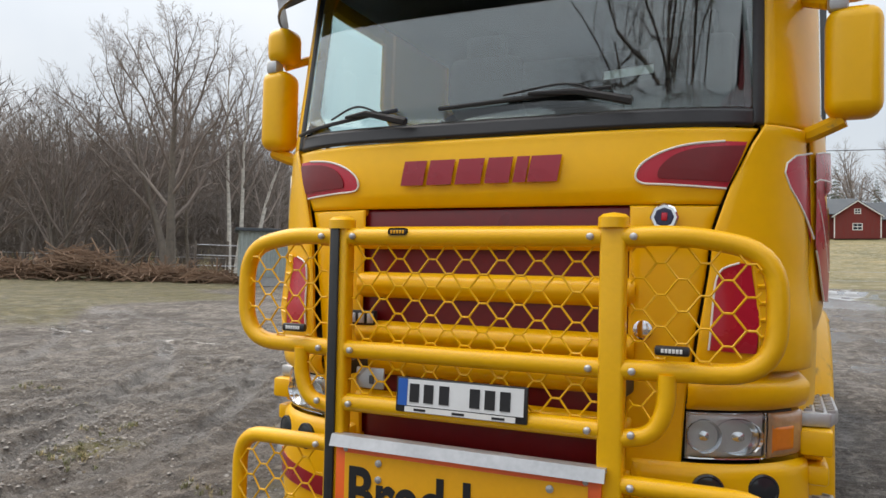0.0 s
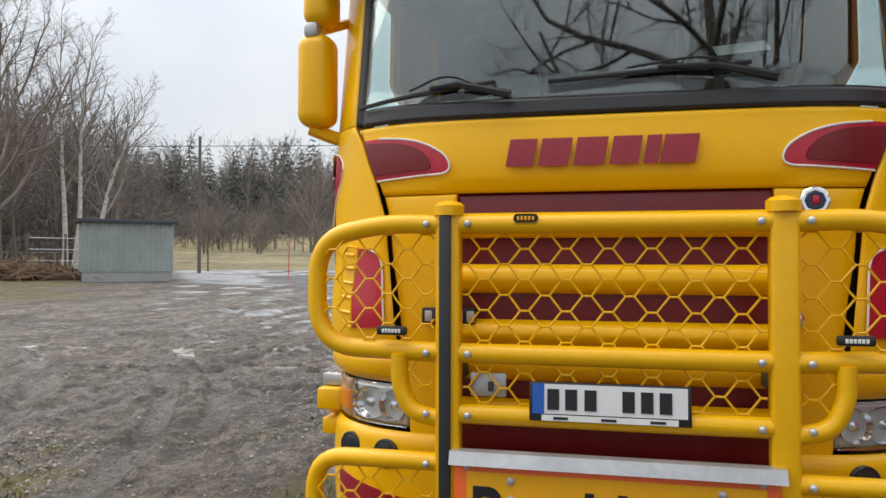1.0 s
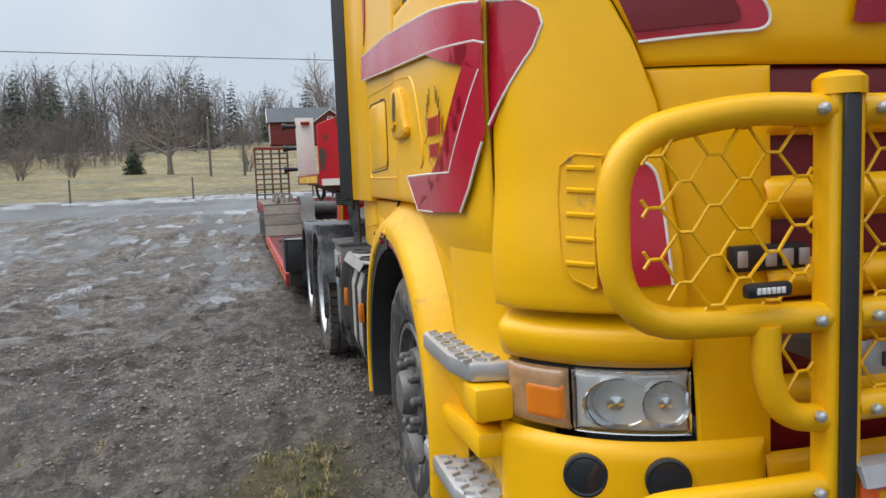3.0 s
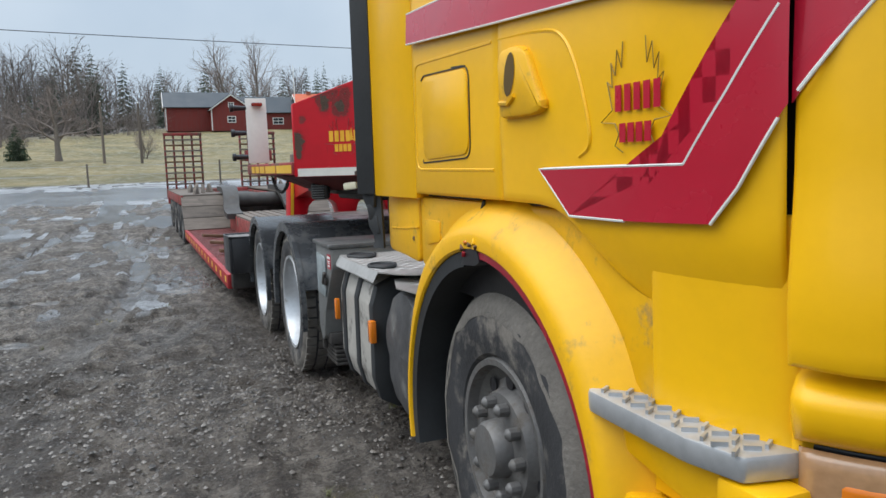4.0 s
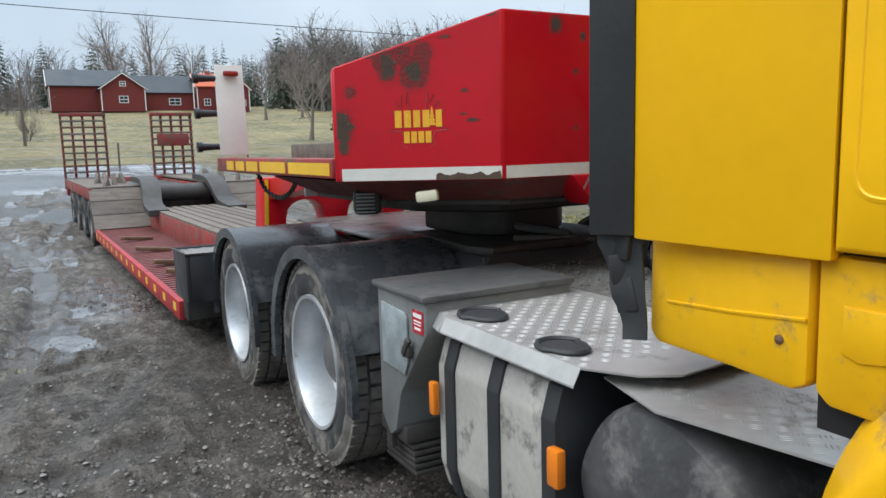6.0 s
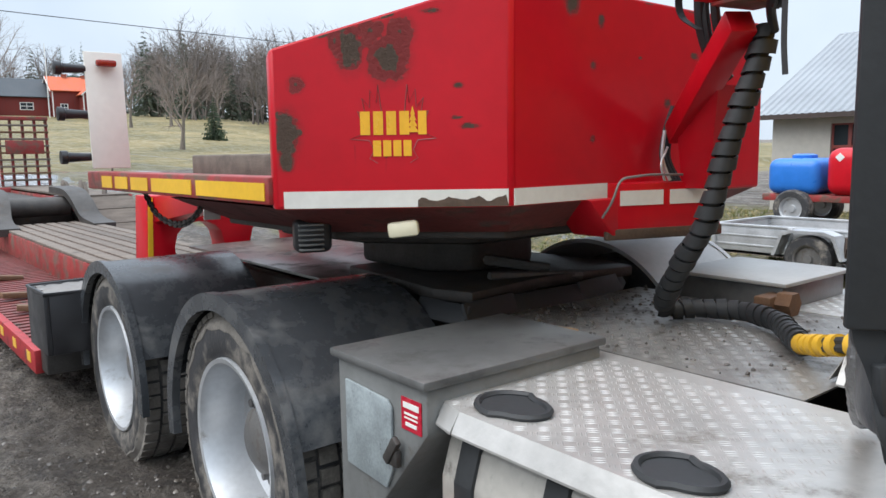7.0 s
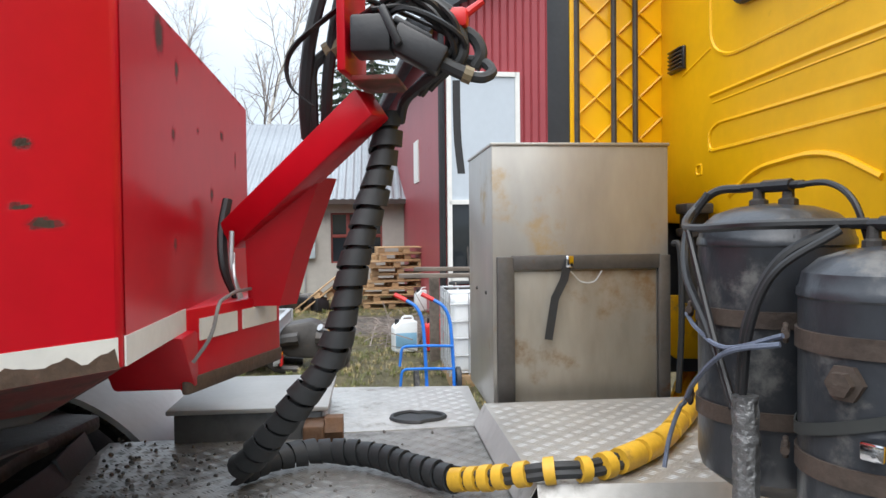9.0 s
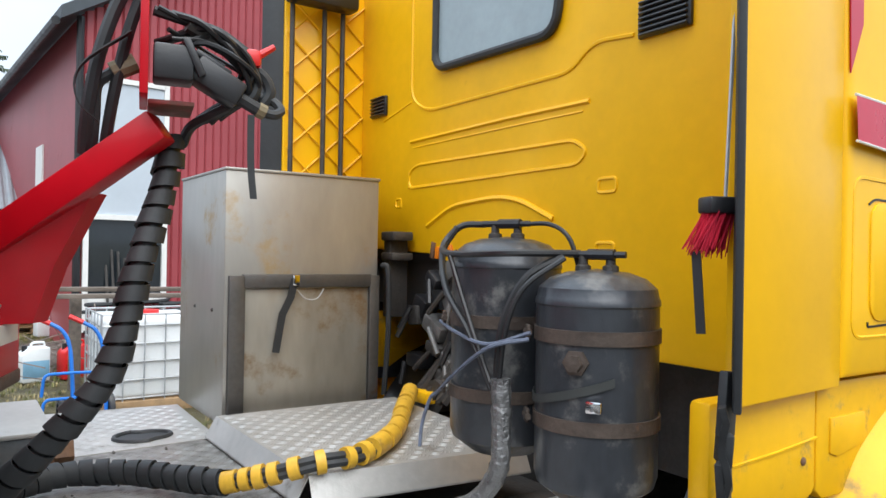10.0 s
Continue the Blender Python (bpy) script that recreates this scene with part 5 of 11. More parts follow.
    for k in range(6):
        box(bm, (s * 0.765 + (k - 2.5) * 0.012, BYF - 0.0435, 1.185), (0.009, 0.004, 0.014), 0.001)
    part("light_cell", bm, WHITE_LINE, wl2)
    for z in (1.0, 0.45):
        bm = B()
        span(bm, s * 0.52, s * 0.60, BYF + 0.03, 0.10, z, z + 0.06, 0.01)
        part("mount", bm, DARK_STEEL, bar)
bm = B()
box(bm, (-0.28, BYF - 0.035, 1.585), (0.085, 0.012, 0.032), 0.012)
hy = part("oval_label", bm, BLACK_INK, bar, "small oval label with plain bars")
bm = B()
for k in range(5):
    box(bm, (-0.28 + (k - 2) * 0.013, BYF - 0.0425, 1.585), (0.008, 0.004, 0.014), 0.001)
part("bar", bm, SIGN_YELLOW, hy)
bm = B()
box(bm, (-0.42, BYF + 0.02, 0.995), (0.13, 0.012, 0.085), 0.006)
lk = part("latch_plate", bm, STEEL, bar, "small steel latch plate")
bm = B()
box(bm, (-0.41, BYF + 0.011, 0.99), (0.02, 0.008, 0.035), 0.003)
part("keyhole", bm, DARK_STEEL, lk)

# number plate with plain bars
npl = thing("number_plate", (0, 0, 0), "white number plate in a black holder with plain dark bars", "number plate")
TL = Matrix.Translation((0, -0.277, 0.955)) @ Matrix.Rotation(radians(-4), 4, "X")


def np_box(name, x0, x1, z0, z1, y0, y1, material, parent=npl, bevel=0.0):
    bm = B()
    span(bm, x0, x1, y0, y1, z0, z1, bevel)
    bmesh.ops.transform(bm, matrix=TL, verts=bm.verts[:])
    return part(name, bm, material, parent)


np_box("holder", -0.268, 0.268, -0.067, 0.067, 0.0, 0.016, BLACK_PLASTIC, npl, 0.006)
np_box("plate", -0.255, 0.255, -0.040, 0.060, -0.004, 0.0, PLATE_WHITE)
np_box("blue_band", -0.256, -0.216, -0.041, 0.061, -0.006, -0.003, PLATE_BLUE)
np_box("holder_strip", -0.225, 0.225, -0.064, -0.044, -0.004, 0.0, WHITE_LINE)
for x in (-0.185, -0.125, -0.06, 0.065, 0.125, 0.185):
    np_box("bar", x - 0.020, x + 0.020, -0.026, 0.044, -0.007, -0.003, BLACK_INK)
for x, w in ((-0.16, 0.05), (0.0, 0.05), (0.16, 0.05)):
    np_box("small_bar", x - w / 2, x + w / 2, -0.059, -0.050, -0.006, -0.003, BLACK_INK)

# wide-load sign below the bar
sign = thing("wide_load_sign", (0, 0, 0), "orange-edged yellow wide-load sign with black lettering", "sign")
SY = -0.285
bm = B()
span(bm, -0.53, 0.54, SY, SY + 0.012, 0.36, 0.735, 0.003)
part("panel", bm, ORANGE, sign, "orange border")
bm = B()
span(bm, -0.485, 0.495, SY - 0.004, SY, 0.39, 0.703)
part("field", bm, SIGN_YELLOW, sign, "yellow field")
bm = B()
prism(bm, [(SY - 0.03, 0.728), (SY - 0.012, 0.772), (SY + 0.04, 0.772), (SY + 0.04, 0.757), (SY - 0.004, 0.757), (SY - 0.018, 0.728)], "x", -0.545, 0.555)
part("metal_profile", bm, STEEL, sign, "grey metal profile")
for x in (-0.33, 0.36):
    for z in (0.678, 0.615):
        bm = B()
        lathe(bm, [(0.0, 0.014), (-0.006, 0.014), (-0.008, 0.008), (-0.012, 0.007), (-0.013, 0.0)], (x, SY - 0.004, z), "y", 12)
        part("bolt", bm, STEEL, sign)
fc = bpy.data.curves.new("lettering", "FONT")
fc.body, fc.size, fc.extrude, fc.align_x = "Bred last", 0.262, 0.0015, "CENTER"
fc.offset = 0.006
tmp = new("lettering_source", fc)
bpy.context.view_layer.update()
txt_me = bpy.data.meshes.new_from_object(tmp.evaluated_get(bpy.context.evaluated_depsgraph_get()))
bpy.data.objects.remove(tmp)
tw_ = max(v.co.x for v in txt_me.vertices) - min(v.co.x for v in txt_me.vertices)
txt_me.transform(Matrix.Translation((-0.075, SY - 0.0065, 0.470)) @ Matrix.Rotation(radians(90), 4, "X") @ Matrix.Diagonal((0.79 / tw_, 1, 1, 1)))
txt_me.materials.clear()
txt_me.materials.append(BLACK_INK)
tx = new("lettering", txt_me)
tx.parent = sign
tx["label"] = "black sans-serif lettering"

# ---- wheels ----
def tyre_profile(x0, x1, R, r):
    w = x1 - x0
    return [(x0 + w * 0.10, r), (x0 + w * 0.03, r + 0.02), (x0, r + (R - r) * 0.35), (x0, r + (R - r) * 0.70), (x0 + w * 0.035, R - 0.035), (x0 + w * 0.10, R - 0.008),
            (x0 + w * 0.2, R), (x1 - w * 0.2, R), (x1 - w * 0.1, R - 0.008), (x1 - w * 0.035, R - 0.035), (x1, r + (R - r) * 0.70), (x1, r + (R - r) * 0.35), (x1 - w * 0.03, r + 0.02), (x1 - w * 0.10, r)]


def truck_wheel(name, c, R, r, width, steer, parent, s=-1):
    """A wheel whose outer face lies at x = c[0] and points to the side s."""
    def X(d):
        return c[0] - s * d
    e = new(name)
    e.parent = parent
    bm = B()
    pr = tyre_profile(0.0, width, R, r)
    lathe(bm, [(-s * a, q) for a, q in pr], c, "x", 64, False)
    t = part("tyre", bm, TYRE, e, "muddy worn tyre")
    bm = B()
    lathe(bm, [(-s * a, q) for a, q in ((-0.0015, r + (R - r) * 0.66), (-0.002, r + (R - r) * 0.71), (width * 0.03, R - 0.032), (width * 0.095, R - 0.004))], c, "x", 64, False)
    for v in bm.verts:
        rad = math.hypot(v.co.y - c[1], v.co.z - c[2])
        if rad < r + (R - r) * 0.72:
            a_ = math.atan2(v.co.z - c[2], v.co.y - c[1])
            f_ = 1 + 0.055 * noise.noise((math.cos(a_) * 6, math.sin(a_) * 6, c[1])) + 0.03 * noise.noise((math.cos(a_) * 19, math.sin(a_) * 19, 2.0))
            v.co.y, v.co.z = c[1] + (v.co.y - c[1]) * f_, c[2] + (v.co.z - c[2]) * f_
    part("mud_band", bm, TREAD, t, "dried mud on the tyre shoulder")
    # tread blocks round the tyre
    bm = B()
    n = 46
    for k in range(n):
        a = 2 * math.pi * (k + 0.5) / n
        for j, (d0, d1) in enumerate(((0.14, 0.36), (0.40, 0.60), (0.64, 0.86)) if steer else ((0.05, 0.31), (0.37, 0.63), (0.69, 0.95))):
            m = Matrix.Translation(c) @ Matrix.Rotation(a + (j == 1) * math.pi / n, 4, "X")
            xm = -s * width * (d0 + d1) / 2
            box(bm, (0, 0, 0), (1, 1, 1), 0, m @ Matrix.Translation((xm, 0, R + 0.001)) @ Matrix.Diagonal((width * (d1 - d0), 2 * math.pi * R / n * 0.78, 0.022, 1)))
    part("tread", bm, TREAD, t, "mud-filled tread")
    if steer:
        pr = [(0.035, r + 0.01), (0.01, r), (0.012, r - 0.02), (0.05, r - 0.03), (0.075, r - 0.07), (0.06, r - 0.10), (0.02, r - 0.115), (0.015, 0.10), (-0.03, 0.095), (-0.045, 0.085), (-0.05, 0.0)]
        bm = B()
        lathe(bm, [(-s * a, q) for a, q in pr], c, "x", 48, False)
        rim = part("rim", bm, RIM_GREY, e, "dusty grey steel rim")
        for k in range(10):
            bm = B()
            a = 2 * math.pi * k / 10
            p = Vector(c) + Vector((0, 0.155 * math.cos(a), 0.155 * math.sin(a)))
            lathe(bm, [(s * 0.0, 0.022), (s * 0.035, 0.021), (s * 0.045, 0.012), (s * 0.048, 0.0)], p + Vector((-s * 0.017, 0, 0)), "x", 10)
            part("wheel_nut", bm, RIM_GREY, rim)
        # rim openings: black discs painted on for the dark inside
        for k in range(10):
            bm = B()
            a = 2 * math.pi * (k + 0.5) / 10
            p = Vector(c) + Vector((-s * 0.060, (r - 0.078) * math.cos(a), (r - 0.078) * math.sin(a)))
            lathe(bm, [(0, 0.026), (s * 0.008, 0.027), (s * 0.010, 0.0)], p, "x", 12)
            part("rim_hole", bm, BLACK_PLASTIC, rim)
    else:
        pr = [(0.03, r + 0.012), (0.0, r + 0.006), (0.004, r - 0.012), (0.03, r - 0.02), (0.12, r - 0.035), (0.185, r - 0.045), (0.205, r - 0.075), (0.200, 0.15), (0.19, 0.14), (0.12, 0.128), (0.10, 0.085), (0.095, 0.0)]
        bm = B()
        lathe(bm, [(-s * a, q) for a, q in pr], c, "x", 56, False)
        rim = part("rim", bm, RIM_SILVER, e, "silver dished rim")
        for k in range(10):
            bm = B()
            a = 2 * math.pi * k / 10
            p = Vector(c) + Vector((-s * 0.18, 0.185 * math.cos(a), 0.185 * math.sin(a)))
            lathe(bm, [(0, 0.02), (s * 0.03, 0.018), (s * 0.035, 0.0)], p, "x", 8)
            part("wheel_nut", bm, RIM_GREY, rim)
        bm = B()
        lathe(bm, [(-s * 0.198, 0.140), (-s * 0.115, 0.130), (-s * 0.092, 0.088), (-s * 0.088, 0.0)], c, "x", 28)
        part("hub", bm, RIM_GREY, rim, "dusty grey axle hub")
        # openings in the dish are not cut, their dark is black discs
        for k in range(8):
            a = 2 * math.pi * (k + 0.5) / 8
            bm = B()
            lathe(bm, [(0, 0.030), (s * 0.004, 0.031), (s * 0.005, 0.0)], Vector(c) + Vector((-s * 0.2015, 0.235 * math.cos(a), 0.235 * math.sin(a))), "x", 14)
            part("hand_hole", bm, BLACK_PLASTIC, rim)
        bm = B()
        lathe(bm, [(-s * a, q) for a, q in tyre_profile(width + 0.03, 2 * width + 0.03, R, r)], c, "x", 48, False)
        part("inner_tyre", bm, TYRE, e)
    return e


truck_wheel("front_wheel", (-1.22, 1.50, 0.52), 0.53, 0.30, 0.36, True, truck)
truck_wheel("front_wheel", (1.22, 1.50, 0.52), 0.53, 0.30, 0.36, True, truck, 1)
REAR = ((4.94, 0.47), (6.60, 0.42))
for yy, zz in REAR:
    truck_wheel("rear_wheel", (-1.31, yy, zz), 0.525, 0.345, 0.27, False, truck)
    truck_wheel("rear_wheel", (1.31, yy, zz), 0.525, 0.345, 0.27, False, truck, 1)


def arch(yc, zc, r0, r1, a0, a1, x0, x1, n=28):
    """A bent sheet over a wheel: ring section from angle a0 to a1 (degrees, from the rear horizontal)."""
    bm = B()
    rows = []
    for a in lin(a0, a1, n):
        c, q = math.cos(radians(a)), math.sin(radians(a))
        rows.append([(x0, yc + r0 * c, zc + r0 * q), (x0, yc + r1 * c, zc + r1 * q), (x1, yc + r1 * c, zc + r1 * q), (x1, yc + r0 * c, zc + r0 * q)])
    vs = [[bm.verts.new(p) for p in row] for row in rows]
    for i in range(n - 1):
        for k in range(4):
            bm.faces.new((vs[i][k], vs[i][(k + 1) % 4], vs[i + 1][(k + 1) % 4], vs[i + 1][k]))
    bm.faces.new(vs[0])
    bm.faces.new(vs[-1][::-1])
    return bm


# yellow front arches with a red pinstripe and a black lip
for s in (-1, 1):
    FLARE = [(1.12, 0.700), (1.296, 0.700), (1.304, 0.708), (1.306, 0.738), (1.300, 0.764), (1.282, 0.786), (1.255, 0.808), (1.225, 0.838), (1.195, 0.872)]
    grid = []
    for a_ in lin(-12, 190, 56):
        k_ = float(np.interp(a_, (-12, 18, 50, 140, 165, 190), (0.42, 0.45, 1.0, 1.0, 0.72, 0.60)))
        grid.append([(s * x_, 1.46 + (0.70 + (r_ - 0.70) * k_) * math.cos(radians(a_)), 0.50 + (0.70 + (r_ - 0.70) * k_) * math.sin(radians(a_))) for x_, r_ in FLARE])
    part("wheel_arch", slab(B(), grid if s > 0 else [row[::-1] for row in grid], 0.012), YELLOW_DIRTY, truck, "muddy yellow wheel arch with a torn edge")
    bm = B()
    tube(bm, [(s * 1.222, 1.548, 1.356), (s * 1.222, 1.585, 1.300), (s * 1.222, 1.612, 1.262)], 0.006, 6)
    part("arch_seam", bm, BLACK_RUBBER, truck, "dark gap along the wheel arch")
    part("arch_stripe", arch(1.46, 0.50, 0.680, 0.703, 92, 190, s * 1.298, s * 1.10, 30), RED_DECAL, truck)
    part("arch_lip", arch(1.46, 0.50, 0.648, 0.698, -14, 80, s * 1.292, s * 0.95, 24), BLACK_RUBBER, truck)
    # torn corner at the top of the arch
    # a solid black piece paints the dark inside the tear
    bm = B()
    P = [(80, 0.655), (82, 0.68), (83, 0.708), (86, 0.716), (88, 0.711), (90, 0.720), (92, 0.70), (93, 0.67), (90, 0.655)]
    v0 = [bm.verts.new((s * 1.3025, 1.46 + r_ * math.cos(radians(a_)), 0.50 + r_ * math.sin(radians(a_)))) for a_, r_ in P]
    v1 = [bm.verts.new((s * 1.10, v.co.y, v.co.z)) for v in v0]
    bm.faces.new(v0)
    bm.faces.new(v1[::-1])
    for i in range(len(P)):
        bm.faces.new((v0[i], v0[(i + 1) % len(P)], v1[(i + 1) % len(P)], v1[i]))
    part("torn_gap", bm, BLACK_PLASTIC, truck, "torn gap in the arch edge, its dark painted as a black block")
    for a_, r_, w_, h_, t_, m_ in ((82.5, 0.712, 0.030, 0.010, 0.5, RUST), (85.0, 0.726, 0.026, 0.008, -0.4, AMBER), (87.5, 0.722, 0.034, 0.009, 0.2, RUST), (90.5, 0.732, 0.024, 0.012, 0.9, YELLOW_DIRTY), (83.5, 0.69, 0.018, 0.016, 0.3, RED_DECAL), (91.5, 0.715, 0.022, 0.007, -0.8, RUST)):
        bm = B()
        box(bm, (s * 1.306, 1.46 + r_ * math.cos(radians(a_)), 0.50 + r_ * math.sin(radians(a_))), (0.012, w_, h_), 0.002, Matrix.Rotation(t_, 4, "X") @ Matrix.Rotation(s * 0.4, 4, "Z"))
        part("torn_shard", bm, m_, truck, "torn rusty sheet at the arch edge")
    part("wheel_well", arch(1.46, 0.50, 0.72, 0.76, -20, 200, s * 1.12, s * 0.75, 24), BLACK_PLASTIC, truck)
    bm = B()
    prism(bm, [(0.50, 1.10), (0.62, 1.30), (1.0, 1.352), (2.06, 1.352), (2.10, 1.16), (1.9, 1.13), (1.75, 1.19), (1.46, 1.25), (1.15, 1.2), (0.95, 1.09), (0.80, 0.95), (0.66, 0.90), (0.50, 0.95)], "x", s * 1.205, s * 1.15, 0.02)
    part("arch_panel", bm, YELLOW_DIRTY, truck)
    # entry steps and their frame ahead of the wheel
    bm = B()
    prism(bm, [(0.30, 0.30), (0.30, 1.10), (0.62, 1.10), (0.80, 0.92), (0.74, 0.62), (0.78, 0.42), (0.86, 0.30)], "x", s * 1.16, s * 1.02, 0.02)
    part("step_well", bm, YELLOW_DIRTY, truck)
    for z, y0, y1 in ((0.93, 0.30, 0.86), (0.53, 0.28, 0.92)):
        bm = B()
        prism(bm, [(s * 1.13, y0), (s * 1.27, y0 + 0.03), (s * 1.30, y0 + 0.16), (s * 1.30, y1 - 0.06), (s * 1.27, y1), (s * 1.13, y1)], "z", z - 0.055, z, 0.01)
        for i in range(12):
            yy = y0 + 0.05 + i * (y1 - y0 - 0.09) / 11
            for j in range(4):
                xx = s * (1.150 + j * 0.040)
                box(bm, (xx, yy, z + 0.004), (0.032, 0.007, 0.011), 0, Matrix.Rotation(radians(32 if (i + j) % 2 else -32), 4, "Z"))
        part("step_tread", bm, STEEL, truck, "ribbed aluminium step")

# yellow boxes under the entry steps
for s in (-1, 1):
    bm = B()
    prism(bm, [(0.34, 0.872), (0.80, 0.872), (0.79, 0.80), (0.40, 0.735), (0.34, 0.75)], "x", s * 1.245, s * 1.15, 0.012)
    part("step_box", bm, YELLOW, truck)
    bm = B()
    span(bm, s * 1.275, s * 1.16, 0.27, 0.40, 0.775, 0.872, 0.014)
    part("corner_block", bm, YELLOW, truck)
    bm = B()
    prism(bm, [(0.30, 0.735), (0.40, 0.735), (0.84, 0.69), (0.84, 0.635), (0.30, 0.66)], "x", s * 1.262, s * 1.15, 0.014)
    part("step_rail", bm, YELLOW, truck)

# ---- frame, decks and boxes behind the cab ----
bm = B()
for x in (-0.40, 0.40):
    span(bm, x - 0.04, x + 0.04, 0.3, 7.3, 0.62, 0.88, 0.01)
for y in (2.9, 4.0, 5.7, 7.2):
    span(bm, -0.40, 0.40, y - 0.05, y + 0.05, 0.66, 0.84, 0.01)
for y, z in REAR:
    span(bm, -1.0, 1.0, y - 0.09, y + 0.09, z - 0.09, z + 0.09, 0.04)
span(bm, -1.0, 1.0, 1.42, 1.58, 0.42, 0.56, 0.04)
span(bm, -0.36, 0.36, 0.35, 2.2, 0.62, 1.25, 0.05)
span(bm, -0.36, 0.36, 2.2, 3.1, 0.55, 0.86, 0.05)
part("chassis_frame", bm, DARK_STEEL, truck)


def checker(bm_bar, x0, x1, y0, y1, z, skip=(), tilt=1):
    """Raised lugs of a checker plate in pairs that alternate in direction."""
    dx, dy = 0.040, 0.040
    nx, ny = int((x1 - x0) / dx), int((y1 - y0) / dy)
    for i in range(nx):
        for j in range(ny):
            x, y = x0 + (i + 0.5) * dx, y0 + (j + 0.5) * dy
            if any((x - a) ** 2 + (y - b) ** 2 < c * c for a, b, c in skip):
                continue
            a = radians(45 if (i + j) % 2 else -45)
            ca, sa = math.cos(a), math.sin(a)
            L, w, h = 0.0165, 0.0030, 0.0015
            for o in (-0.0115, 0.0, 0.0115):
                q = [(-L, o), (0, o - w), (L, o), (0, o + w)]
                v = [bm_bar.verts.new((x + u * ca - t * sa, y + u * sa + t * ca, z)) for u, t in q]
                top = bm_bar.verts.new((x - o * sa, y + o * ca, z + h))
                for k in range(4):
                    bm_bar.faces.new((v[k], v[(k + 1) % 4], top))




def deck(name, poly, z, mat_, label, fold=None, lugs=None, skip=()):
    bm = B()
    prism(bm, poly, "z", z - 0.006, z, 0.0)
    ob = part(name, bm, mat_, truck, label, smooth=False)
    cx_, cy_ = sum(p[0] for p in poly) / len(poly), sum(p[1] for p in poly) / len(poly)
    if fold:
        for (xa, ya), (xb, yb), d in fold:
            bm = B()
            out = Vector((yb - ya, xa - xb, 0)).normalized() * (d * 0.55)
            if out.dot(Vector(((xa + xb) / 2 - cx_, (ya + yb) / 2 - cy_, 0))) < 0:
                out = -out
            v = [bm.verts.new(p) for p in ((xa, ya, z), (xb, yb, z), (xb + out.x, yb + out.y, z - d), (xa + out.x, ya + out.y, z - d))]
            bm.faces.new(v)
            nrm = Vector((0, 0, -0.006))
            w = [bm.verts.new(q.co + nrm) for q in v]
            bm.faces.new(w[::-1])
            for k in range(4):
                bm.faces.new((v[k], v[(k + 1) % 4], w[(k + 1) % 4], w[k]))
            part("folded_edge", bm, mat_, ob, smooth=False)
    if lugs:
        bm = B()
        for x0, x1, y0, y1 in lugs:
            checker(bm, x0, x1, y0, y1, z, skip)
        part("raised_lug", bm, mat_, ob)
    return ob


HOLES = ((-1.095, 3.585, 0.105), (-1.120, 3.085, 0.092))
deck("catwalk_plate", [(-1.205, 2.90), (-1.215, 3.66), (-1.198, 3.74), (-1.15, 3.80), (-1.05, 3.84), (-0.50, 3.86), (-0.50, 2.75), (-1.02, 2.70), (-1.12, 2.76)], 0.945, ALU,
     "worn aluminium checker plate with cut-out step holes", fold=(((-1.205, 2.90), (-1.215, 3.66), 0.05), ((-1.215, 3.66), (-1.198, 3.74), 0.05), ((-1.198, 3.74), (-1.15, 3.80), 0.05)),
     lugs=((-1.20, -0.52, 2.90, 3.76),), skip=HOLES)
deck("catwalk_plate", [(-1.12, 2.20), (-1.20, 2.62), (-1.12, 2.90), (-0.50, 2.86), (-0.50, 2.20)], 0.905, ALU, "lower aluminium checker plate by the cab", lugs=((-1.10, -0.52, 2.24, 2.84),))
deck("catwalk_plate", [(-0.494, 3.14), (-0.494, 4.42), (0.52, 4.42), (0.56, 3.14)], 0.947, DECK_GRIMY, "wet gritty middle deck plate", lugs=((-0.47, 0.52, 3.16, 4.38),))
deck("catwalk_plate", [(0.565, 3.12), (0.525, 3.78), (1.30, 3.74), (1.24, 3.10)], 0.950, ALU, "aluminium checker plate on the far side", lugs=((0.58, 1.22, 3.14, 3.72),), skip=((0.70, 3.36, 0.13),))
deck("catwalk_plate", [(-0.36, 2.40), (-0.30, 3.13), (0.56, 3.13), (0.56, 2.36)], 1.03, ALU, "raised aluminium checker plate behind the cab",
     fold=(((-0.30, 3.13), (0.56, 3.13), 0.07), ((-0.36, 2.40), (-0.30, 3.13), 0.07)), lugs=((-0.31, 0.54, 2.40, 3.12),))
# rimmed step holes; a flat black face paints the dark below
for x, y, r in (*HOLES, (0.70, 3.36, 0.10)):
    bm = B()
    pts = [(x + 0.72 * r * math.cos(a) * (1.15 if math.sin(a) > 0 else 0.9), y + r * math.sin(a), 0.953) for a in lin(0, 2 * math.pi, 25)[:-1]]
    f = [bm.verts.new((p[0], p[1], 0.952)) for p in pts]
    bm.faces.new(f)
    tube(bm, pts, 0.010, 6, closed=True)
    part("step_hole", bm, BLACK_RUBBER, truck, "step hole with a rubber rim, its dark painted as a disc")
# fuel tank with straps and the round black end drum
bm = B()
prof = [(-1.20, 0.36), (-1.17, 0.25), (-1.08, 0.20), (-0.62, 0.20), (-0.55, 0.28), (-0.55, 0.80), (-0.62, 0.87), (-1.08, 0.88), (-1.17, 0.84), (-1.20, 0.74)]
prism(bm, prof, "y", 3.02, 3.76, 0.012)
tank = part("fuel_tank", bm, mat("dirty_cream_tank", (0.46, 0.44, 0.40), 0.45, 0.2, 0.2, 4, 0.1, 40, dirt=(0.09, 0.08, 0.07), dirt_amt=0.5, dirt_scale=5), truck, "dirty pale fuel tank in black straps")
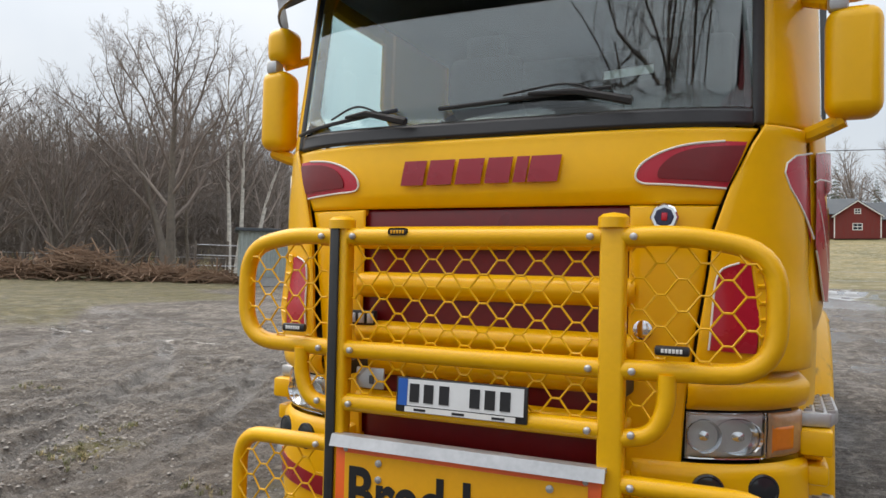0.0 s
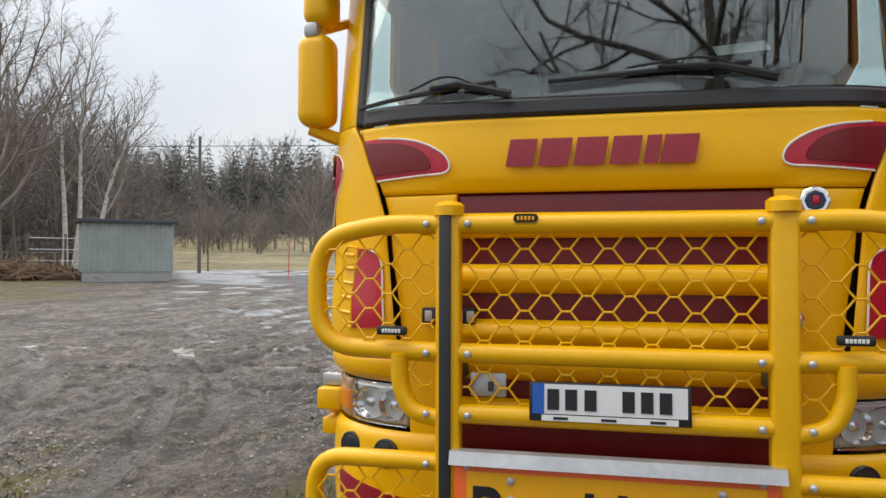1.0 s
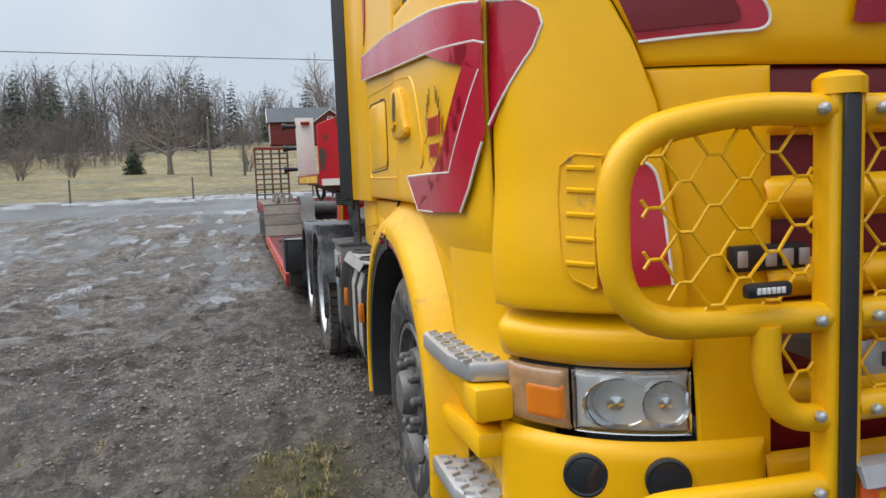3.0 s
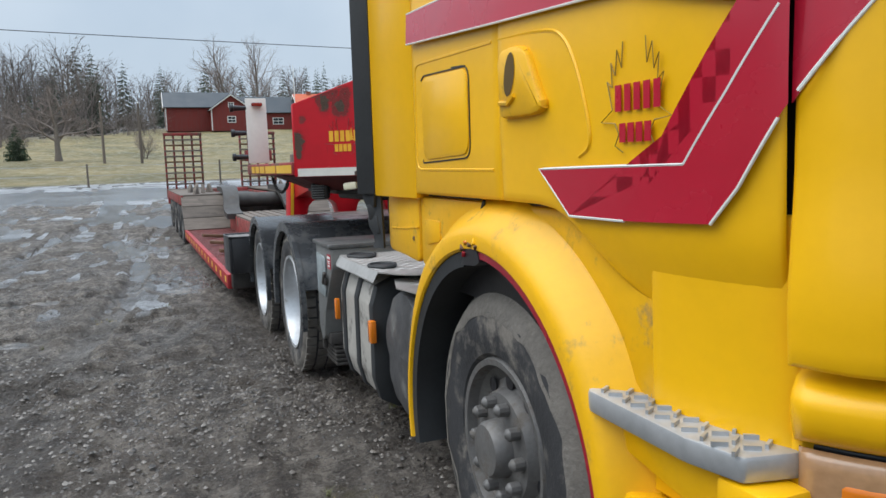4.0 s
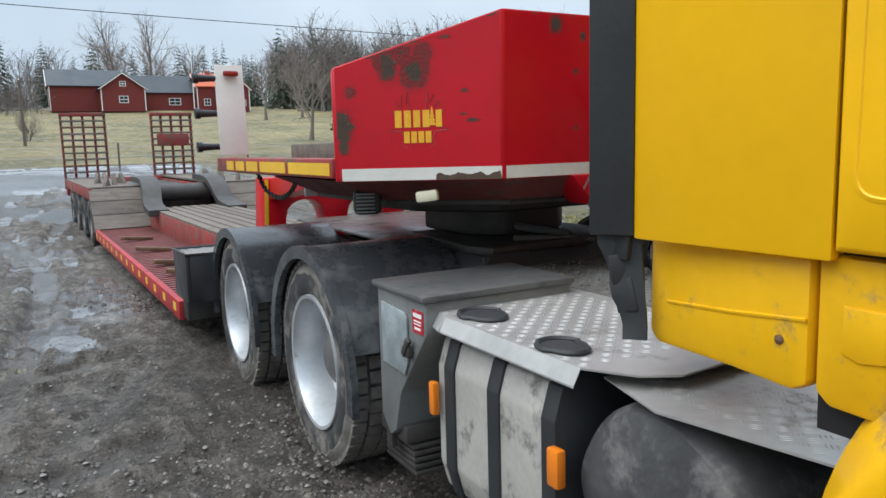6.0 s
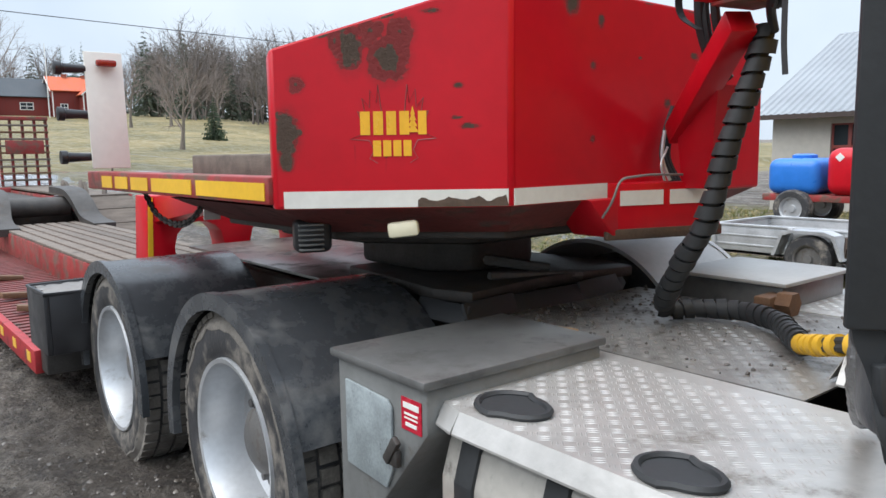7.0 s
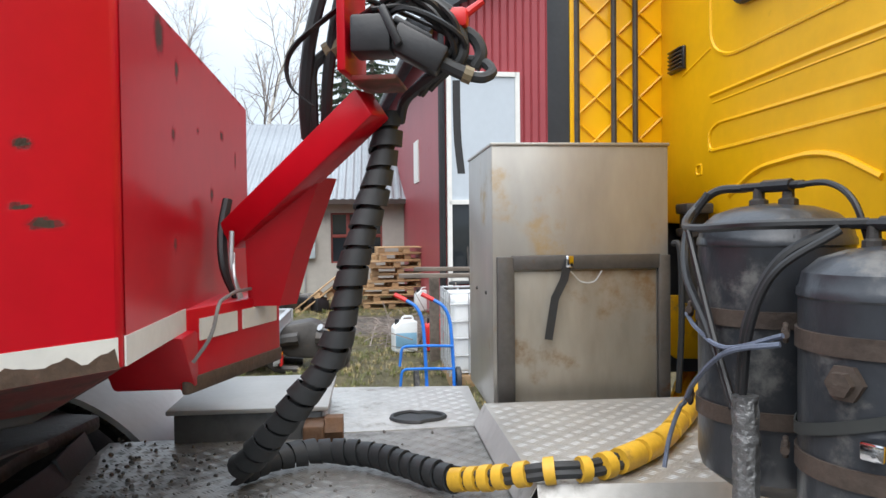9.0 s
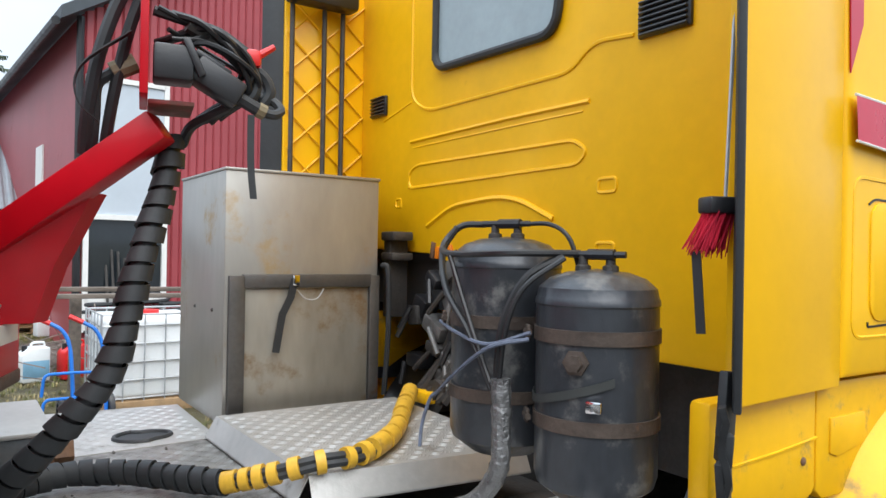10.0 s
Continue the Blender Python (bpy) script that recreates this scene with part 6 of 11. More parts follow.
for y in (3.05, 3.36, 3.66):
    bm = B()
    for a, b, in ((0.0, 0.012),):
        q = [(x + (x + 0.87) * 0.03, z + (z - 0.54) * 0.03) for x, z in prof]
        prism(bm, q, "y", y - 0.035, y + 0.035, 0.004)
    part("strap", bm, BLACK_RUBBER, tank)
bm = B()
lathe(bm, [(-1.185, 0.0), (-1.183, 0.10), (-1.175, 0.22), (-1.155, 0.295), (-1.12, 0.318), (-1.08, 0.322), (-0.50, 0.322), (-0.48, 0.30)], (0, 2.66, 0.565), "x", 48)
for v in bm.verts:
    if v.co.x < -1.12:
        v.co.x += 0.016 * noise.noise((v.co.y * 9, v.co.z * 9, 1.0))
dents = part("end_drum", bm, mat("muddy_black_drum", (0.060, 0.060, 0.062), 0.5, 0, 0.3, 5, 0.5, 14, dirt=(0.17, 0.165, 0.155), dirt_amt=0.5, dirt_scale=6), truck, "dusty dark drum with dents")
bm = B()
span(bm, -1.24, -1.205, 2.965, 3.02, 0.56, 0.68, 0.008)
part("side_marker", bm, AMBER, truck, "amber side marker lamp")
bm = B()
span(bm, -1.245, -1.215, 3.72, 3.76, 0.55, 0.68, 0.008)
part("side_marker", bm, AMBER, truck, "amber side marker lamp")
# tool box ahead of the rear wheels
bm = B()
prism(bm, [(4.20, 1.00), (3.75, 0.985), (3.75, 0.86), (4.00, 0.56), (4.06, 0.38), (4.12, 0.34), (4.20, 0.42)], "x", -1.25, -0.56, 0.012)
tb = part("tool_box", bm, GREY_PAINT, truck, "worn grey steel tool box")
bm = B()
span(bm, -1.27, -0.55, 3.735, 4.215, 0.985, 1.012, 0.008)
part("lid", bm, LID_GREY, tb)
bm = B()
prism(bm, [(4.14, 0.93), (3.92, 0.92), (3.90, 0.90), (3.90, 0.72), (3.93, 0.66), (4.14, 0.67)], "x", -1.262, -1.252, 0.004)
hd = part("hatch_door", bm, mat("flaking_blue_grey_paint", (0.30, 0.34, 0.35), 0.5, 0.2, 0.3, 12, 0.2, 50, dirt=(0.10, 0.10, 0.10), dirt_amt=0.4, dirt_scale=14), tb)
bm = B()
box(bm, (-1.275, 3.88, 0.79), (0.02, 0.03, 0.09), 0.006, Matrix.Rotation(0.6, 4, "X"))
box(bm, (-1.268, 3.88, 0.77), (0.02, 0.05, 0.05), 0.006)
part("latch", bm, DARK_STEEL, hd)
bm = B()
prism(bm, [(3.86, 0.945), (3.77, 0.945), (3.77, 0.855), (3.86, 0.855)], "x", -1.2535, -1.2510)
stk = part("sticker", bm, RED_BRIGHT, tb, "small red sticker with worn white lettering")
bm = B()
for z, h, w in ((0.925, 0.016, 0.07), (0.902, 0.006, 0.06), (0.890, 0.004, 0.06), (0.873, 0.010, 0.05)):
    span(bm, -1.2550, -1.2530, 3.815 - w / 2, 3.815 + w / 2, z - h / 2, z + h / 2)
part("print", bm, WHITE_LINE, stk)
for i in range(5):
    bm = B()
    span(bm, -1.19, -0.75, 4.0 + i * 0.004, 4.3, 0.18 + i * 0.028, 0.200 + i * 0.028, 0.004)
    part("spring_leaf", bm, DARK_STEEL, truck)
bm = B()
span(bm, -1.22, -0.70, 4.02, 4.28, 0.32, 0.40, 0.01)
span(bm, -1.245, -1.215, 4.12, 4.17, 0.28, 0.62, 0.008)
part("box_bracket", bm, DARK_STEEL, truck)
# far-side battery box
bm = B()
span(bm, 0.48, 1.02, 3.70, 4.20, 0.72, 1.045, 0.012)
part("battery_box", bm, LID_GREY, truck)
bm = B()
span(bm, 0.46, 1.04, 3.68, 4.22, 1.045, 1.062, 0.005)
part("battery_box_lid", bm, mat("pale_grey_lid", (0.38, 0.38, 0.365), 0.4, 0.1, 0.15, 4, 0.05, 40, dirt=(0.2, 0.19, 0.17), dirt_amt=0.3), truck)
# fenders over the twin axles
for s in (-1, 1):
    for (yc, zc) in REAR:
        m_ = FENDER if s < 0 else mat("grey_fender", (0.46, 0.46, 0.45), 0.45, 0, 0.15, 3)
        if s > 0 and yc < 5.5:
            yc, zc = yc - 0.12, zc + 0.06
        part("rear_fender", arch(yc, zc - 0.02, 0.605, 0.625, 18, 162, s * 1.33, s * 0.62, 32), m_, truck,
             "dusty black plastic fender with painted pale sheen" if s < 0 else "worn light grey plastic fender")
        part("fender_rim", arch(yc, zc - 0.02, 0.565, 0.632, -8, 188, s * 1.345, s * 1.31, 36), m_, truck)
    for (yc, zc) in REAR:
        bm = B()
        span(bm, s * 1.25, s * 0.75, yc + 0.60, yc + 0.615, 0.18, zc + 0.2, 0.003)
        part("mud_flap", bm, BLACK_RUBBER, truck)
# fifth wheel plate and the dark gear under the gooseneck
bm = B()
prism(bm, [(-0.50, 4.44), (-0.56, 4.62), (-0.48, 5.4), (0.48, 5.4), (0.56, 4.62), (0.50, 4.44), (0.1, 4.50), (-0.1, 4.50)], "z", 1.0, 1.05, 0.012)
span(bm, -0.46, -0.36, 4.5, 5.4, 0.88, 1.0, 0.01)
span(bm, 0.36, 0.46, 4.5, 5.4, 0.88, 1.0, 0.01)
part("fifth_wheel", bm, DARK_STEEL, truck, "greasy black fifth wheel coupling")
AP = [(-0.60, 4.66), (-0.585, 4.38), (-0.30, 4.42), (0.10, 4.41), (0.38, 4.44), (0.56, 4.56)]
for i, ((xa, ya), (xb, yb)) in enumerate(zip(AP, AP[1:])):
    bm = B()
    L_ = math.hypot(xb - xa, yb - ya)
    box(bm, ((xa + xb) / 2, (ya + yb) / 2, 0.975 + 0.008 * (i % 2)), (L_ + 0.02, 0.018, 0.085), 0.006, Matrix.Rotation(math.atan2(yb - ya, xb - xa), 4, "Z") @ Matrix.Rotation(radians(-32 + 9 * (i % 2)), 4, "X"))
    part("rubber_apron", bm, BLACK_RUBBER, truck)
for a, b, r_ in (((-0.25, 4.62, 1.06), (0.20, 4.50, 1.03), 0.022), ((0.1, 4.6, 1.06), (-0.3, 5.0, 1.14), 0.025)):
    bm = B()
    tube(bm, [a, b], r_, 8)
    part("release_rod", bm, RIM_GREY, truck)
bm = B()
span(bm, -0.62, 0.62, 5.45, 7.25, 0.98, 0.995, 0.002)
part("rear_deck_plate", bm, DECK_GRIMY, truck, "checker plate between the rear fenders")

# ---- low-loader trailer ----
KING_Y = 5.1
trailer = thing("low_loader_trailer", (0, KING_Y, 0), "red low-loader trailer with a worn steel gooseneck and raised loading ramps", "trailer", turn=1.25)


def ty(y):
    return y - KING_Y


# wedge-shaped hood at the front of the gooseneck
NOSE = [(-1.341, 4.453), (-0.770, 3.976), (0.770, 3.976), (1.341, 4.453), (1.325, 4.505), (-1.325, 4.505)]
HZ = [1.918, 2.128, 2.128, 1.918, 1.90, 1.90]
bm = B()
lo = [bm.verts.new((x, ty(y), 1.42)) for x, y in NOSE]
hi = [bm.verts.new((x, ty(y), z)) for (x, y), z in zip(NOSE, HZ)]
n6 = len(NOSE)
fs = [bm.faces.new(lo[::-1]), bm.faces.new((hi[0], hi[1], hi[2], hi[3])), bm.faces.new((hi[0], hi[3], hi[4], hi[5]))]
for i in range(n6):
    fs.append(bm.faces.new((lo[i], lo[(i + 1) % n6], hi[(i + 1) % n6], hi[i])))
bmesh.ops.bevel(bm, geom=bm.edges[:], offset=0.012, segments=2, affect="EDGES", profile=0.5)
hood = part("gooseneck_hood", bm, RED_STEEL, trailer, "glossy red steel hood with scraped rusty patches")


def on_face(a, b, out, u, z):
    """A point on the upright face between two plan corners, u metres from a."""
    A, Bq = Vector((*a, 0)), Vector((*b, 0))
    d = (Bq - A).normalized()
    nrm = Vector((d.y, -d.x, 0))
    p = A + d * u + nrm * out
    return Vector((p.x, ty(p.y), z))


FL = (NOSE[0], NOSE[1])
FF = (NOSE[1], NOSE[2])
FLEN = 0.744


def face_film(bm, face, poly, out=0.004):
    v = [bm.verts.new(on_face(*face, out, u, z)) for u, z in poly]
    w = [bm.verts.new(on_face(*face, out - 0.0035, u, z)) for u, z in poly]
    bm.faces.new(v)
    for k in range(len(v)):
        bm.faces.new((v[k], v[(k + 1) % len(v)], w[(k + 1) % len(v)], w[k]))


bm = B()
face_film(bm, FL, [(0.03, 1.425), (FLEN - 0.01, 1.425), (FLEN - 0.01, 1.478), (0.03, 1.478)])
part("reflex_tape", bm, REFLECT_WHITE, hood)
bm = B()
face_film(bm, FF, [(0.01, 1.425), (0.47, 1.425), (0.47, 1.478), (0.01, 1.478)])
part("reflex_tape", bm, REFLECT_WHITE, hood)
# lower nose under the hood
bm = B()
UP = [(-1.315, 4.47), (-0.765, 3.985), (0.765, 3.985), (1.315, 4.47), (1.30, 5.5), (-1.30, 5.5)]
DN = [(-1.04, 4.64), (-0.60, 4.16), (0.60, 4.16), (1.04, 4.64), (1.04, 5.5), (-1.04, 5.5)]
up_ = [bm.verts.new((x, ty(y), 1.424)) for x, y in UP]
dn_ = [bm.verts.new((x, ty(y), 1.315)) for x, y in DN]
bm.faces.new(up_)
bm.faces.new(dn_[::-1])
for k in range(6):
    bm.faces.new((dn_[k], dn_[(k + 1) % 6], up_[(k + 1) % 6], up_[k]))
part("hood_underside", bm, SLAT_RUST, trailer, "dark red underside of the hood", smooth=False)
bm = B()
prism(bm, [(-1.00, ty(4.66)), (-0.58, ty(4.20)), (0.58, ty(4.20)), (1.00, ty(4.66)), (1.00, ty(5.6)), (-1.00, ty(5.6))], "z", 1.285, 1.318, 0.01)
prism(bm, [(-0.75, ty(5.6)), (-0.70, ty(4.95)), (-0.40, ty(4.55)), (0.40, ty(4.55)), (0.70, ty(4.95)), (0.75, ty(5.6))], "z", 1.215, 1.29, 0.03)
prism(bm, [(-0.34, ty(5.5)), (-0.34, ty(4.95)), (-0.18, ty(4.80)), (0.18, ty(4.80)), (0.34, ty(4.95)), (0.34, ty(5.5))], "z", 1.05, 1.25, 0.03)
part("coupling_underside", bm, DARK_STEEL, trailer)
bm = B()
prism(bm, [(-0.42, 1.425), (0.42, 1.425), (0.30, 1.29), (-0.28, 1.28)], "y", ty(3.955), ty(4.15), 0.012)
part("nose_wedge", bm, RED_STEEL, trailer)
# bracket that carries the supply arm
bm = B()
BK0, BK1 = (-0.30, 3.970), (0.16, 3.800)
prism(bm, [(-0.30, ty(3.970)), (0.16, ty(3.800)), (0.16, ty(3.99)), (-0.30, ty(3.99))], "z", 1.28, 1.475, 0.007)
br = part("arm_bracket", bm, RED_STEEL, trailer)
bm = B()
prism(bm, [(-0.304, ty(3.966)), (0.164, ty(3.795)), (0.164, ty(3.985)), (-0.304, ty(3.985))], "z", 1.272, 1.312, 0.006)
part("scuffed_edge", bm, BARE_RUST, br, "black scuffed lower edge")
for u0, u1 in ((0.05, 0.23), (0.26, 0.46)):
    bm = B()
    face_film(bm, (BK0, BK1), [(u0, 1.395), (u1, 1.395), (u1, 1.448), (u0, 1.448)], 0.004)
    part("reflex_tape", bm, REFLECT_WHITE, br)
# gooseneck side rails with reflex tape, deck plank and lamp board
for s in (-1, 1):
    bm = B()
    span(bm, s * 1.35, s * 1.25, ty(4.475), ty(6.58), 1.435, 1.525, 0.008)
    r_ = part("side_rail", bm, RED_WORN, trailer)
    y = 4.50
    for L in (0.62, 0.5, 0.28, 0.24, 0.22):
        bm = B()
        span(bm, s * 1.353, s * 1.349, ty(y), ty(y + L - 0.05), 1.448, 1.505)
        part("reflex_tape", bm, REFLECT_YELLOW, r_)
        y += L
bm = B()
span(bm, -1.25, 1.25, ty(4.6), ty(6.5), 1.42, 1.50, 0.01)
part("gooseneck_deck", bm, RED_WORN, trailer)
bm = B()
span(bm, -1.12, 1.12, ty(4.9), ty(5.7), 1.50, 1.60, 0.01)
part("deck_timber", bm, WOOD_GREY, trailer)
bm = B()
m_ = Matrix.Rotation(radians(-3), 4, "X")
box(bm, (-1.255, ty(6.48), 1.84), (0.19, 0.012, 0.60), 0.004, m_)
lb = part("lamp_board", bm, WHITE_PAINT, trailer, "dirty white lamp board with three round lamps")
for z in (2.05, 1.82, 1.60):
    bm = B()
    lathe(bm, [(0.0, 0.020), (-0.05, 0.022), (-0.11, 0.026), (-0.115, 0.035), (-0.145, 0.035), (-0.15, 0.0)], (-1.345, ty(6.50), z), "x", 16)
    part("round_lamp", bm, BLACK_PLASTIC, lb)
bm = B()
box(bm, (-1.25, ty(6.46), 2.08), (0.10, 0.04, 0.035), 0.012)
part("red_lamp", bm, mat("dark_red_lens", (0.25, 0.02, 0.01), 0.2), lb)
# rear frame of the gooseneck: a crosswise plate with arched openings, and the beams that carry it
def arch_edge(xa, xb, z0, z1, n=8):
    """Points over an arched opening from xa to xb."""
    r = (xb - xa) / 2
    return [(xa, 0.60), (xa, z0)] + [((xa + xb) / 2 - r * math.cos(math.pi * k / n) * (1.0 - 0.12 * math.sin(math.pi * k / n)), z0 + (z1 - z0) * math.sin(math.pi * k / n) ** 0.7) for k in range(1, n)] + [(xb, z0), (xb, 0.60)]


bm = B()
prism(bm, [(-0.80, 1.34), (-0.84, 0.60)] + arch_edge(-0.63, -0.28, 0.99, 1.15) + arch_edge(-0.08, 0.27, 0.99, 1.15) + arch_edge(0.47, 0.66, 0.95, 1.12) + [(0.84, 0.60), (0.80, 1.34)], "y", ty(7.36), ty(7.60), 0.006)
g_ = part("gooseneck_leg", bm, RED_STEEL, trailer, "red arched gooseneck frame with a yellow reflex edge")
bm = B()
prism(bm, [(-0.795, 1.33), (-0.835, 0.62), (-0.800, 0.62), (-0.765, 1.33)], "y", ty(7.352), ty(7.358))
part("reflex_tape", bm, REFLECT_YELLOW, g_)
for x in (-0.66, 0.0, 0.66):
    bm = B()
    prism(bm, [(ty(5.60), 1.42), (ty(5.60), 1.34), (ty(6.40), 1.30), (ty(7.37), 1.16), (ty(7.37), 1.335), (ty(6.50), 1.43)], "x", x - 0.10, x + 0.10, 0.008)
    part("gooseneck_beam", bm, RED_STEEL, trailer)
# low deck: side beams, ribbed well floors, centre beam
D0, D1 = 7.70, 14.60
for s in (-1, 1):
    bm = B()
    span(bm, s * 1.48, s * 1.42, ty(D0), ty(D1), 0.185, 0.345, 0.008)
    e_ = part("deck_edge", bm, RED_FADED, trailer, "red side beam with yellow marker patches")
    y = D0 + 0.12
    while y < D1 - 0.2:
        bm = B()
        span(bm, s * 1.483, s * 1.479, ty(y), ty(y + 0.12), 0.24, 0.31)
        part("reflex_tape", bm, REFLECT_YELLOW, e_)
        y += 0.5
    y = D0 + 0.03
    while y < D1:
        bm = B()
        span(bm, s * 1.42, s * 0.62, ty(y), ty(y + 0.07), 0.28, 0.335, 0.0)
        part("deck_slat", bm, SLAT_RUST, trailer)
        y += 0.125
    bm = B()
    span(bm, s * 1.42, s * 0.62, ty(D0), ty(D1), 0.20, 0.26)
    part("deck_floor", bm, RED_WORN, trailer)
    for i, (y, a) in enumerate(((8.2, 14), (9.1, -12), (9.9, 10), (11.2, -8), (12.6, 12))):
        bm = B()
        box(bm, (s * 1.12, ty(y), 0.37), (0.42, 0.09, 0.05), 0.008, Matrix.Rotation(radians(a), 4, "Z") @ Matrix.Rotation(radians(6), 4, "Y"))
        part("outrigger_bar", bm, RUST, trailer)
bm = B()
span(bm, -0.62, 0.62, ty(6.7), ty(D1), 0.30, 0.62, 0.02)
part("centre_beam", bm, RED_WORN, trailer)
for x in lin(-0.55, 0.55, 8):
    bm = B()
    span(bm, x - 0.06, x + 0.06, ty(7.0), ty(D1), 0.62, 0.65, 0.004)
    part("beam_plank", bm, WOOD_GREY, trailer)
bm = B()
span(bm, -1.44, 1.44, ty(7.55), ty(7.72), 0.20, 0.42, 0.015)
part("front_cross_beam", bm, DARK_STEEL, trailer)
bm = B()
for x0, x1, y0, y1, z0, z1 in ((-1.49, -1.05, 7.18, 7.62, 0.42, 0.45), (-1.50, -1.47, 7.16, 7.64, 0.42, 0.79), (-1.07, -1.04, 7.16, 7.64, 0.42, 0.79), (-1.47, -1.07, 7.16, 7.19, 0.42, 0.79), (-1.47, -1.07, 7.61, 7.64, 0.42, 0.79)):
    span(bm, x0, x1, ty(y0), ty(y1), z0, z1, 0.004)
tube(bm, [(-1.495, ty(7.165), 0.79), (-1.045, ty(7.165), 0.79), (-1.045, ty(7.635), 0.79), (-1.495, ty(7.635), 0.79)], 0.014, 6, closed=True)
tray = part("side_tray", bm, BLACK_PLASTIC, trailer, "black tray full of gravel")
bm = B()
grid = [[(-1.47 + 0.40 * i / 10, ty(7.19 + 0.42 * j / 10), 0.735 + 0.02 * noise.noise((i * 1.3, j * 1.3, 2.0))) for j in range(11)] for i in range(11)]
slab(bm, grid, 0.05)
part("gravel_fill", bm, PEBBLE, tray, "grey gravel filling the tray")
# raised rear bogie: plank-faced slope, wheel covers, swan beams, ramps
R0, R1 = 14.6, 20.9
for s in (-1, 1):
    for k, (y0, z0, y1, z1) in enumerate(((R0, 0.35, R0 + 0.20, 0.56), (R0 + 0.21, 0.57, R0 + 0.40, 0.78), (R0 + 0.41, 0.79, R0 + 0.62, 0.98))):
        bm = B()
        v = [(s * 0.60, ty(y0), z0), (s * 1.48, ty(y0), z0), (s * 1.48, ty(y1), z1), (s * 0.60, ty(y1), z1)]
        q = [bm.verts.new(p) for p in v]
        w = [bm.verts.new((p[0], p[1] + 0.04, p[2] - 0.04)) for p in v]
        bm.faces.new(q)
        bm.faces.new(w[::-1])
        for i in range(4):
            bm.faces.new((q[i], q[(i + 1) % 4], w[(i + 1) % 4], w[i]))
        part("slope_plank", bm, WOOD_GREY, trailer)
    bm = B()
    prism(bm, [(ty(R0 + 0.05), 0.30), (ty(R0 + 0.6), 0.94), (ty(R1), 0.94), (ty(R1), 0.75), (ty(R0 + 0.7), 0.75), (ty(R0 + 0.3), 0.30)], "x", s * 0.62, s * 0.66, 0.004)
    part("bogie_wall", bm, RED_WORN, trailer)
    y = R0 + 0.66
    while y < R1 - 0.1:
        bm = B()
        span(bm, s * 0.64, s * 1.48, ty(y), ty(y + 0.20), 0.97, 1.01, 0.005)
        part("deck_plank", bm, WOOD_GREY, trailer)
        y += 0.215
    bm = B()
    span(bm, s * 1.48, s * 1.44, ty(R0 + 0.6), ty(R1), 0.80, 1.0, 0.008)
    part("cover_edge", bm, RED_WORN, trailer)
    for yw in (15.55, 16.95, 18.35, 19.75):
        e = new("bogie_wheel")
        e.parent = trailer
        for dx in (0.0, 0.36):
            bm = B()
            lathe(bm, [(-s * a, q) for a, q in tyre_profile(0.0, 0.26, 0.41, 0.24)], (s * (1.47 - dx), ty(yw), 0.41), "x", 28, False)
            part("tyre", bm, TYRE, e)
        bm = B()
        lathe(bm, [(0, 0.245), (-s * 0.06, 0.22), (-s * 0.08, 0.12), (-s * 0.02, 0.10), (0, 0.0)], (s * 1.455, ty(yw), 0.41), "x", 24, False)
        part("rim", bm, RIM_GREY, e)
    # swan-necked beam beside the middle gap
    pts = smooth_path([(s * 0.62, ty(R0 - 0.9), 0.62), (s * 0.60, ty(R0 - 0.25), 0.70), (s * 0.56, ty(R0 + 0.1), 0.95), (s * 0.54, ty(R0 + 0.5), 1.08), (s * 0.54, ty(R0 + 1.4), 1.10)], 5)
    bm = B()
    ring_ = []
    for i, p in enumerate(pts):
        d = (pts[min(i + 1, len(pts) - 1)] - pts[max(i - 1, 0)]).normalized()
        up_ = Vector((0, -d.z, d.y)) * 0.05
        ring_.append([bm.verts.new(p + Vector((dx_, 0, 0)) + up_ * k_) for dx_, k_ in ((-0.15, -1), (0.15, -1), (0.15, 1), (-0.15, 1))])
    for q0, q1 in zip(ring_, ring_[1:]):
        for i in range(4):
            bm.faces.new((q0[i], q0[(i + 1) % 4], q1[(i + 1) % 4], q1[i]))
    bm.faces.new(ring_[0])
    bm.faces.new(ring_[-1][::-1])
    part("swan_beam", bm, DARK_STEEL, trailer)
bm = B()
lathe(bm, [(-0.5, 0.13), (-0.48, 0.15), (0.48, 0.15), (0.5, 0.13)], (0, ty(R0 + 0.6), 0.86), "x", 18)
span(bm, -0.6, 0.6, ty(R0 + 0.9), ty(R1), 0.55, 0.9, 0.02)
part("cross_tube", bm, DARK_STEEL, trailer)
for s in (-1, 1):
    for i in range(5):
        bm = B()
        yy, xx = R0 + 1.0 + i * 0.5, s * (1.15 - 0.18 * (i % 3))
        prism(bm, [(-0.16, 0.0), (0.16, 0.0), (0.0, 0.20)], "x", -0.03, 0.03, 0.004)
        bmesh.ops.transform(bm, matrix=Matrix.Translation((xx, ty(yy), 1.01)) @ Matrix.Rotation(radians(20 * (i % 3 - 1)), 4, "Z"), verts=bm.verts[:])
        part("load_wedge", bm, WOOD_GREY, trailer)
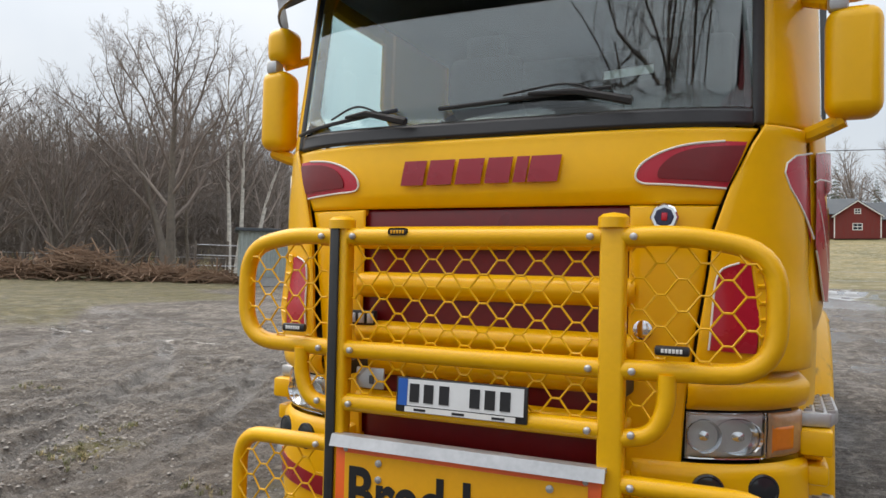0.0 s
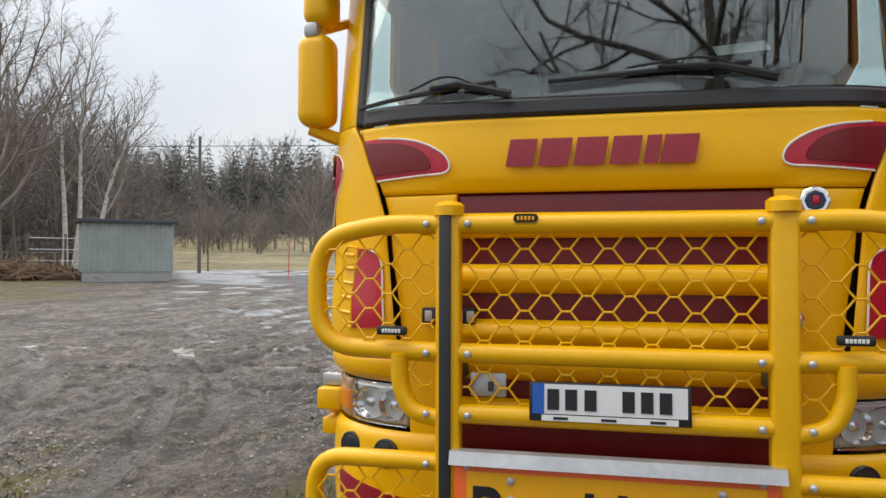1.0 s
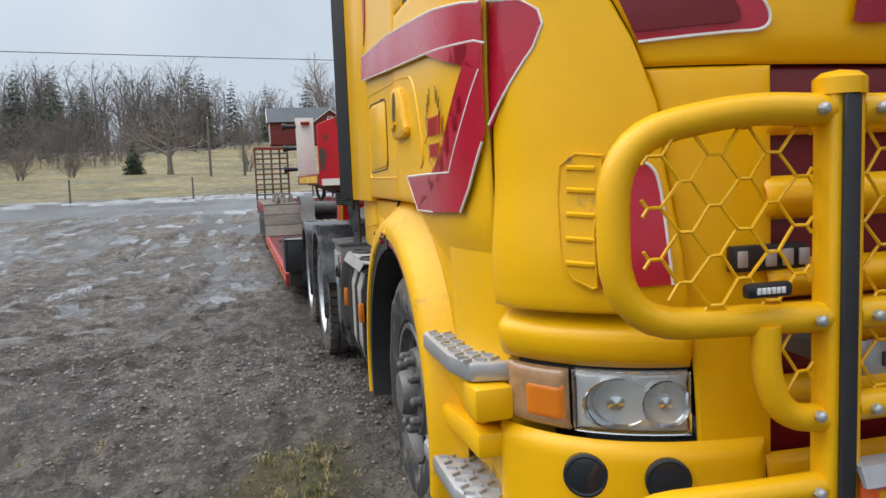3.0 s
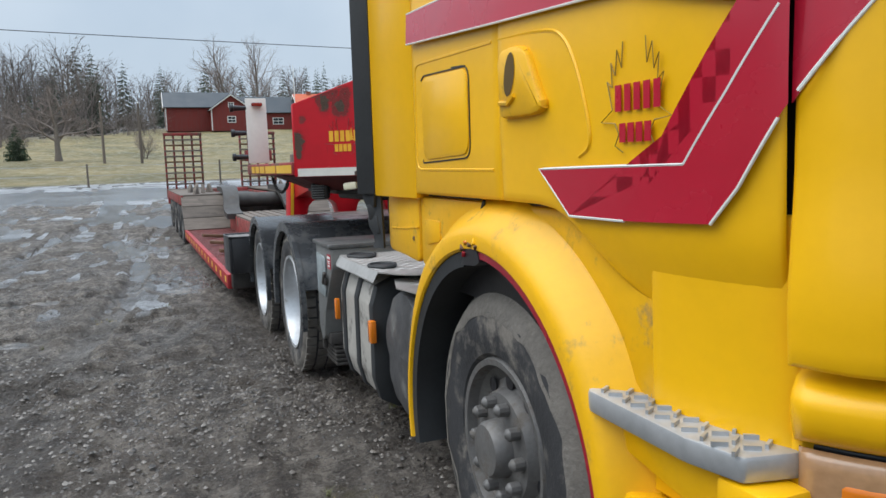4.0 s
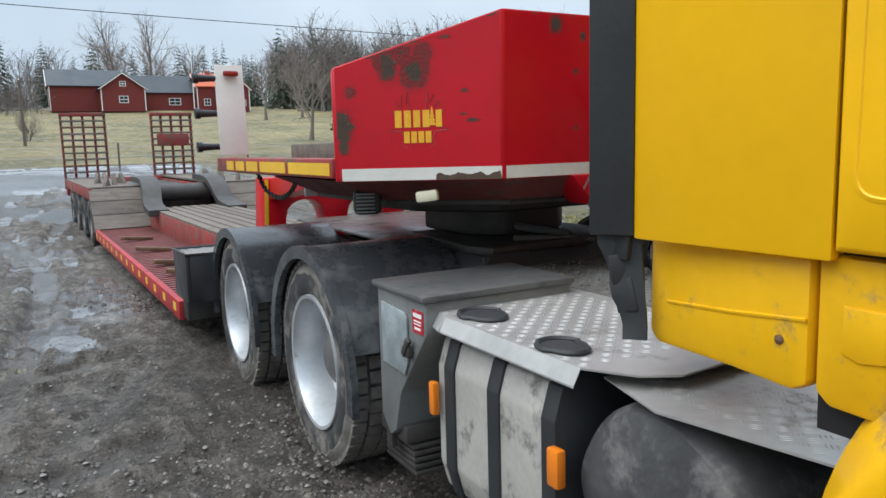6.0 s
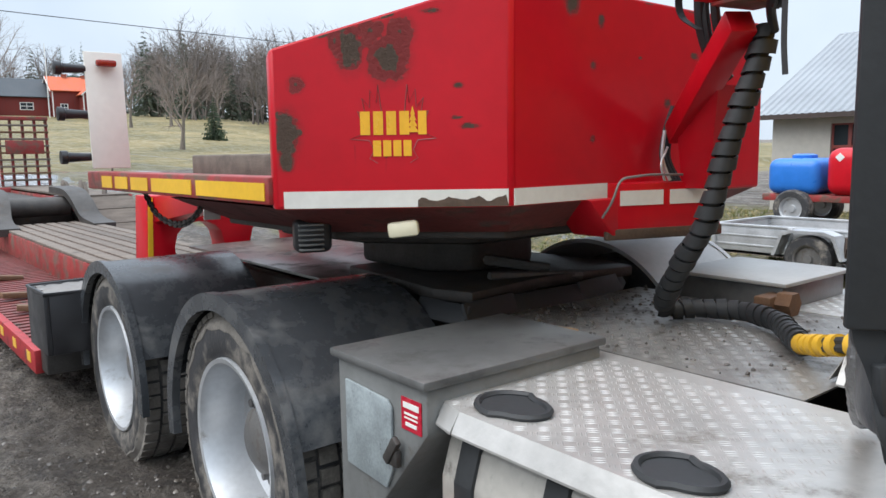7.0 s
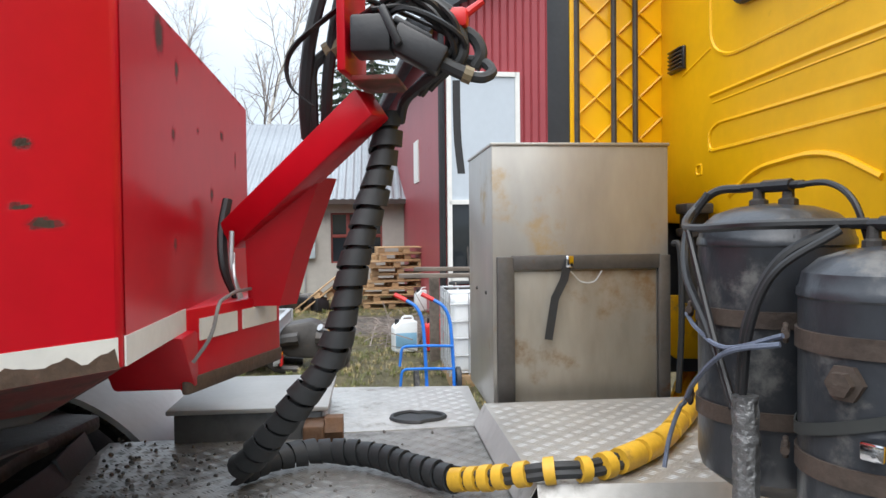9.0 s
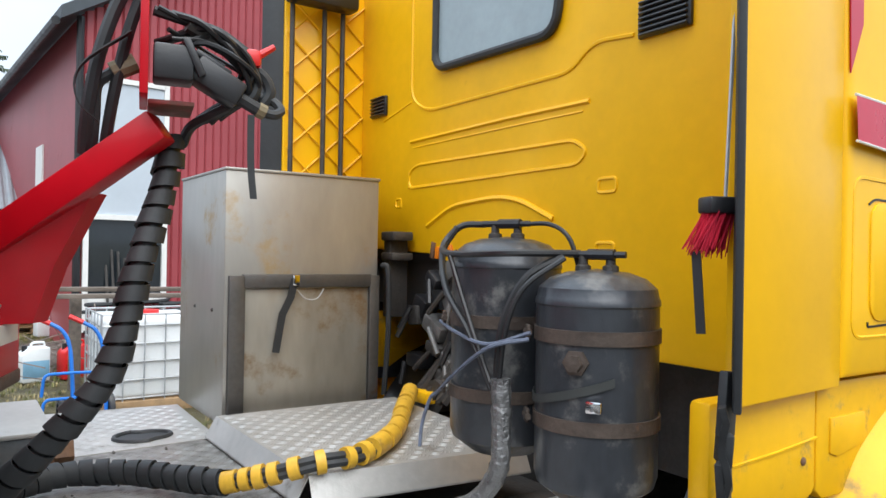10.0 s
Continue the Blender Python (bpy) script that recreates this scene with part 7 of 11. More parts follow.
for xc in (-1.0, 1.0):
    e = new("loading_ramp")
    e.parent = trailer
    for x in (-0.47, -0.24, 0.0, 0.24, 0.47):
        bm = B()
        span(bm, xc + x - 0.025, xc + x + 0.025, ty(R1 + 0.12), ty(R1 + 0.22), 0.75, 2.52, 0.006)
        part("ramp_rail", bm, RED_WORN, e)
    for i in range(11):
        bm = B()
        z = 0.85 + i * 0.15
        span(bm, xc - 0.50, xc + 0.50, ty(R1 + 0.06), ty(R1 + 0.12), z - 0.022, z + 0.022, 0.006)
        part("ramp_rung", bm, WOOD_GREY if i % 3 else RUST, e)
    bm = B()
    span(bm, xc - 0.50, xc + 0.50, ty(R1 + 0.05), ty(R1 + 0.24), 2.46, 2.54, 0.01)
    part("ramp_lip", bm, RED_WORN, e)
    if xc > 0:
        bm = B()
        span(bm, xc - 0.38, xc + 0.38, ty(R1 + 0.01), ty(R1 + 0.05), 1.72, 2.02, 0.01)
        part("ramp_board", bm, RED_WORN, e)
bm = B()
span(bm, -1.48, 1.48, ty(R1 - 0.1), ty(R1 + 0.1), 0.62, 1.0, 0.02)
part("rear_beam", bm, RED_WORN, trailer)

# ---- marks on the gooseneck hood ----
# worn paint on the hood's faces: burnt patches, peeled rims and runs below them
WORN = RED_STEEL.copy()
WORN.name = "red_steel_with_burnt_patches"
wn_, wk_ = WORN.node_tree.nodes, WORN.node_tree.links
w_bsdf = wn_["Principled BSDF"]
w_attr = wn_.new("ShaderNodeVertexColor")
w_attr.layer_name = "wear"
w_split = wn_.new("ShaderNodeSeparateColor")
wk_.new(w_attr.outputs["Color"], w_split.inputs[0])
w_tc2 = wn_.new("ShaderNodeTexCoord")
w_fleck = wn_.new("ShaderNodeTexNoise")
w_fleck.inputs["Scale"].default_value, w_fleck.inputs["Detail"].default_value, w_fleck.inputs["Roughness"].default_value = 55, 8, 0.75
wk_.new(w_tc2.outputs["Object"], w_fleck.inputs["Vector"])
w_col = w_bsdf.inputs["Base Color"].links[0].from_socket
for ch, lo_, hi_, tone in ((2, 0.35, 1.15, (0.085, 0.010, 0.010)), (1, 0.52, 0.62, (0.20, 0.022, 0.022)), (0, 0.50, 0.66, (0.078, 0.052, 0.037))):
    w_sum = wn_.new("ShaderNodeMath")
    w_sum.operation = "MULTIPLY_ADD"
    wk_.new(w_fleck.outputs["Fac"], w_sum.inputs[0])
    w_sum.inputs[1].default_value = 0.9 if ch < 2 else 0.3
    w_sub = wn_.new("ShaderNodeMath")
    w_sub.operation = "SUBTRACT"
    wk_.new(w_split.outputs[ch], w_sub.inputs[0])
    w_sub.inputs[1].default_value = 0.45 if ch < 2 else 0.15
    wk_.new(w_sub.outputs[0], w_sum.inputs[2])
    w_rng = wn_.new("ShaderNodeMapRange")
    w_rng.interpolation_type = "SMOOTHSTEP"
    w_rng.inputs["From Min"].default_value, w_rng.inputs["From Max"].default_value = lo_, hi_
    w_rng.inputs["To Max"].default_value = 0.75 if ch == 2 else 1.0
    wk_.new(w_sum.outputs[0], w_rng.inputs["Value"])
    w_m = wn_.new("ShaderNodeMix")
    w_m.data_type = "RGBA"
    wk_.new(w_rng.outputs[0], w_m.inputs["Factor"])
    wk_.new(w_col, w_m.inputs["A"])
    w_m.inputs["B"].default_value = (*tone, 1)
    w_col = w_m.outputs["Result"]
wk_.new(w_col, w_bsdf.inputs["Base Color"])
w_max = wn_.new("ShaderNodeMath")
w_max.operation = "MAXIMUM"
wk_.new(w_split.outputs[0], w_max.inputs[0])
wk_.new(w_split.outputs[1], w_max.inputs[1])
w_bump = wn_.new("ShaderNodeBump")
w_bump.inputs["Distance"].default_value = 0.012
wk_.new(w_max.outputs[0], w_bump.inputs["Strength"])
wk_.new(w_fleck.outputs["Fac"], w_bump.inputs["Height"])
wk_.new(w_bump.outputs[0], w_bsdf.inputs["Normal"])
w_rough = wn_.new("ShaderNodeMapRange")
w_rough.inputs["To Min"].default_value, w_rough.inputs["To Max"].default_value = 0.34, 0.8
wk_.new(w_max.outputs[0], w_rough.inputs["Value"])
wk_.new(w_rough.outputs[0], w_bsdf.inputs["Roughness"])

# burnt patches: along the face, height, half sizes, peeled rim, run length below
BURNS_L = ((0.247, 1.915, 0.034, 0.055, 1.5, 0.22), (0.365, 1.879, 0.038, 0.042, 1.9, 0.15), (0.405, 1.962, 0.006, 0.006, 8.0, 0.0), (0.315, 1.965, 0.008, 0.006, 6.0, 0.0), (0.205, 1.935, 0.006, 0.010, 4.0, 0.05),
           (0.046, 1.655, 0.038, 0.068, 1.2, 0.05), (0.042, 1.575, 0.022, 0.028, 1.3, 0.0), (0.080, 1.807, 0.007, 0.007, 4.0, 0.06), (0.581, 1.798, 0.013, 0.008, 1.4, 0.0), (0.616, 1.673, 0.022, 0.007, 1.5, 0.0),
           (0.575, 1.70, 0.014, 0.004, 1.5, 0.0), (0.50, 2.020, 0.022, 0.006, 1.6, 0.0), (0.258, 1.62, 0.001, 0.001, 2.0, 0.14), (0.355, 1.58, 0.001, 0.001, 2.0, 0.11))
BURNS_F = ((0.278, 2.075, 0.026, 0.030, 1.5, 0.09), (0.428, 2.028, 0.012, 0.016, 1.6, 0.04), (0.388, 1.878, 0.010, 0.009, 2.0, 0.05), (0.388, 1.631, 0.008, 0.008, 2.0, 0.05), (0.826, 1.764, 0.015, 0.012, 1.6, 0.05),
           (1.0, 1.95, 0.018, 0.010, 1.6, 0.06), (1.25, 1.9, 0.010, 0.018, 1.6, 0.05), (0.65, 1.92, 0.010, 0.006, 1.5, 0.0))


def wear_at(u, z, burns, top):
    rust = peel = run = 0.0
    wob = 0.45 * noise.noise((u * 34, z * 34, 1.0)) + 0.3 * noise.noise((u * 80, z * 80, 4.0))
    for u0, z0, ru, rz, rim, length in burns:
        du, dz = (u - u0) / ru, (z - z0) / rz
        d = math.hypot(du, dz)
        if d < rim * 3 + 2:
            rust = max(rust, sstep(1.25, 0.70, d + wob))
            peel = max(peel, 0.85 * sstep(1.15 * rim, 0.75 * rim, d + wob * rim * 0.6))
            run = max(run, 0.7 * sstep(rim * 1.9, rim * 0.8, d + 0.3 * wob))
        if length and z < z0:
            f = (z0 - z) / length
            w = max(ru * 0.9, 0.010)
            run = max(run, sstep(1.0, 0.1, f) * sstep(w, w * 0.2, abs(u - u0 - 0.01 * noise.noise((z * 9, u0 * 50, 0)))) * (0.6 + 0.5 * noise.noise((u * 120, z * 5, 2.0))))
    rust = max(rust, 0.8 * sstep(0.014, 0.004, top - z) * sstep(0.0, 0.3, noise.noise((u * 15, 3.0, 1.0))))
    return rust, peel, max(0.0, run)


def worn_face(face, length, tops, burns, res):
    nu, nv = int(length / res), int(0.56 / res)
    verts, cols = [], []
    for i in range(nu + 1):
        u = 0.014 + (length - 0.028) * i / nu
        top = tops[0] + (tops[1] - tops[0]) * u / length - 0.012
        for j in range(nv + 1):
            z = 1.432 + (top - 1.432) * j / nv
            verts.append(on_face(*face, 0.0022, u, z))
            cols += [*wear_at(u, z, burns, top), 1.0]
    faces = [(i * (nv + 1) + j, (i + 1) * (nv + 1) + j, (i + 1) * (nv + 1) + j + 1, i * (nv + 1) + j + 1) for i in range(nu) for j in range(nv)]
    me = bpy.data.meshes.new("worn_paint")
    me.from_pydata([tuple(v) for v in verts], [], faces)
    at = me.color_attributes.new("wear", "FLOAT_COLOR", "POINT")
    at.data.foreach_set("color", np.array(cols, dtype=np.float32))
    me.materials.append(WORN)
    ob = new("worn_paint", me)
    ob.parent = hood
    ob["label"] = "glossy red paint with burnt and peeling patches"


worn_face(FL, FLEN, (HZ[0], HZ[1]), BURNS_L, 0.006)
worn_face(FF, 1.54, (HZ[1], HZ[2]), BURNS_F, 0.010)
bm = B()
pts = [(0.45, 1.424)] + [(0.45 + k * 0.012, 1.448 + 0.012 * noise.noise((k * 0.6, 3.3, 0)) + 0.006 * math.sin(k * 0.9)) for k in range(24)] + [(0.735, 1.424)]
face_film(bm, FL, pts, 0.0062)
part("scraped_tape", bm, BARE_RUST, hood)
# company mark as plain yellow bars, a small fir and thin antler lines
marks_ = [(0.276 + k * 0.0405, 0.030, 1.650, 1.722) for k in range(4)] + [(0.455, 0.026, 1.650, 1.722)] + [(0.314 + k * 0.0315, 0.025, 1.584, 1.633) for k in range(4)]
MARK_YELLOW = mat("yellow_mark_film", (0.80, 0.42, 0.02), 0.35)
for u0, w, z0, z1 in marks_:
    bm = B()
    face_film(bm, FL, [(u0, z0), (u0 + w, z0), (u0 + w, z1), (u0, z1)], 0.0045)
    part("mark_bar", bm, MARK_YELLOW, hood)
bm = B()
for k in range(4):
    z = 1.657 + k * 0.018
    w = 0.019 - k * 0.004
    face_film(bm, FL, [(0.4385 - w, z), (0.4385 + w, z), (0.4385, z + 0.027)], 0.0052)
part("fir_mark", bm, MARK_YELLOW, hood, "small yellow fir mark")
bm = B()
for s in (-1, 1):
    q = [(0.05, -0.10), (0.075, -0.085), (0.06, -0.06), (0.075, -0.03), (0.135, -0.025), (0.085, -0.005), (0.11, 0.06), (0.085, 0.045), (0.095, 0.10), (0.072, 0.07), (0.07, 0.125), (0.05, 0.085), (0.045, 0.14), (0.035, 0.05)]
    P = [on_face(*FL, 0.003, 0.378 + s * a, 1.663 + b) for a, b in q]
    tube(bm, P, 0.0016, 4)
part("antler_line", bm, mat("grey_outline_film", (0.25, 0.06, 0.06), 0.4), hood)
# same mark on the cab door in red
for s in (-1, 1):
    m_ = new("company_mark")
    m_.parent = truck
    m_["label"] = "red company mark in plain bars on the door"
    for zz, h, u0, w, n, d in ((1.585, 0.058, 0.575, 0.022, 5, 0.034), (1.517, 0.042, 0.605, 0.022, 4, 0.030)):
        for k in range(n):
            bm = B()
            y = u0 + k * d
            span(bm, s * 1.2672, s * 1.2690, y, y + w, zz, zz + h)
            part("mark_bar", bm, RED_BRIGHT, m_)
    bm = B()
    for r in (-1, 1):
        q = [(0.04, -0.10), (0.07, -0.085), (0.055, -0.06), (0.07, -0.035), (0.125, -0.03), (0.08, -0.005), (0.10, 0.06), (0.08, 0.045), (0.085, 0.10), (0.068, 0.07), (0.062, 0.125), (0.045, 0.085), (0.04, 0.14)]
        tube(bm, [(s * 1.2675, 0.665 + r * a, 1.595 + b) for a, b in q], 0.0016, 4)
    part("antler_line", bm, mat("olive_outline_film", (0.28, 0.17, 0.02), 0.5), m_)

# lamps and chain under the rail
bm = B()
box(bm, (-1.01, ty(4.225), 1.352), (0.10, 0.045, 0.05), 0.012, Matrix.Rotation(radians(-42), 4, "Z") @ Matrix.Rotation(radians(-6), 4, "Y"))
part("white_marker_lamp", bm, mat("yellowed_white_lens", (0.72, 0.68, 0.50), 0.25, 0, 0.08), trailer, "yellowed white marker lamp")
bm = B()
box(bm, (-1.13, ty(4.60), 1.315), (0.13, 0.09, 0.12), 0.025, Matrix.Rotation(radians(-20), 4, "Z"), 3)
wlamp = part("work_lamp", bm, BLACK_PLASTIC, trailer, "black work lamp with a ribbed housing")
for k in range(6):
    bm = B()
    box(bm, (-1.16, ty(4.553), 1.270 + k * 0.017), (0.085, 0.022, 0.006), 0.001, Matrix.Rotation(radians(-20), 4, "Z"))
    part("cooling_fin", bm, GREY_PAINT, wlamp)
bm = B()
span(bm, -1.15, -1.11, ty(4.57), ty(4.63), 1.37, 1.43)
part("bracket", bm, DARK_STEEL, wlamp)
bm = B()
CH = smooth_path([(-1.20, ty(5.35), 1.43), (-1.20, ty(5.50), 1.33), (-1.20, ty(5.72), 1.285), (-1.20, ty(5.98), 1.32), (-1.20, ty(6.15), 1.43)], 8)
for k, (a, b) in enumerate(zip(CH, CH[1:])):
    d = (b - a)
    o = Vector((0.011, 0, 0)) if k % 2 else d.normalized().cross(Vector((1, 0, 0))) * 0.011
    tube(bm, [a - d * 0.2, a + o, b + o, b + d * 0.2, b - o, a - o], 0.0055, 5, closed=True)
part("hanging_chain", bm, DARK_STEEL, trailer)
bm = B()
box(bm, (-0.72, ty(6.48), 1.285), (0.10, 0.012, 0.11), 0.004)
part("small_tag", bm, WHITE_LINE, trailer)
# bent pipe along the hood's front
bm = B()
tube(bm, round_corners([(-0.36, ty(3.945), 1.36), (-0.36, ty(3.90), 1.42), (-0.34, ty(3.89), 1.495), (-0.18, ty(3.88), 1.505), (0.02, ty(3.86), 1.50)], 0.04, 4), 0.0045, 8)
part("bent_pipe", bm, GREY_PAINT, trailer)

# ---- supply arm with its connectors ----
arm = thing("hose_carrier", (0, 0, 0), "red steel arm carrying black hose couplings", "carrier")
bm = B()
A, Bq = Vector((0.045, 3.905, 1.645)), Vector((-0.205, 3.520, 1.975))
d = (Bq - A)
q = d.to_track_quat("Y", "Z").to_matrix().to_4x4()
box(bm, (A + Bq) / 2, (0.085, d.length, 0.085), 0.006, q)
part("beam", bm, RED_STEEL, arm)
bm = B()
g0 = [Vector((0.062, 3.850, 1.45)), Vector((0.062, 3.765, 1.45)), Vector((0.045, 3.72, 1.60)), Vector((-0.06, 3.64, 1.80)), Vector((0.02, 3.85, 1.66))]
nrm = Vector((0.8, -0.6, 0)) * 0.035
lo = [bm.verts.new(p - nrm) for p in g0]
hi = [bm.verts.new(p + nrm) for p in g0]
bm.faces.new(lo[::-1])
bm.faces.new(hi)
for k in range(5):
    bm.faces.new((lo[k], lo[(k + 1) % 5], hi[(k + 1) % 5], hi[k]))
part("gusset", bm, RED_STEEL, arm)
E1, E2, P0 = Vector((0.98, -0.2, 0)), Vector((-0.2, -0.98, 0)), Vector((-0.335, 3.592, 0))


def hp(a, b, z):
    """A point by the head plate: a along it, b out from its cab side."""
    return P0 + E1 * a + E2 * b + Vector((0, 0, z))


HM = Matrix.Rotation(radians(-11.5), 4, "Z")
bm = B()
prism(bm, [(-0.12, -0.20), (0.12, -0.20), (0.12, 0.14), (0.02, 0.22), (-0.12, 0.22)], "y", -0.010, 0.010, 0.003)
bmesh.ops.transform(bm, matrix=Matrix.Translation(hp(0.12, 0, 2.23)) @ HM, verts=bm.verts[:])
part("head_plate", bm, RED_STEEL, arm)
bm = B()
box(bm, hp(0.14, 0.065, 2.022), (0.18, 0.11, 0.012), 0.003, HM)
part("shelf_plate", bm, RED_WORN, arm)
bm = B()
box(bm, hp(0.05, 0.068, 2.115), (0.10, 0.095, 0.088), 0.008, HM)
box(bm, hp(0.05, 0.115, 2.13), (0.11, 0.02, 0.10), 0.006, HM @ Matrix.Rotation(radians(-24), 4, "X"))
part("plug_box", bm, BLACK_PLASTIC, arm, "black multi-pole plug box")
bm = B()
a_, b_ = hp(0.05, 0.115, 2.115), hp(0.06, 0.232, 2.05)
box(bm, (a_ + b_) / 2, (0.075, (b_ - a_).length, 0.068), 0.010, (b_ - a_).to_track_quat("Y", "Z").to_matrix().to_4x4())
box(bm, (a_ * 0.6 + b_ * 0.4) + Vector((0, 0, 0.04)), (0.05, 0.10, 0.016), 0.004, (b_ - a_).to_track_quat("Y", "Z").to_matrix().to_4x4())
part("plug", bm, BLACK_PLASTIC, arm)
SLEEVE = mat("dirty_tan_sleeve", (0.20, 0.16, 0.09), 0.6, 0, 0.3, 12, 0.1, 50)
bm = B()
tube(bm, smooth_path([hp(0.06, 0.228, 2.052), hp(0.065, 0.262, 2.035), hp(0.07, 0.285, 2.025)], 4), 0.018, 8)
part("cable_end", bm, BLACK_RUBBER, arm)
bm = B()
tube(bm, [hp(0.07, 0.278, 2.028), hp(0.074, 0.298, 2.02)], 0.021, 10)
part("tan_sleeve", bm, SLEEVE, arm)
bm = B()
tube(bm, [hp(0.15, -0.02, 2.135), hp(0.15, -0.075, 2.105)], 0.026, 10)
part("tan_sleeve", bm, SLEEVE, arm)
bm = B()
tube(bm, [hp(0.06, 0.10, 2.225), hp(0.075, 0.15, 2.205), hp(0.075, 0.155, 2.203), hp(0.08, 0.205, 2.18)], [0.020, 0.020, 0.026, 0.024], 10)
part("coupling_head", bm, DARK_STEEL, arm)
bm = B()
tube(bm, [hp(0.12, 0.13, 2.155), hp(0.12, 0.19, 2.125)], 0.026, 10)
part("coupling_head", bm, DARK_STEEL, arm)
for k, (pts, r_) in enumerate((
        ([hp(0.074, 0.296, 2.02), hp(0.08, 0.325, 2.018), hp(0.10, 0.345, 2.035), hp(0.12, 0.325, 2.062), hp(0.13, 0.27, 2.072), hp(0.14, 0.22, 2.06)], 0.013),
        ([hp(0.08, 0.20, 2.183), hp(0.08, 0.25, 2.15), hp(0.085, 0.278, 2.10), hp(0.09, 0.262, 2.055), hp(0.12, 0.20, 2.04), hp(0.16, 0.14, 2.0)], 0.014),
        ([hp(0.12, 0.255, 2.15), hp(0.12, 0.30, 2.125), hp(0.12, 0.318, 2.085), hp(0.12, 0.30, 2.05)], 0.016),
        ([hp(0.06, 0.02, 2.25), hp(0.07, 0.10, 2.235), hp(0.08, 0.18, 2.22), hp(0.09, 0.25, 2.18)], 0.013),
        ([hp(0.08, 0.235, 2.045), hp(0.12, 0.17, 2.012), hp(0.18, 0.12, 1.985), hp(0.22, 0.10, 1.94)], 0.014),
        ([hp(0.15, -0.075, 2.105), hp(0.15, -0.11, 2.07), hp(0.16, -0.115, 2.0), hp(0.20, -0.12, 1.90), hp(0.26, -0.10, 1.82)], 0.015),
        ([hp(0.10, -0.01, 2.36), hp(0.11, -0.06, 2.28), hp(0.12, -0.105, 2.14), hp(0.15, -0.13, 2.0), hp(0.20, -0.14, 1.90)], 0.017),
        ([hp(0.12, -0.01, 2.30), hp(0.13, -0.04, 2.20), hp(0.15, -0.07, 2.05), hp(0.2, -0.09, 1.93)], 0.015))):
    bm = B()
    tube(bm, smooth_path(pts, 6), r_, 8)
    part("hose_loop", bm, BLACK_RUBBER, arm)
rh = random.Random(14)
for k in range(9):
    a_, b_, c_, d_ = (hp(0.04 + 0.10 * rh.random(), 0.02 + 0.05 * rh.random(), 2.10 + 0.16 * rh.random()), hp(0.03 + 0.12 * rh.random(), 0.14 + 0.05 * rh.random(), 2.16 + 0.08 * rh.random()),
                      hp(0.05 + 0.10 * rh.random(), 0.24 + 0.05 * rh.random(), 2.08 + 0.06 * rh.random()), hp(0.12 + 0.06 * rh.random(), 0.13 + 0.06 * rh.random(), 1.99 + 0.03 * rh.random()))
    bm = B()
    tube(bm, smooth_path([a_, b_, c_, d_], 6), 0.006 + 0.006 * rh.random(), 7)
    part("cable_loop", bm, HOSE_BLACK, arm)
bm = B()
P = smooth_path([hp(0.10, -0.03, 2.20), hp(0.08, -0.14, 2.10), hp(0.09, -0.15, 2.02), hp(0.12, -0.10, 1.97)], 5)
ribbon(bm, P, E1 * 0.015, 0.003)
part("webbing_loop", bm, BLACK_RUBBER, arm)
bm = B()
box(bm, hp(0.10, 0.262, 2.165), (0.05, 0.055, 0.05), 0.014, HM)
tube(bm, [hp(0.10, 0.275, 2.17), hp(0.10, 0.325, 2.205)], [0.012, 0.008], 8)
tube(bm, [hp(0.10, 0.24, 2.17), hp(0.10, 0.20, 2.185)], 0.012, 8)
part("red_coupling", bm, RED_PLASTIC, arm, "bright red air coupling lever")
bm = B()
P = smooth_path([hp(0.06, 0.262, 2.01), hp(0.06, 0.262, 1.95), hp(0.06, 0.264, 1.87), hp(0.06, 0.272, 1.79)], 5)
ribbon(bm, P, E2 * 0.009, 0.003)
part("strap_end", bm, BLACK_RUBBER, arm)
for k, dx in enumerate((0.0, 0.02, 0.04)):
    bm = B()
    tube(bm, smooth_path([(0.02 + dx, 3.90, 1.47), (-0.01 + dx, 3.93, 1.56), (0.02 + dx, 3.94, 1.66), (0.05 + dx, 3.93, 1.75)], 5), 0.010, 6)
    part("feed_cable", bm, BLACK_RUBBER, arm)
bm = B()
tube(bm, smooth_path([(-0.03, 3.88, 1.48), (-0.05, 3.90, 1.56), (-0.04, 3.90, 1.66)], 5), 0.007, 6)
tube(bm, smooth_path([(-0.06, 3.88, 1.48), (-0.07, 3.89, 1.54), (-0.02, 3.90, 1.60)], 5), 0.005, 6)
part("pale_cable", bm, STEEL, arm)

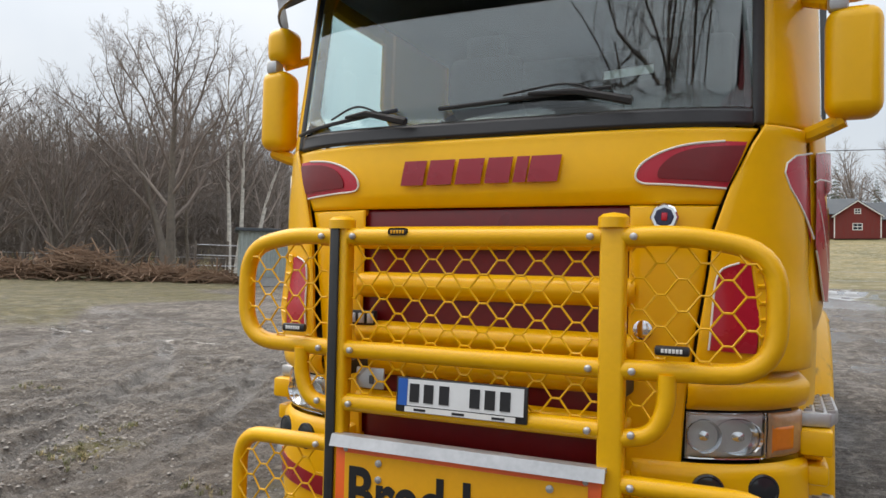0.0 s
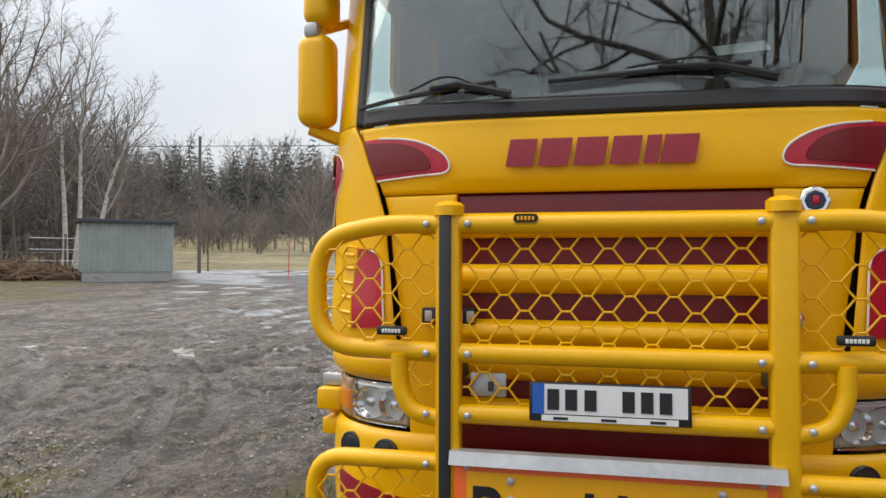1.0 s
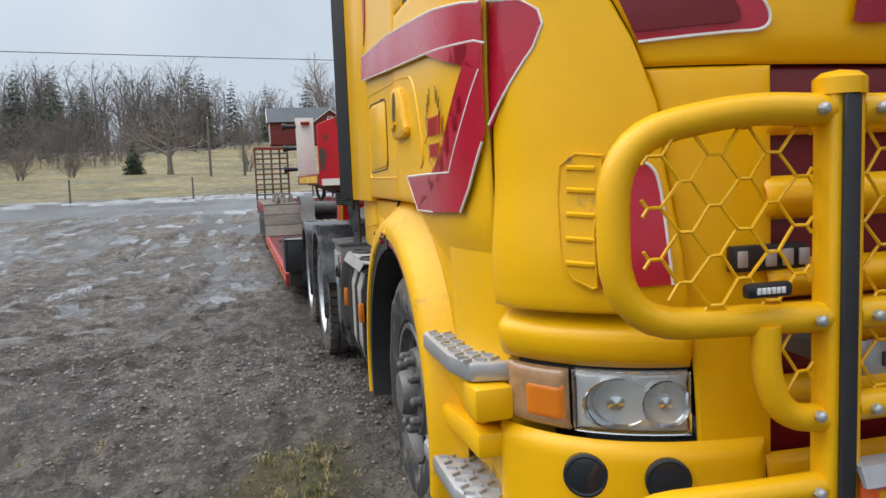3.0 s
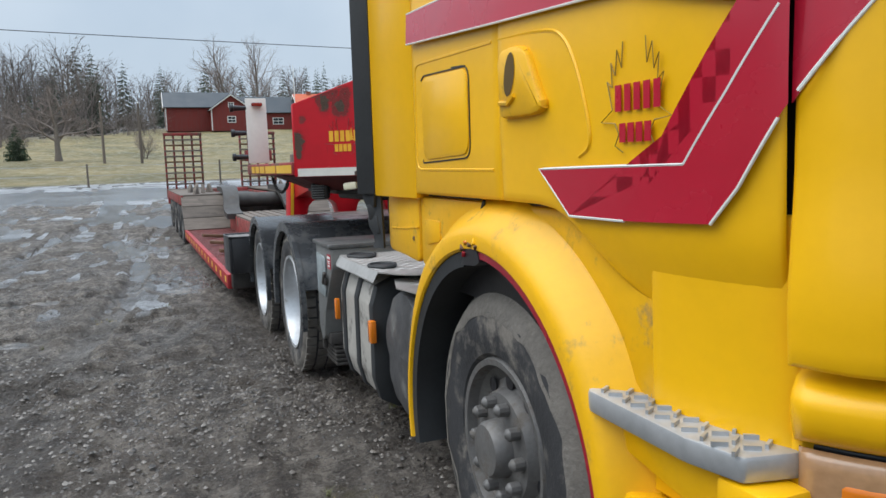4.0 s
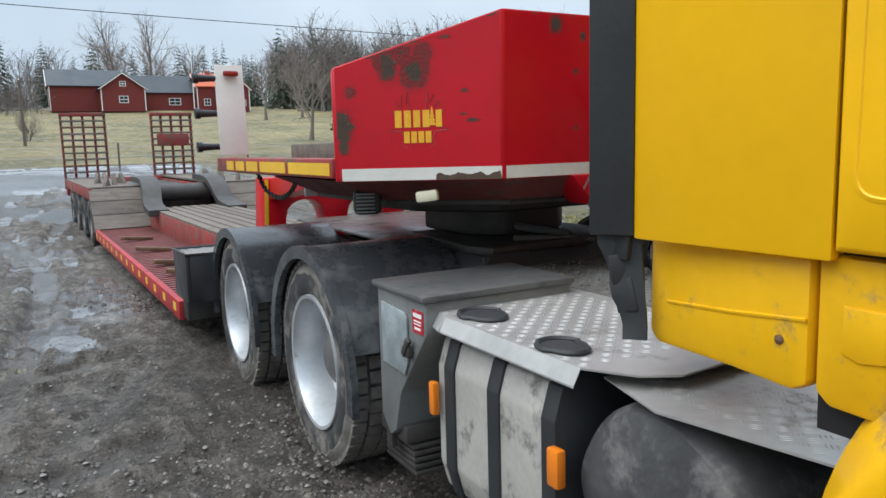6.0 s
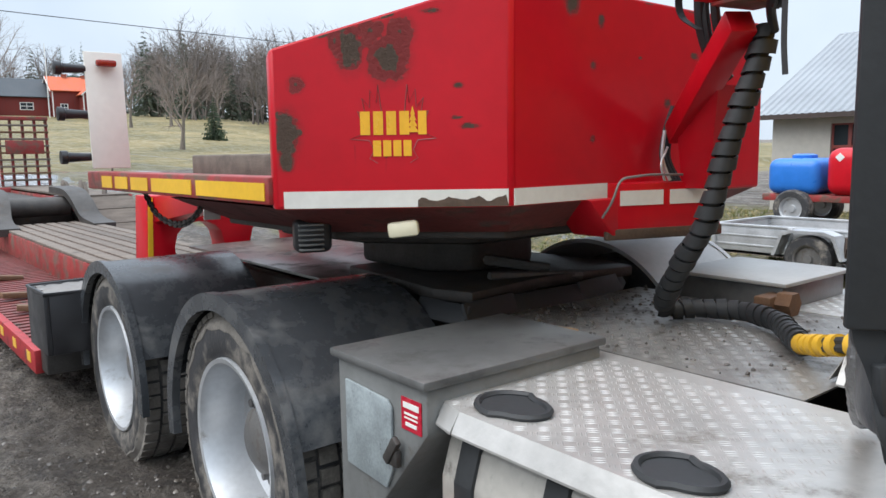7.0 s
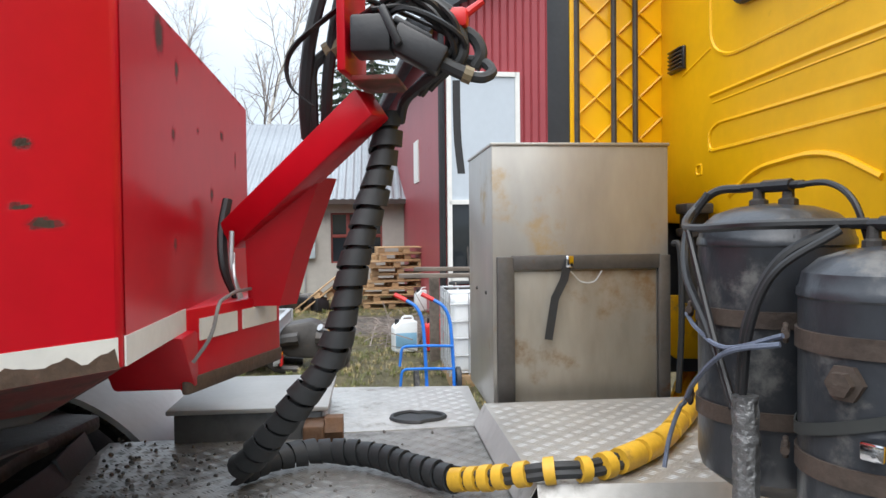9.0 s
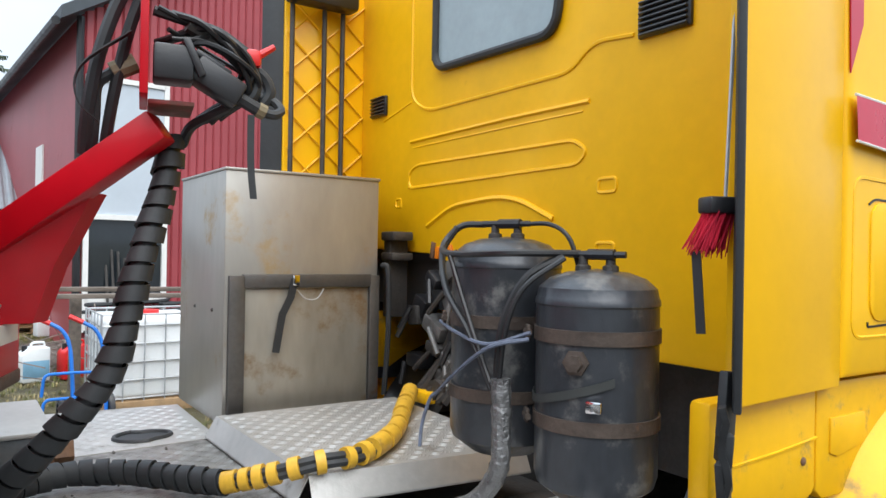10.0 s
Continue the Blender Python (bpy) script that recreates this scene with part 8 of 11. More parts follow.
# ---- spiral-wrapped supply hose ----
def wrapped(bm, pts, r, lip, pitch, share=0.80, seg=14):
    """A corrugated core with a flat ribbon wound round it."""
    P = smooth_path(pts, 24)
    L = [0.0]
    for a, b in zip(P, P[1:]):
        L.append(L[-1] + (b - a).length)

    def at(t):
        t = max(0.0, min(L[-1], t))
        j = min(len(P) - 2, max(0, int(np.searchsorted(L, t)) - 1))
        return P[j].lerp(P[j + 1], (t - L[j]) / max(1e-9, L[j + 1] - L[j]))
    n = int(L[-1] / pitch * 4)
    tube(bm, [at(L[-1] * k / n) for k in range(n + 1)], [r * (0.80 if k % 2 else 0.74) for k in range(n + 1)], seg)
    up, rows = None, []
    steps = int(L[-1] / pitch * seg)
    for k in range(steps):
        t = L[-1] * k / steps
        d = (at(t + 0.004) - at(t - 0.004)).normalized()
        up = d.orthogonal().normalized() if up is None else (up - d * up.dot(d)).normalized()
        a = 2 * math.pi * (k % seg) / seg
        nrm = up * math.cos(a) + d.cross(up) * math.sin(a)
        R = r + lip * (0.45 + 0.25 * math.sin(k * 0.13))
        h = pitch * share / 2
        c = at(t)
        rows.append([bm.verts.new(c + d * x + nrm * q) for x, q in ((-h, R - 0.001), (h, R + lip * 0.25), (h, R - 0.005), (-h, R - 0.006))])
    for a, b in zip(rows, rows[1:]):
        for i in range(4):
            bm.faces.new((a[i], a[(i + 1) % 4], b[(i + 1) % 4], b[i]))
    return bm


hose = thing("supply_hose", (0, 0, 0), "black spiral-wrapped hose bundle with a yellow wrapped end", "hose")
bm = wrapped(B(), [(-0.135, 3.475, 1.945), (-0.160, 3.505, 1.80), (-0.180, 3.565, 1.60), (-0.192, 3.625, 1.36), (-0.170, 3.72, 1.22), (-0.095, 3.84, 1.07), (-0.02, 3.90, 1.01)], 0.032, 0.012, 0.052)
part("rising_wrap", bm, BLACK_RUBBER, hose, "loose black spiral wrap")
bm = wrapped(B(), [(0.02, 3.90, 0.99), (0.11, 3.82, 0.995), (0.16, 3.68, 0.998), (0.09, 3.52, 0.998), (-0.05, 3.40, 0.998), (-0.16, 3.31, 1.0)], 0.034, 0.007, 0.045)
part("lying_wrap", bm, BLACK_RUBBER, hose)
bm = B()
for k in range(4):
    a = k * math.pi / 2
    o = Vector((0.010 * math.cos(a), 0.010 * math.sin(a), 0.012 * math.sin(a + 0.6)))
    tube(bm, [p + o for p in smooth_path([(-0.15, 3.32, 1.0), (-0.235, 3.22, 1.03), (-0.31, 3.10, 1.066), (-0.30, 2.98, 1.066), (-0.20, 2.84, 1.066), (-0.05, 2.70, 1.066), (0.18, 2.54, 1.07), (0.40, 2.37, 1.10)], 6)], 0.0125, 7)
part("inner_hose", bm, BLACK_RUBBER, hose)
YP = smooth_path([(-0.15, 3.32, 1.0), (-0.235, 3.22, 1.03), (-0.31, 3.10, 1.066), (-0.30, 2.98, 1.066), (-0.20, 2.84, 1.066), (-0.05, 2.70, 1.066), (0.18, 2.54, 1.07), (0.40, 2.37, 1.10)], 10)
for k0, k1 in ((0, 3), (4, 6), (7, 9), (10, 12), (14, 16), (19, 21), (26, 28), (31, 33), (35, 40), (41, 45), (46, 51), (52, 56), (57, 62), (63, 68)):
    bm = B()
    seg_ = YP[k0:k1 + 1]
    if len(seg_) > 10:
        fine = smooth_path(seg_, 3)
        tube(bm, fine, [0.036 + 0.004 * (i % 3 == 0) for i in range(len(fine))], 12)
    else:
        tube(bm, seg_, 0.032 + 0.002 * (k0 % 2), 12)
    part("yellow_wrap", bm, HOSE_YELLOW, hose)

# ---- things standing behind the cab ----
cab_ = thing("steel_cabinet", (0, 0, 0), "tall stained stainless steel cabinet with a framed lower door", "cabinet")
CX0, CX1, CY0, CY1 = 0.655, 1.30, 2.40, 3.08
bm = B()
span(bm, CX0, CX1, CY0, CY1, 0.965, 1.972, 0.006)
part("body", bm, STAINLESS, cab_)
bm = B()
span(bm, CX0 - 0.006, CX1 + 0.004, CY0 - 0.004, CY1 + 0.004, 1.968, 1.980, 0.003)
part("top", bm, STAINLESS, cab_)
bm = B()
span(bm, CX0 - 0.004, CX0 + 0.01, 2.45, 3.0, 1.005, 1.50, 0.002)
part("lower_door", bm, STAIN_DARK, cab_, "rust-stained steel panel")
bm = B()
for y0, y1, z0, z1 in ((3.0, 3.065, 0.975, 1.555), (2.40, 2.447, 0.985, 1.555), (2.44, 3.01, 1.505, 1.560), (2.44, 3.01, 0.975, 1.01)):
    span(bm, CX0 - 0.022, CX0, y0, y1, z0, z1, 0.004)
part("frame", bm, mat("dull_dark_zinc_frame", (0.11, 0.105, 0.10), 0.5, 0.6, 0.25, 6, dirt=(0.15, 0.08, 0.04), dirt_amt=0.35, dirt_scale=9), cab_)
bm = B()
P = [Vector((CX0 - 0.030, 2.80, 1.535)), Vector((CX0 - 0.034, 2.815, 1.47)), Vector((CX0 - 0.032, 2.85, 1.40)), Vector((CX0 - 0.030, 2.875, 1.25))]
for a, b in zip(P, P[1:]):
    box(bm, (a + b) / 2, (0.004, 0.030, (a - b).length + 0.01), 0, Matrix.Rotation(-math.atan2(b.y - a.y, a.z - b.z), 4, "X").inverted())
part("strap", bm, BLACK_RUBBER, cab_, "black webbing strap")
bm = B()
box(bm, (CX0 - 0.035, 2.795, 1.535), (0.012, 0.03, 0.045), 0.004)
part("buckle", bm, CHROME, cab_)
bm = B()
tube(bm, smooth_path([(CX0 - 0.028, 2.79, 1.50), (CX0 - 0.03, 2.75, 1.46), (CX0 - 0.03, 2.70, 1.46), (CX0 - 0.03, 2.67, 1.50)], 5), 0.003, 5)
part("chain_loop", bm, STEEL, cab_)
bm = B()
for x in (0.80, 1.05):
    lathe(bm, [(0.0, 0.008), (0.006, 0.006), (0.007, 0.0)], (x, CY1, 1.41), "y", 8)
part("rivet", bm, DARK_STEEL, cab_)
bm = B()
tube(bm, smooth_path([(CX0 - 0.02, 2.39, 1.60), (CX0 - 0.05, 2.375, 1.57), (CX0 - 0.05, 2.37, 1.30), (CX0 - 0.02, 2.37, 1.03)], 6), 0.012, 8)
part("side_hose", bm, BLACK_RUBBER, cab_)

# two upright air tanks
BAND = mat("rusty_dark_band", (0.080, 0.060, 0.048), 0.65, 0.3, 0.35, 12, 0.25, 60, dirt=(0.15, 0.085, 0.05), dirt_amt=0.35, dirt_scale=16)


def air_tank(c, z0, ztop, r, bands=(1.483, 1.294)):
    e = thing("air_tank", (0, 0, 0), "upright charcoal air tank with rusty clamp bands", "tank", "air tanks behind the cab")
    h = 0.075
    bm = B()
    lathe(bm, [(z0, 0.0), (z0 + 0.012, r * 0.6), (z0 + 0.05, r * 0.95), (z0 + 0.075, r), (ztop - h - 0.012, r), (ztop - h - 0.008, r + 0.003), (ztop - h + 0.004, r + 0.002), (ztop - h + 0.008, r - 0.001),
               (ztop - h + 0.03, r * 0.96), (ztop - 0.022, r * 0.78), (ztop - 0.008, r * 0.5), (ztop, 0.0)], (c[0], c[1], 0), "z", 48)
    part("shell", bm, CHARCOAL, e)
    for z in bands:
        bm = B()
        lathe(bm, [(z - 0.016, r + 0.001), (z - 0.016, r + 0.005), (z + 0.016, r + 0.005), (z + 0.016, r + 0.001)], (c[0], c[1], 0), "z", 40)
        b_ = part("clamp_band", bm, BAND, e, "rusty clamp band")
        dv = Vector((0.62, 0.78, 0))
        bm = B()
        pz = Vector((c[0], c[1], z)) + dv * (r + 0.02)
        box(bm, pz, (0.035, 0.010, 0.034), 0.004, Matrix.Rotation(radians(-30), 4, "Z"))
        tube(bm, [pz + Vector((-0.025, 0.016, 0)), pz + Vector((0.018, -0.01, 0))], 0.008, 6)
        part("clamp_bolt", bm, BAND, b_)
    return e


T1, T2 = (-0.645, 2.715), (-0.952, 2.682)
t1 = air_tank(T1, 1.12, 1.705, 0.147)
t2 = air_tank(T2, 1.07, 1.626, 0.145, (1.4725, 1.272))
view = Vector((-0.62, 0.78, 0)).normalized()
bm = B()
p = Vector((*T2, 1.418)) + Vector((-0.45, 0.89, 0)).normalized() * 0.143
lathe(bm, [(0.0, 0.030), (0.012, 0.030), (0.014, 0.020), (0.028, 0.020), (0.030, 0.0)], (0, 0, 0), "y", 6)
bmesh.ops.transform(bm, matrix=Matrix.Translation(p) @ Matrix.Rotation(radians(27), 4, "Z"), verts=bm.verts[:])
part("drain_plug", bm, BAND, t2, "rusty hexagonal drain plug")
bm = B()
P = []
for k in range(15):
    a = radians(150 - k * 11)
    P.append((T2[0] + 0.151 * math.cos(a), T2[1] + 0.151 * math.sin(a), 1.318 + 0.06 * abs((k - 8) / 8) ** 1.3 * (1 if k < 8 else 0.5)))
slab(bm, [[(x, y, z + 0.010) for x, y, z in P], [(x, y, z - 0.010) for x, y, z in P]], 0.003)
part("webbing", bm, mat("dark_green_webbing", (0.035, 0.038, 0.036), 0.7), t2, "dark webbing strap with a steel buckle")
bm = B()
box(bm, (T2[0] - 0.110, T2[1] + 0.118, 1.325), (0.036, 0.012, 0.028), 0.004, Matrix.Rotation(radians(27), 4, "Z"))
part("buckle", bm, CHROME, t2)
for (c, zt, par) in ((T1, 1.705, t1), (T2, 1.626, t2)):
    for dx in (-0.03, 0.035):
        bm = B()
        lathe(bm, [(zt - 0.012, 0.020), (zt + 0.006, 0.019), (zt + 0.010, 0.012), (zt + 0.032, 0.011), (zt + 0.034, 0.0)], (c[0] + dx, c[1] + dx * 0.4, 0), "z", 10)
        part("top_fitting", bm, DARK_STEEL, par)
    bm = B()
    tube(bm, [(c[0] - 0.07, c[1] - 0.02, zt + 0.034), (c[0] - 0.045, c[1] - 0.01, zt + 0.034), (c[0] - 0.044, c[1] - 0.01, zt + 0.034), (c[0] + 0.02, c[1] + 0.012, zt + 0.034), (c[0] + 0.021, c[1] + 0.012, zt + 0.034), (c[0] + 0.07, c[1] + 0.03, zt + 0.034)], [0.008, 0.008, 0.013, 0.013, 0.009, 0.009], 8)
    part("union", bm, BLACK_PLASTIC, par)
for k, (pts, r, m_) in enumerate((
        ([(-0.70, 2.70, 1.738), (-0.80, 2.70, 1.735), (-0.87, 2.70, 1.70), (-0.90, 2.69, 1.62)], 0.006, HOSE_BLACK),
        ([(-0.58, 2.74, 1.738), (-0.53, 2.78, 1.735), (-0.515, 2.82, 1.70), (-0.55, 2.86, 1.665), (-0.65, 2.88, 1.655), (-0.82, 2.85, 1.66), (-0.91, 2.70, 1.662)], 0.009, HOSE_BLACK),
        ([(-0.53, 2.80, 1.73), (-0.52, 2.84, 1.66), (-0.60, 2.88, 1.56), (-0.71, 2.885, 1.46), (-0.80, 2.88, 1.33)], 0.009, HOSE_BLACK),
        ([(-0.62, 2.885, 1.65), (-0.67, 2.885, 1.56), (-0.74, 2.885, 1.44), (-0.81, 2.88, 1.32)], 0.007, HOSE_BLACK),
        ([(-0.89, 2.74, 1.655), (-0.85, 2.82, 1.60), (-0.82, 2.86, 1.50), (-0.81, 2.87, 1.40), (-0.81, 2.87, 1.30)], 0.010, HOSE_BLACK),
        ([(-0.91, 2.75, 1.650), (-0.87, 2.84, 1.58), (-0.84, 2.87, 1.48), (-0.82, 2.875, 1.34)], 0.007, HOSE_BLACK))):
    bm = B()
    tube(bm, smooth_path(pts, 8), r, 8)
    part("air_line", bm, m_, t1)
bm = B()
tube(bm, smooth_path([(-0.83, 2.875, 1.36), (-0.835, 2.875, 1.24), (-0.83, 2.88, 1.14), (-0.76, 2.90, 1.05), (-0.62, 2.95, 0.985)], 8), [0.024 + 0.006 * noise.noise((k * 0.7, 1, 1)) for k in range(33)], 10)
part("foil_wrap", bm, mat("crumpled_silver_tape", (0.16, 0.16, 0.16), 0.35, 0.6, 0.4, 30, 0.9, 70), t1, "hose bundle in crumpled silver tape")
ROPE = mat("blue_grey_rope", (0.11, 0.13, 0.18), 0.7, 0, 0.3, 40, 0.3, 120)
rope = thing("tie_rope", (0, 0, 0), "blue-grey rope tied between the air tanks", "rope")
bm = B()
tube(bm, smooth_path([(-0.52, 2.845, 1.470), (-0.64, 2.875, 1.452), (-0.80, 2.895, 1.440), (-0.90, 2.845, 1.475)], 6), 0.0048, 6)
part("strand", bm, ROPE, rope)
bm = B()
tube(bm, smooth_path([(-0.90, 2.85, 1.46), (-0.82, 2.905, 1.435), (-0.66, 2.89, 1.35), (-0.52, 2.85, 1.275), (-0.47, 2.84, 1.25), (-0.46, 2.86, 1.18), (-0.48, 2.88, 1.12)], 6), 0.0052, 6)
part("strand", bm, ROPE, rope)

# dark machinery glimpsed below the cab's rear wall
bm = B()
span(bm, 0.71, 0.77, 2.21, 2.31, 1.36, 1.75, 0.01)
span(bm, 0.65, 0.76, 2.22, 2.33, 1.71, 1.75, 0.008)
span(bm, 0.65, 0.76, 2.22, 2.33, 1.62, 1.655, 0.008)
span(bm, -1.05, 0.75, 1.9, 2.0, 0.95, 1.72)
for k in range(9):
    a = k * 2.4
    lathe(bm, [(-0.10, 0.0), (-0.10, 0.05 + 0.02 * (k % 3)), (0.10, 0.05 + 0.02 * (k % 3)), (0.10, 0.0)], (0.45 - k * 0.10, 2.15 + 0.06 * math.sin(a), 1.18 + 0.16 * math.cos(a)), "xyz"[k % 3], 12)
for k in range(6):
    tube(bm, smooth_path([(0.5 - k * 0.05, 2.3, 1.05), (0.42 - k * 0.06, 2.22, 1.2 + 0.05 * (k % 2)), (0.3 - k * 0.08, 2.2, 1.38), (0.1 - k * 0.1, 2.12, 1.4)], 5), 0.012 + 0.004 * (k % 3), 6)
part("cab_rear_mount", bm, DARK_STEEL, truck)
rr_ = random.Random(8)
for k in range(12):
    bm = B()
    z, x = 1.12 + 0.042 * k, 0.28 + 0.40 * rr_.random()
    box(bm, (x, 2.14 + 0.08 * rr_.random(), z), (0.07 + 0.09 * rr_.random(), 0.08, 0.04 + 0.05 * rr_.random()), 0.01, Matrix.Rotation(rr_.uniform(-0.6, 0.6), 4, "Y"))
    tube(bm, [(x, 2.24, z), (x + rr_.uniform(-0.12, 0.12), 2.26, z - 0.10)], 0.012, 7)
    part("cab_lock_link", bm, (DARK_STEEL, BLACK_PLASTIC, RIM_GREY)[k % 3], truck)
for k in range(6):
    bm = B()
    x = 0.34 + 0.035 * k
    box(bm, (x, 2.203, 1.645 + 0.012 * (k % 3)), (0.03, 0.008, 0.05 + 0.02 * (k % 2)), 0.002, Matrix.Rotation(0.3 - 0.1 * k, 4, "Y"))
    part("flaked_edge", bm, (RUST, AMBER, RUST)[k % 3], truck, "flaking rusty paint at the wall's edge")
bm = B()
box(bm, (0.40, 2.30, 1.055), (0.12, 0.08, 0.05), 0.01)
part("yellow_bracket", bm, YELLOW_DIRTY, truck)

# far flap: quilted inner face and two upright pipes
bm = B()
for k in range(-2, 14):
    z = 1.4 + k * 0.19
    for a in (1, -1):
        p0, p1 = Vector((1.213, 2.20, z)), Vector((1.243, 2.60, z + a * 0.38))
        if 1.36 < p0.z < 3.25 and 1.36 < p1.z < 3.25:
            tube(bm, [p0, p1], 0.006, 5)
part("quilted_rib", bm, YELLOW, truck)
for y in (2.60, 2.43, 2.33):
    bm = B()
    tube(bm, [(1.195, y, 1.30), (1.195, y, 2.90)], 0.013, 8)
    part("upright_pipe", bm, DARK_STEEL, truck)
bm = B()
span(bm, 1.10, 1.21, 2.28, 2.64, 2.86, 2.98, 0.02)
part("pipe_bracket", bm, BLACK_PLASTIC, truck)

# red hand brush on a strap by the near flap
brush = thing("hand_brush", (0, 0, 0), "hand brush with red bristles hung on a black strap", "brush")
bm = B()
box(bm, (-1.265, 2.655, 1.765), (0.05, 0.07, 0.035), 0.006, Matrix.Rotation(radians(-20), 4, "Z"))
part("block", bm, BLACK_PLASTIC, brush)
rb = random.Random(5)
bm = B()
for k in range(160):
    p = Vector((-1.265 + rb.uniform(-0.02, 0.02), 2.655 + rb.uniform(-0.028, 0.028), 1.752))
    d = Vector((0.25 + rb.uniform(-0.22, 0.15), 0.20 + rb.uniform(-0.25, 0.45), -1.0)).normalized()
    q = p + d * rb.uniform(0.075, 0.098)
    tube(bm, [p, q], [0.0022, 0.0012], 3)
part("bristles", bm, mat("red_bristles", (0.55, 0.02, 0.05), 0.5, 0, 0.2, 30), brush)
bm = B()
box(bm, (-1.245, 2.69, 1.585), (0.022, 0.003, 0.17), 0, Matrix.Rotation(radians(5), 4, "Y"))
part("strap", bm, BLACK_RUBBER, brush)
bm = B()
tube(bm, [(-1.27, 2.64, 1.78), (-1.262, 2.60, 2.3)], 0.004, 5)
part("cord", bm, STEEL, brush)
# torn rubber skirt at the flap's foot
bm = B()
P = [(-1.285, 2.64, 1.42), (-1.288, 2.655, 1.30), (-1.280, 2.65, 1.24), (-1.275, 2.635, 1.17)]
for a, b in zip(P, P[1:]):
    a, b = Vector(a), Vector(b)
    box(bm, (a + b) / 2, (0.02, 0.055, (a - b).length + 0.01), 0.004, (b - a).to_track_quat("Z", "Y").to_matrix().to_4x4())
part("torn_rubber", bm, BLACK_RUBBER, truck)
# stray bolt boss on the deck and a cleat
bm = B()
lathe(bm, [(-0.03, 0.05), (0.03, 0.05), (0.035, 0.03), (0.035, 0.0)], (0.44, 3.66, 0.99), "y", 6)
span(bm, 0.36, 0.52, 3.69, 3.76, 0.95, 1.02, 0.01)
part("lashing_eye", bm, RUST, truck)
bm = B()
box(bm, (-0.52, 3.98, 0.965), (0.16, 0.09, 0.03), 0.006, Matrix.Rotation(0.2, 4, "Z"))
part("wooden_wedge", bm, WOOD_RAW, truck)
bm = B()
rg = random.Random(9)
for k in range(420):
    x, y = rg.uniform(-0.48, 0.55), rg.uniform(3.3, 4.40)
    if rg.random() > 0.25 + 0.75 * sstep(3.4, 4.2, y):
        continue
    r = rg.uniform(0.004, 0.011)
    m4 = Matrix.Translation((x, y, 0.949)) @ Euler((rg.random() * 6, rg.random() * 6, rg.random() * 6)).to_matrix().to_4x4() @ Matrix.Diagonal((r, r * 0.8, r * 0.6, 1))
    bmesh.ops.create_icosphere(bm, subdivisions=1, radius=1.0, matrix=m4)
tagged(part("deck_grit", bm, PEBBLE, None), "grit and small stones lying on the deck plate", "grit", kind="stuff")

# ---- buildings round the yard ----
def gable_house(name, c, turn, w, d, eave, ridge, wall_m, roof_m, label, over=0.4, trims=True, wins=(), thick=0.18):
    """A house with its long side along local x. wins: (side, u, z0, z1, w) on the front (-y) or on the end (+-x) walls."""
    e = thing(name, c, label, "building", turn=turn)
    bm = B()
    prism(bm, [(-d / 2, -0.3), (d / 2, -0.3), (d / 2, eave), (0, ridge), (-d / 2, eave)], "x", -w / 2, w / 2)
    wl_ = part("wall", bm, wall_m, e, smooth=False)
    bm = B()
    for s in (-1, 1):
        L = math.hypot(d / 2 + over, (ridge - eave) * (d / 2 + over) / (d / 2))
        a = math.atan2(ridge - eave, d / 2)
        box(bm, (0, s * (d / 2 + over) / 2, ridge - (ridge - eave) / (d / 2) * (d / 2 + over) / 2 + thick * 0.55), (w + 2 * over, L + 0.05, thick), 0.0, Matrix.Rotation(-s * a, 4, "X"))
    part("roof", bm, roof_m, e, smooth=False)
    if trims:
        for x in (-w / 2, w / 2):
            for s in (-1, 1):
                bm = B()
                span(bm, x - 0.08, x + 0.08, s * d / 2 - 0.08, s * d / 2 + 0.08, -0.2, eave)
                part("corner_board", bm, WHITE_TRIM, e)
                bm = B()
                tube(bm, [(x + math.copysign(over, x), s * (d / 2 + over), eave - (ridge - eave) / (d / 2) * over), (x + math.copysign(over, x), 0, ridge)], 0.12, 4)
                part("bargeboard", bm, WHITE_TRIM, e)
    for side, u, z0, z1, ww in wins:
        bm = B()
        def pos(du, o, z):
            return (u + du, -d / 2 - o, z) if side == "f" else ((w / 2 + o) * (1 if side == "r" else -1), u + du, z)
        for du, dz0, dz1, hw in ((-ww / 2, z0, z1, 0.06), (ww / 2, z0, z1, 0.06), (0, z0, z1, 0.03)):
            a, b = pos(du - hw, -0.05, dz0), pos(du + hw, 0.06, dz1)
            span(bm, a[0], b[0], a[1], b[1], a[2], b[2])
        for zz in (z0, z1, (z0 + z1) / 2):
            a, b = pos(-ww / 2 - 0.06, -0.05, zz - 0.05), pos(ww / 2 + 0.06, 0.055, zz + 0.05)
            span(bm, a[0], b[0], a[1], b[1], a[2], b[2])
        f = part("window", bm, WHITE_TRIM, e)
        bm = B()
        a, b = pos(-ww / 2, -0.05, z0), pos(ww / 2, 0.02, z1)
        span(bm, a[0], b[0], a[1], b[1], a[2], b[2])
        part("pane", bm, GLASS_DARK, f)
    return e


# plastered workshop with a profiled metal roof
wk = thing("workshop", (16.8, 0, 0), "low grey plastered workshop with a profiled metal roof", "building")
bm = B()
WY0, WY1 = 2.5, 12.4
OPEN = [(6.25, 7.62, 0.92, 2.18), (3.25, 4.55, 0.85, 2.12), (9.6, 10.9, 0.92, 2.18)]
ys_ = sorted({WY0, WY1, *[v for o in OPEN for v in o[:2]]})
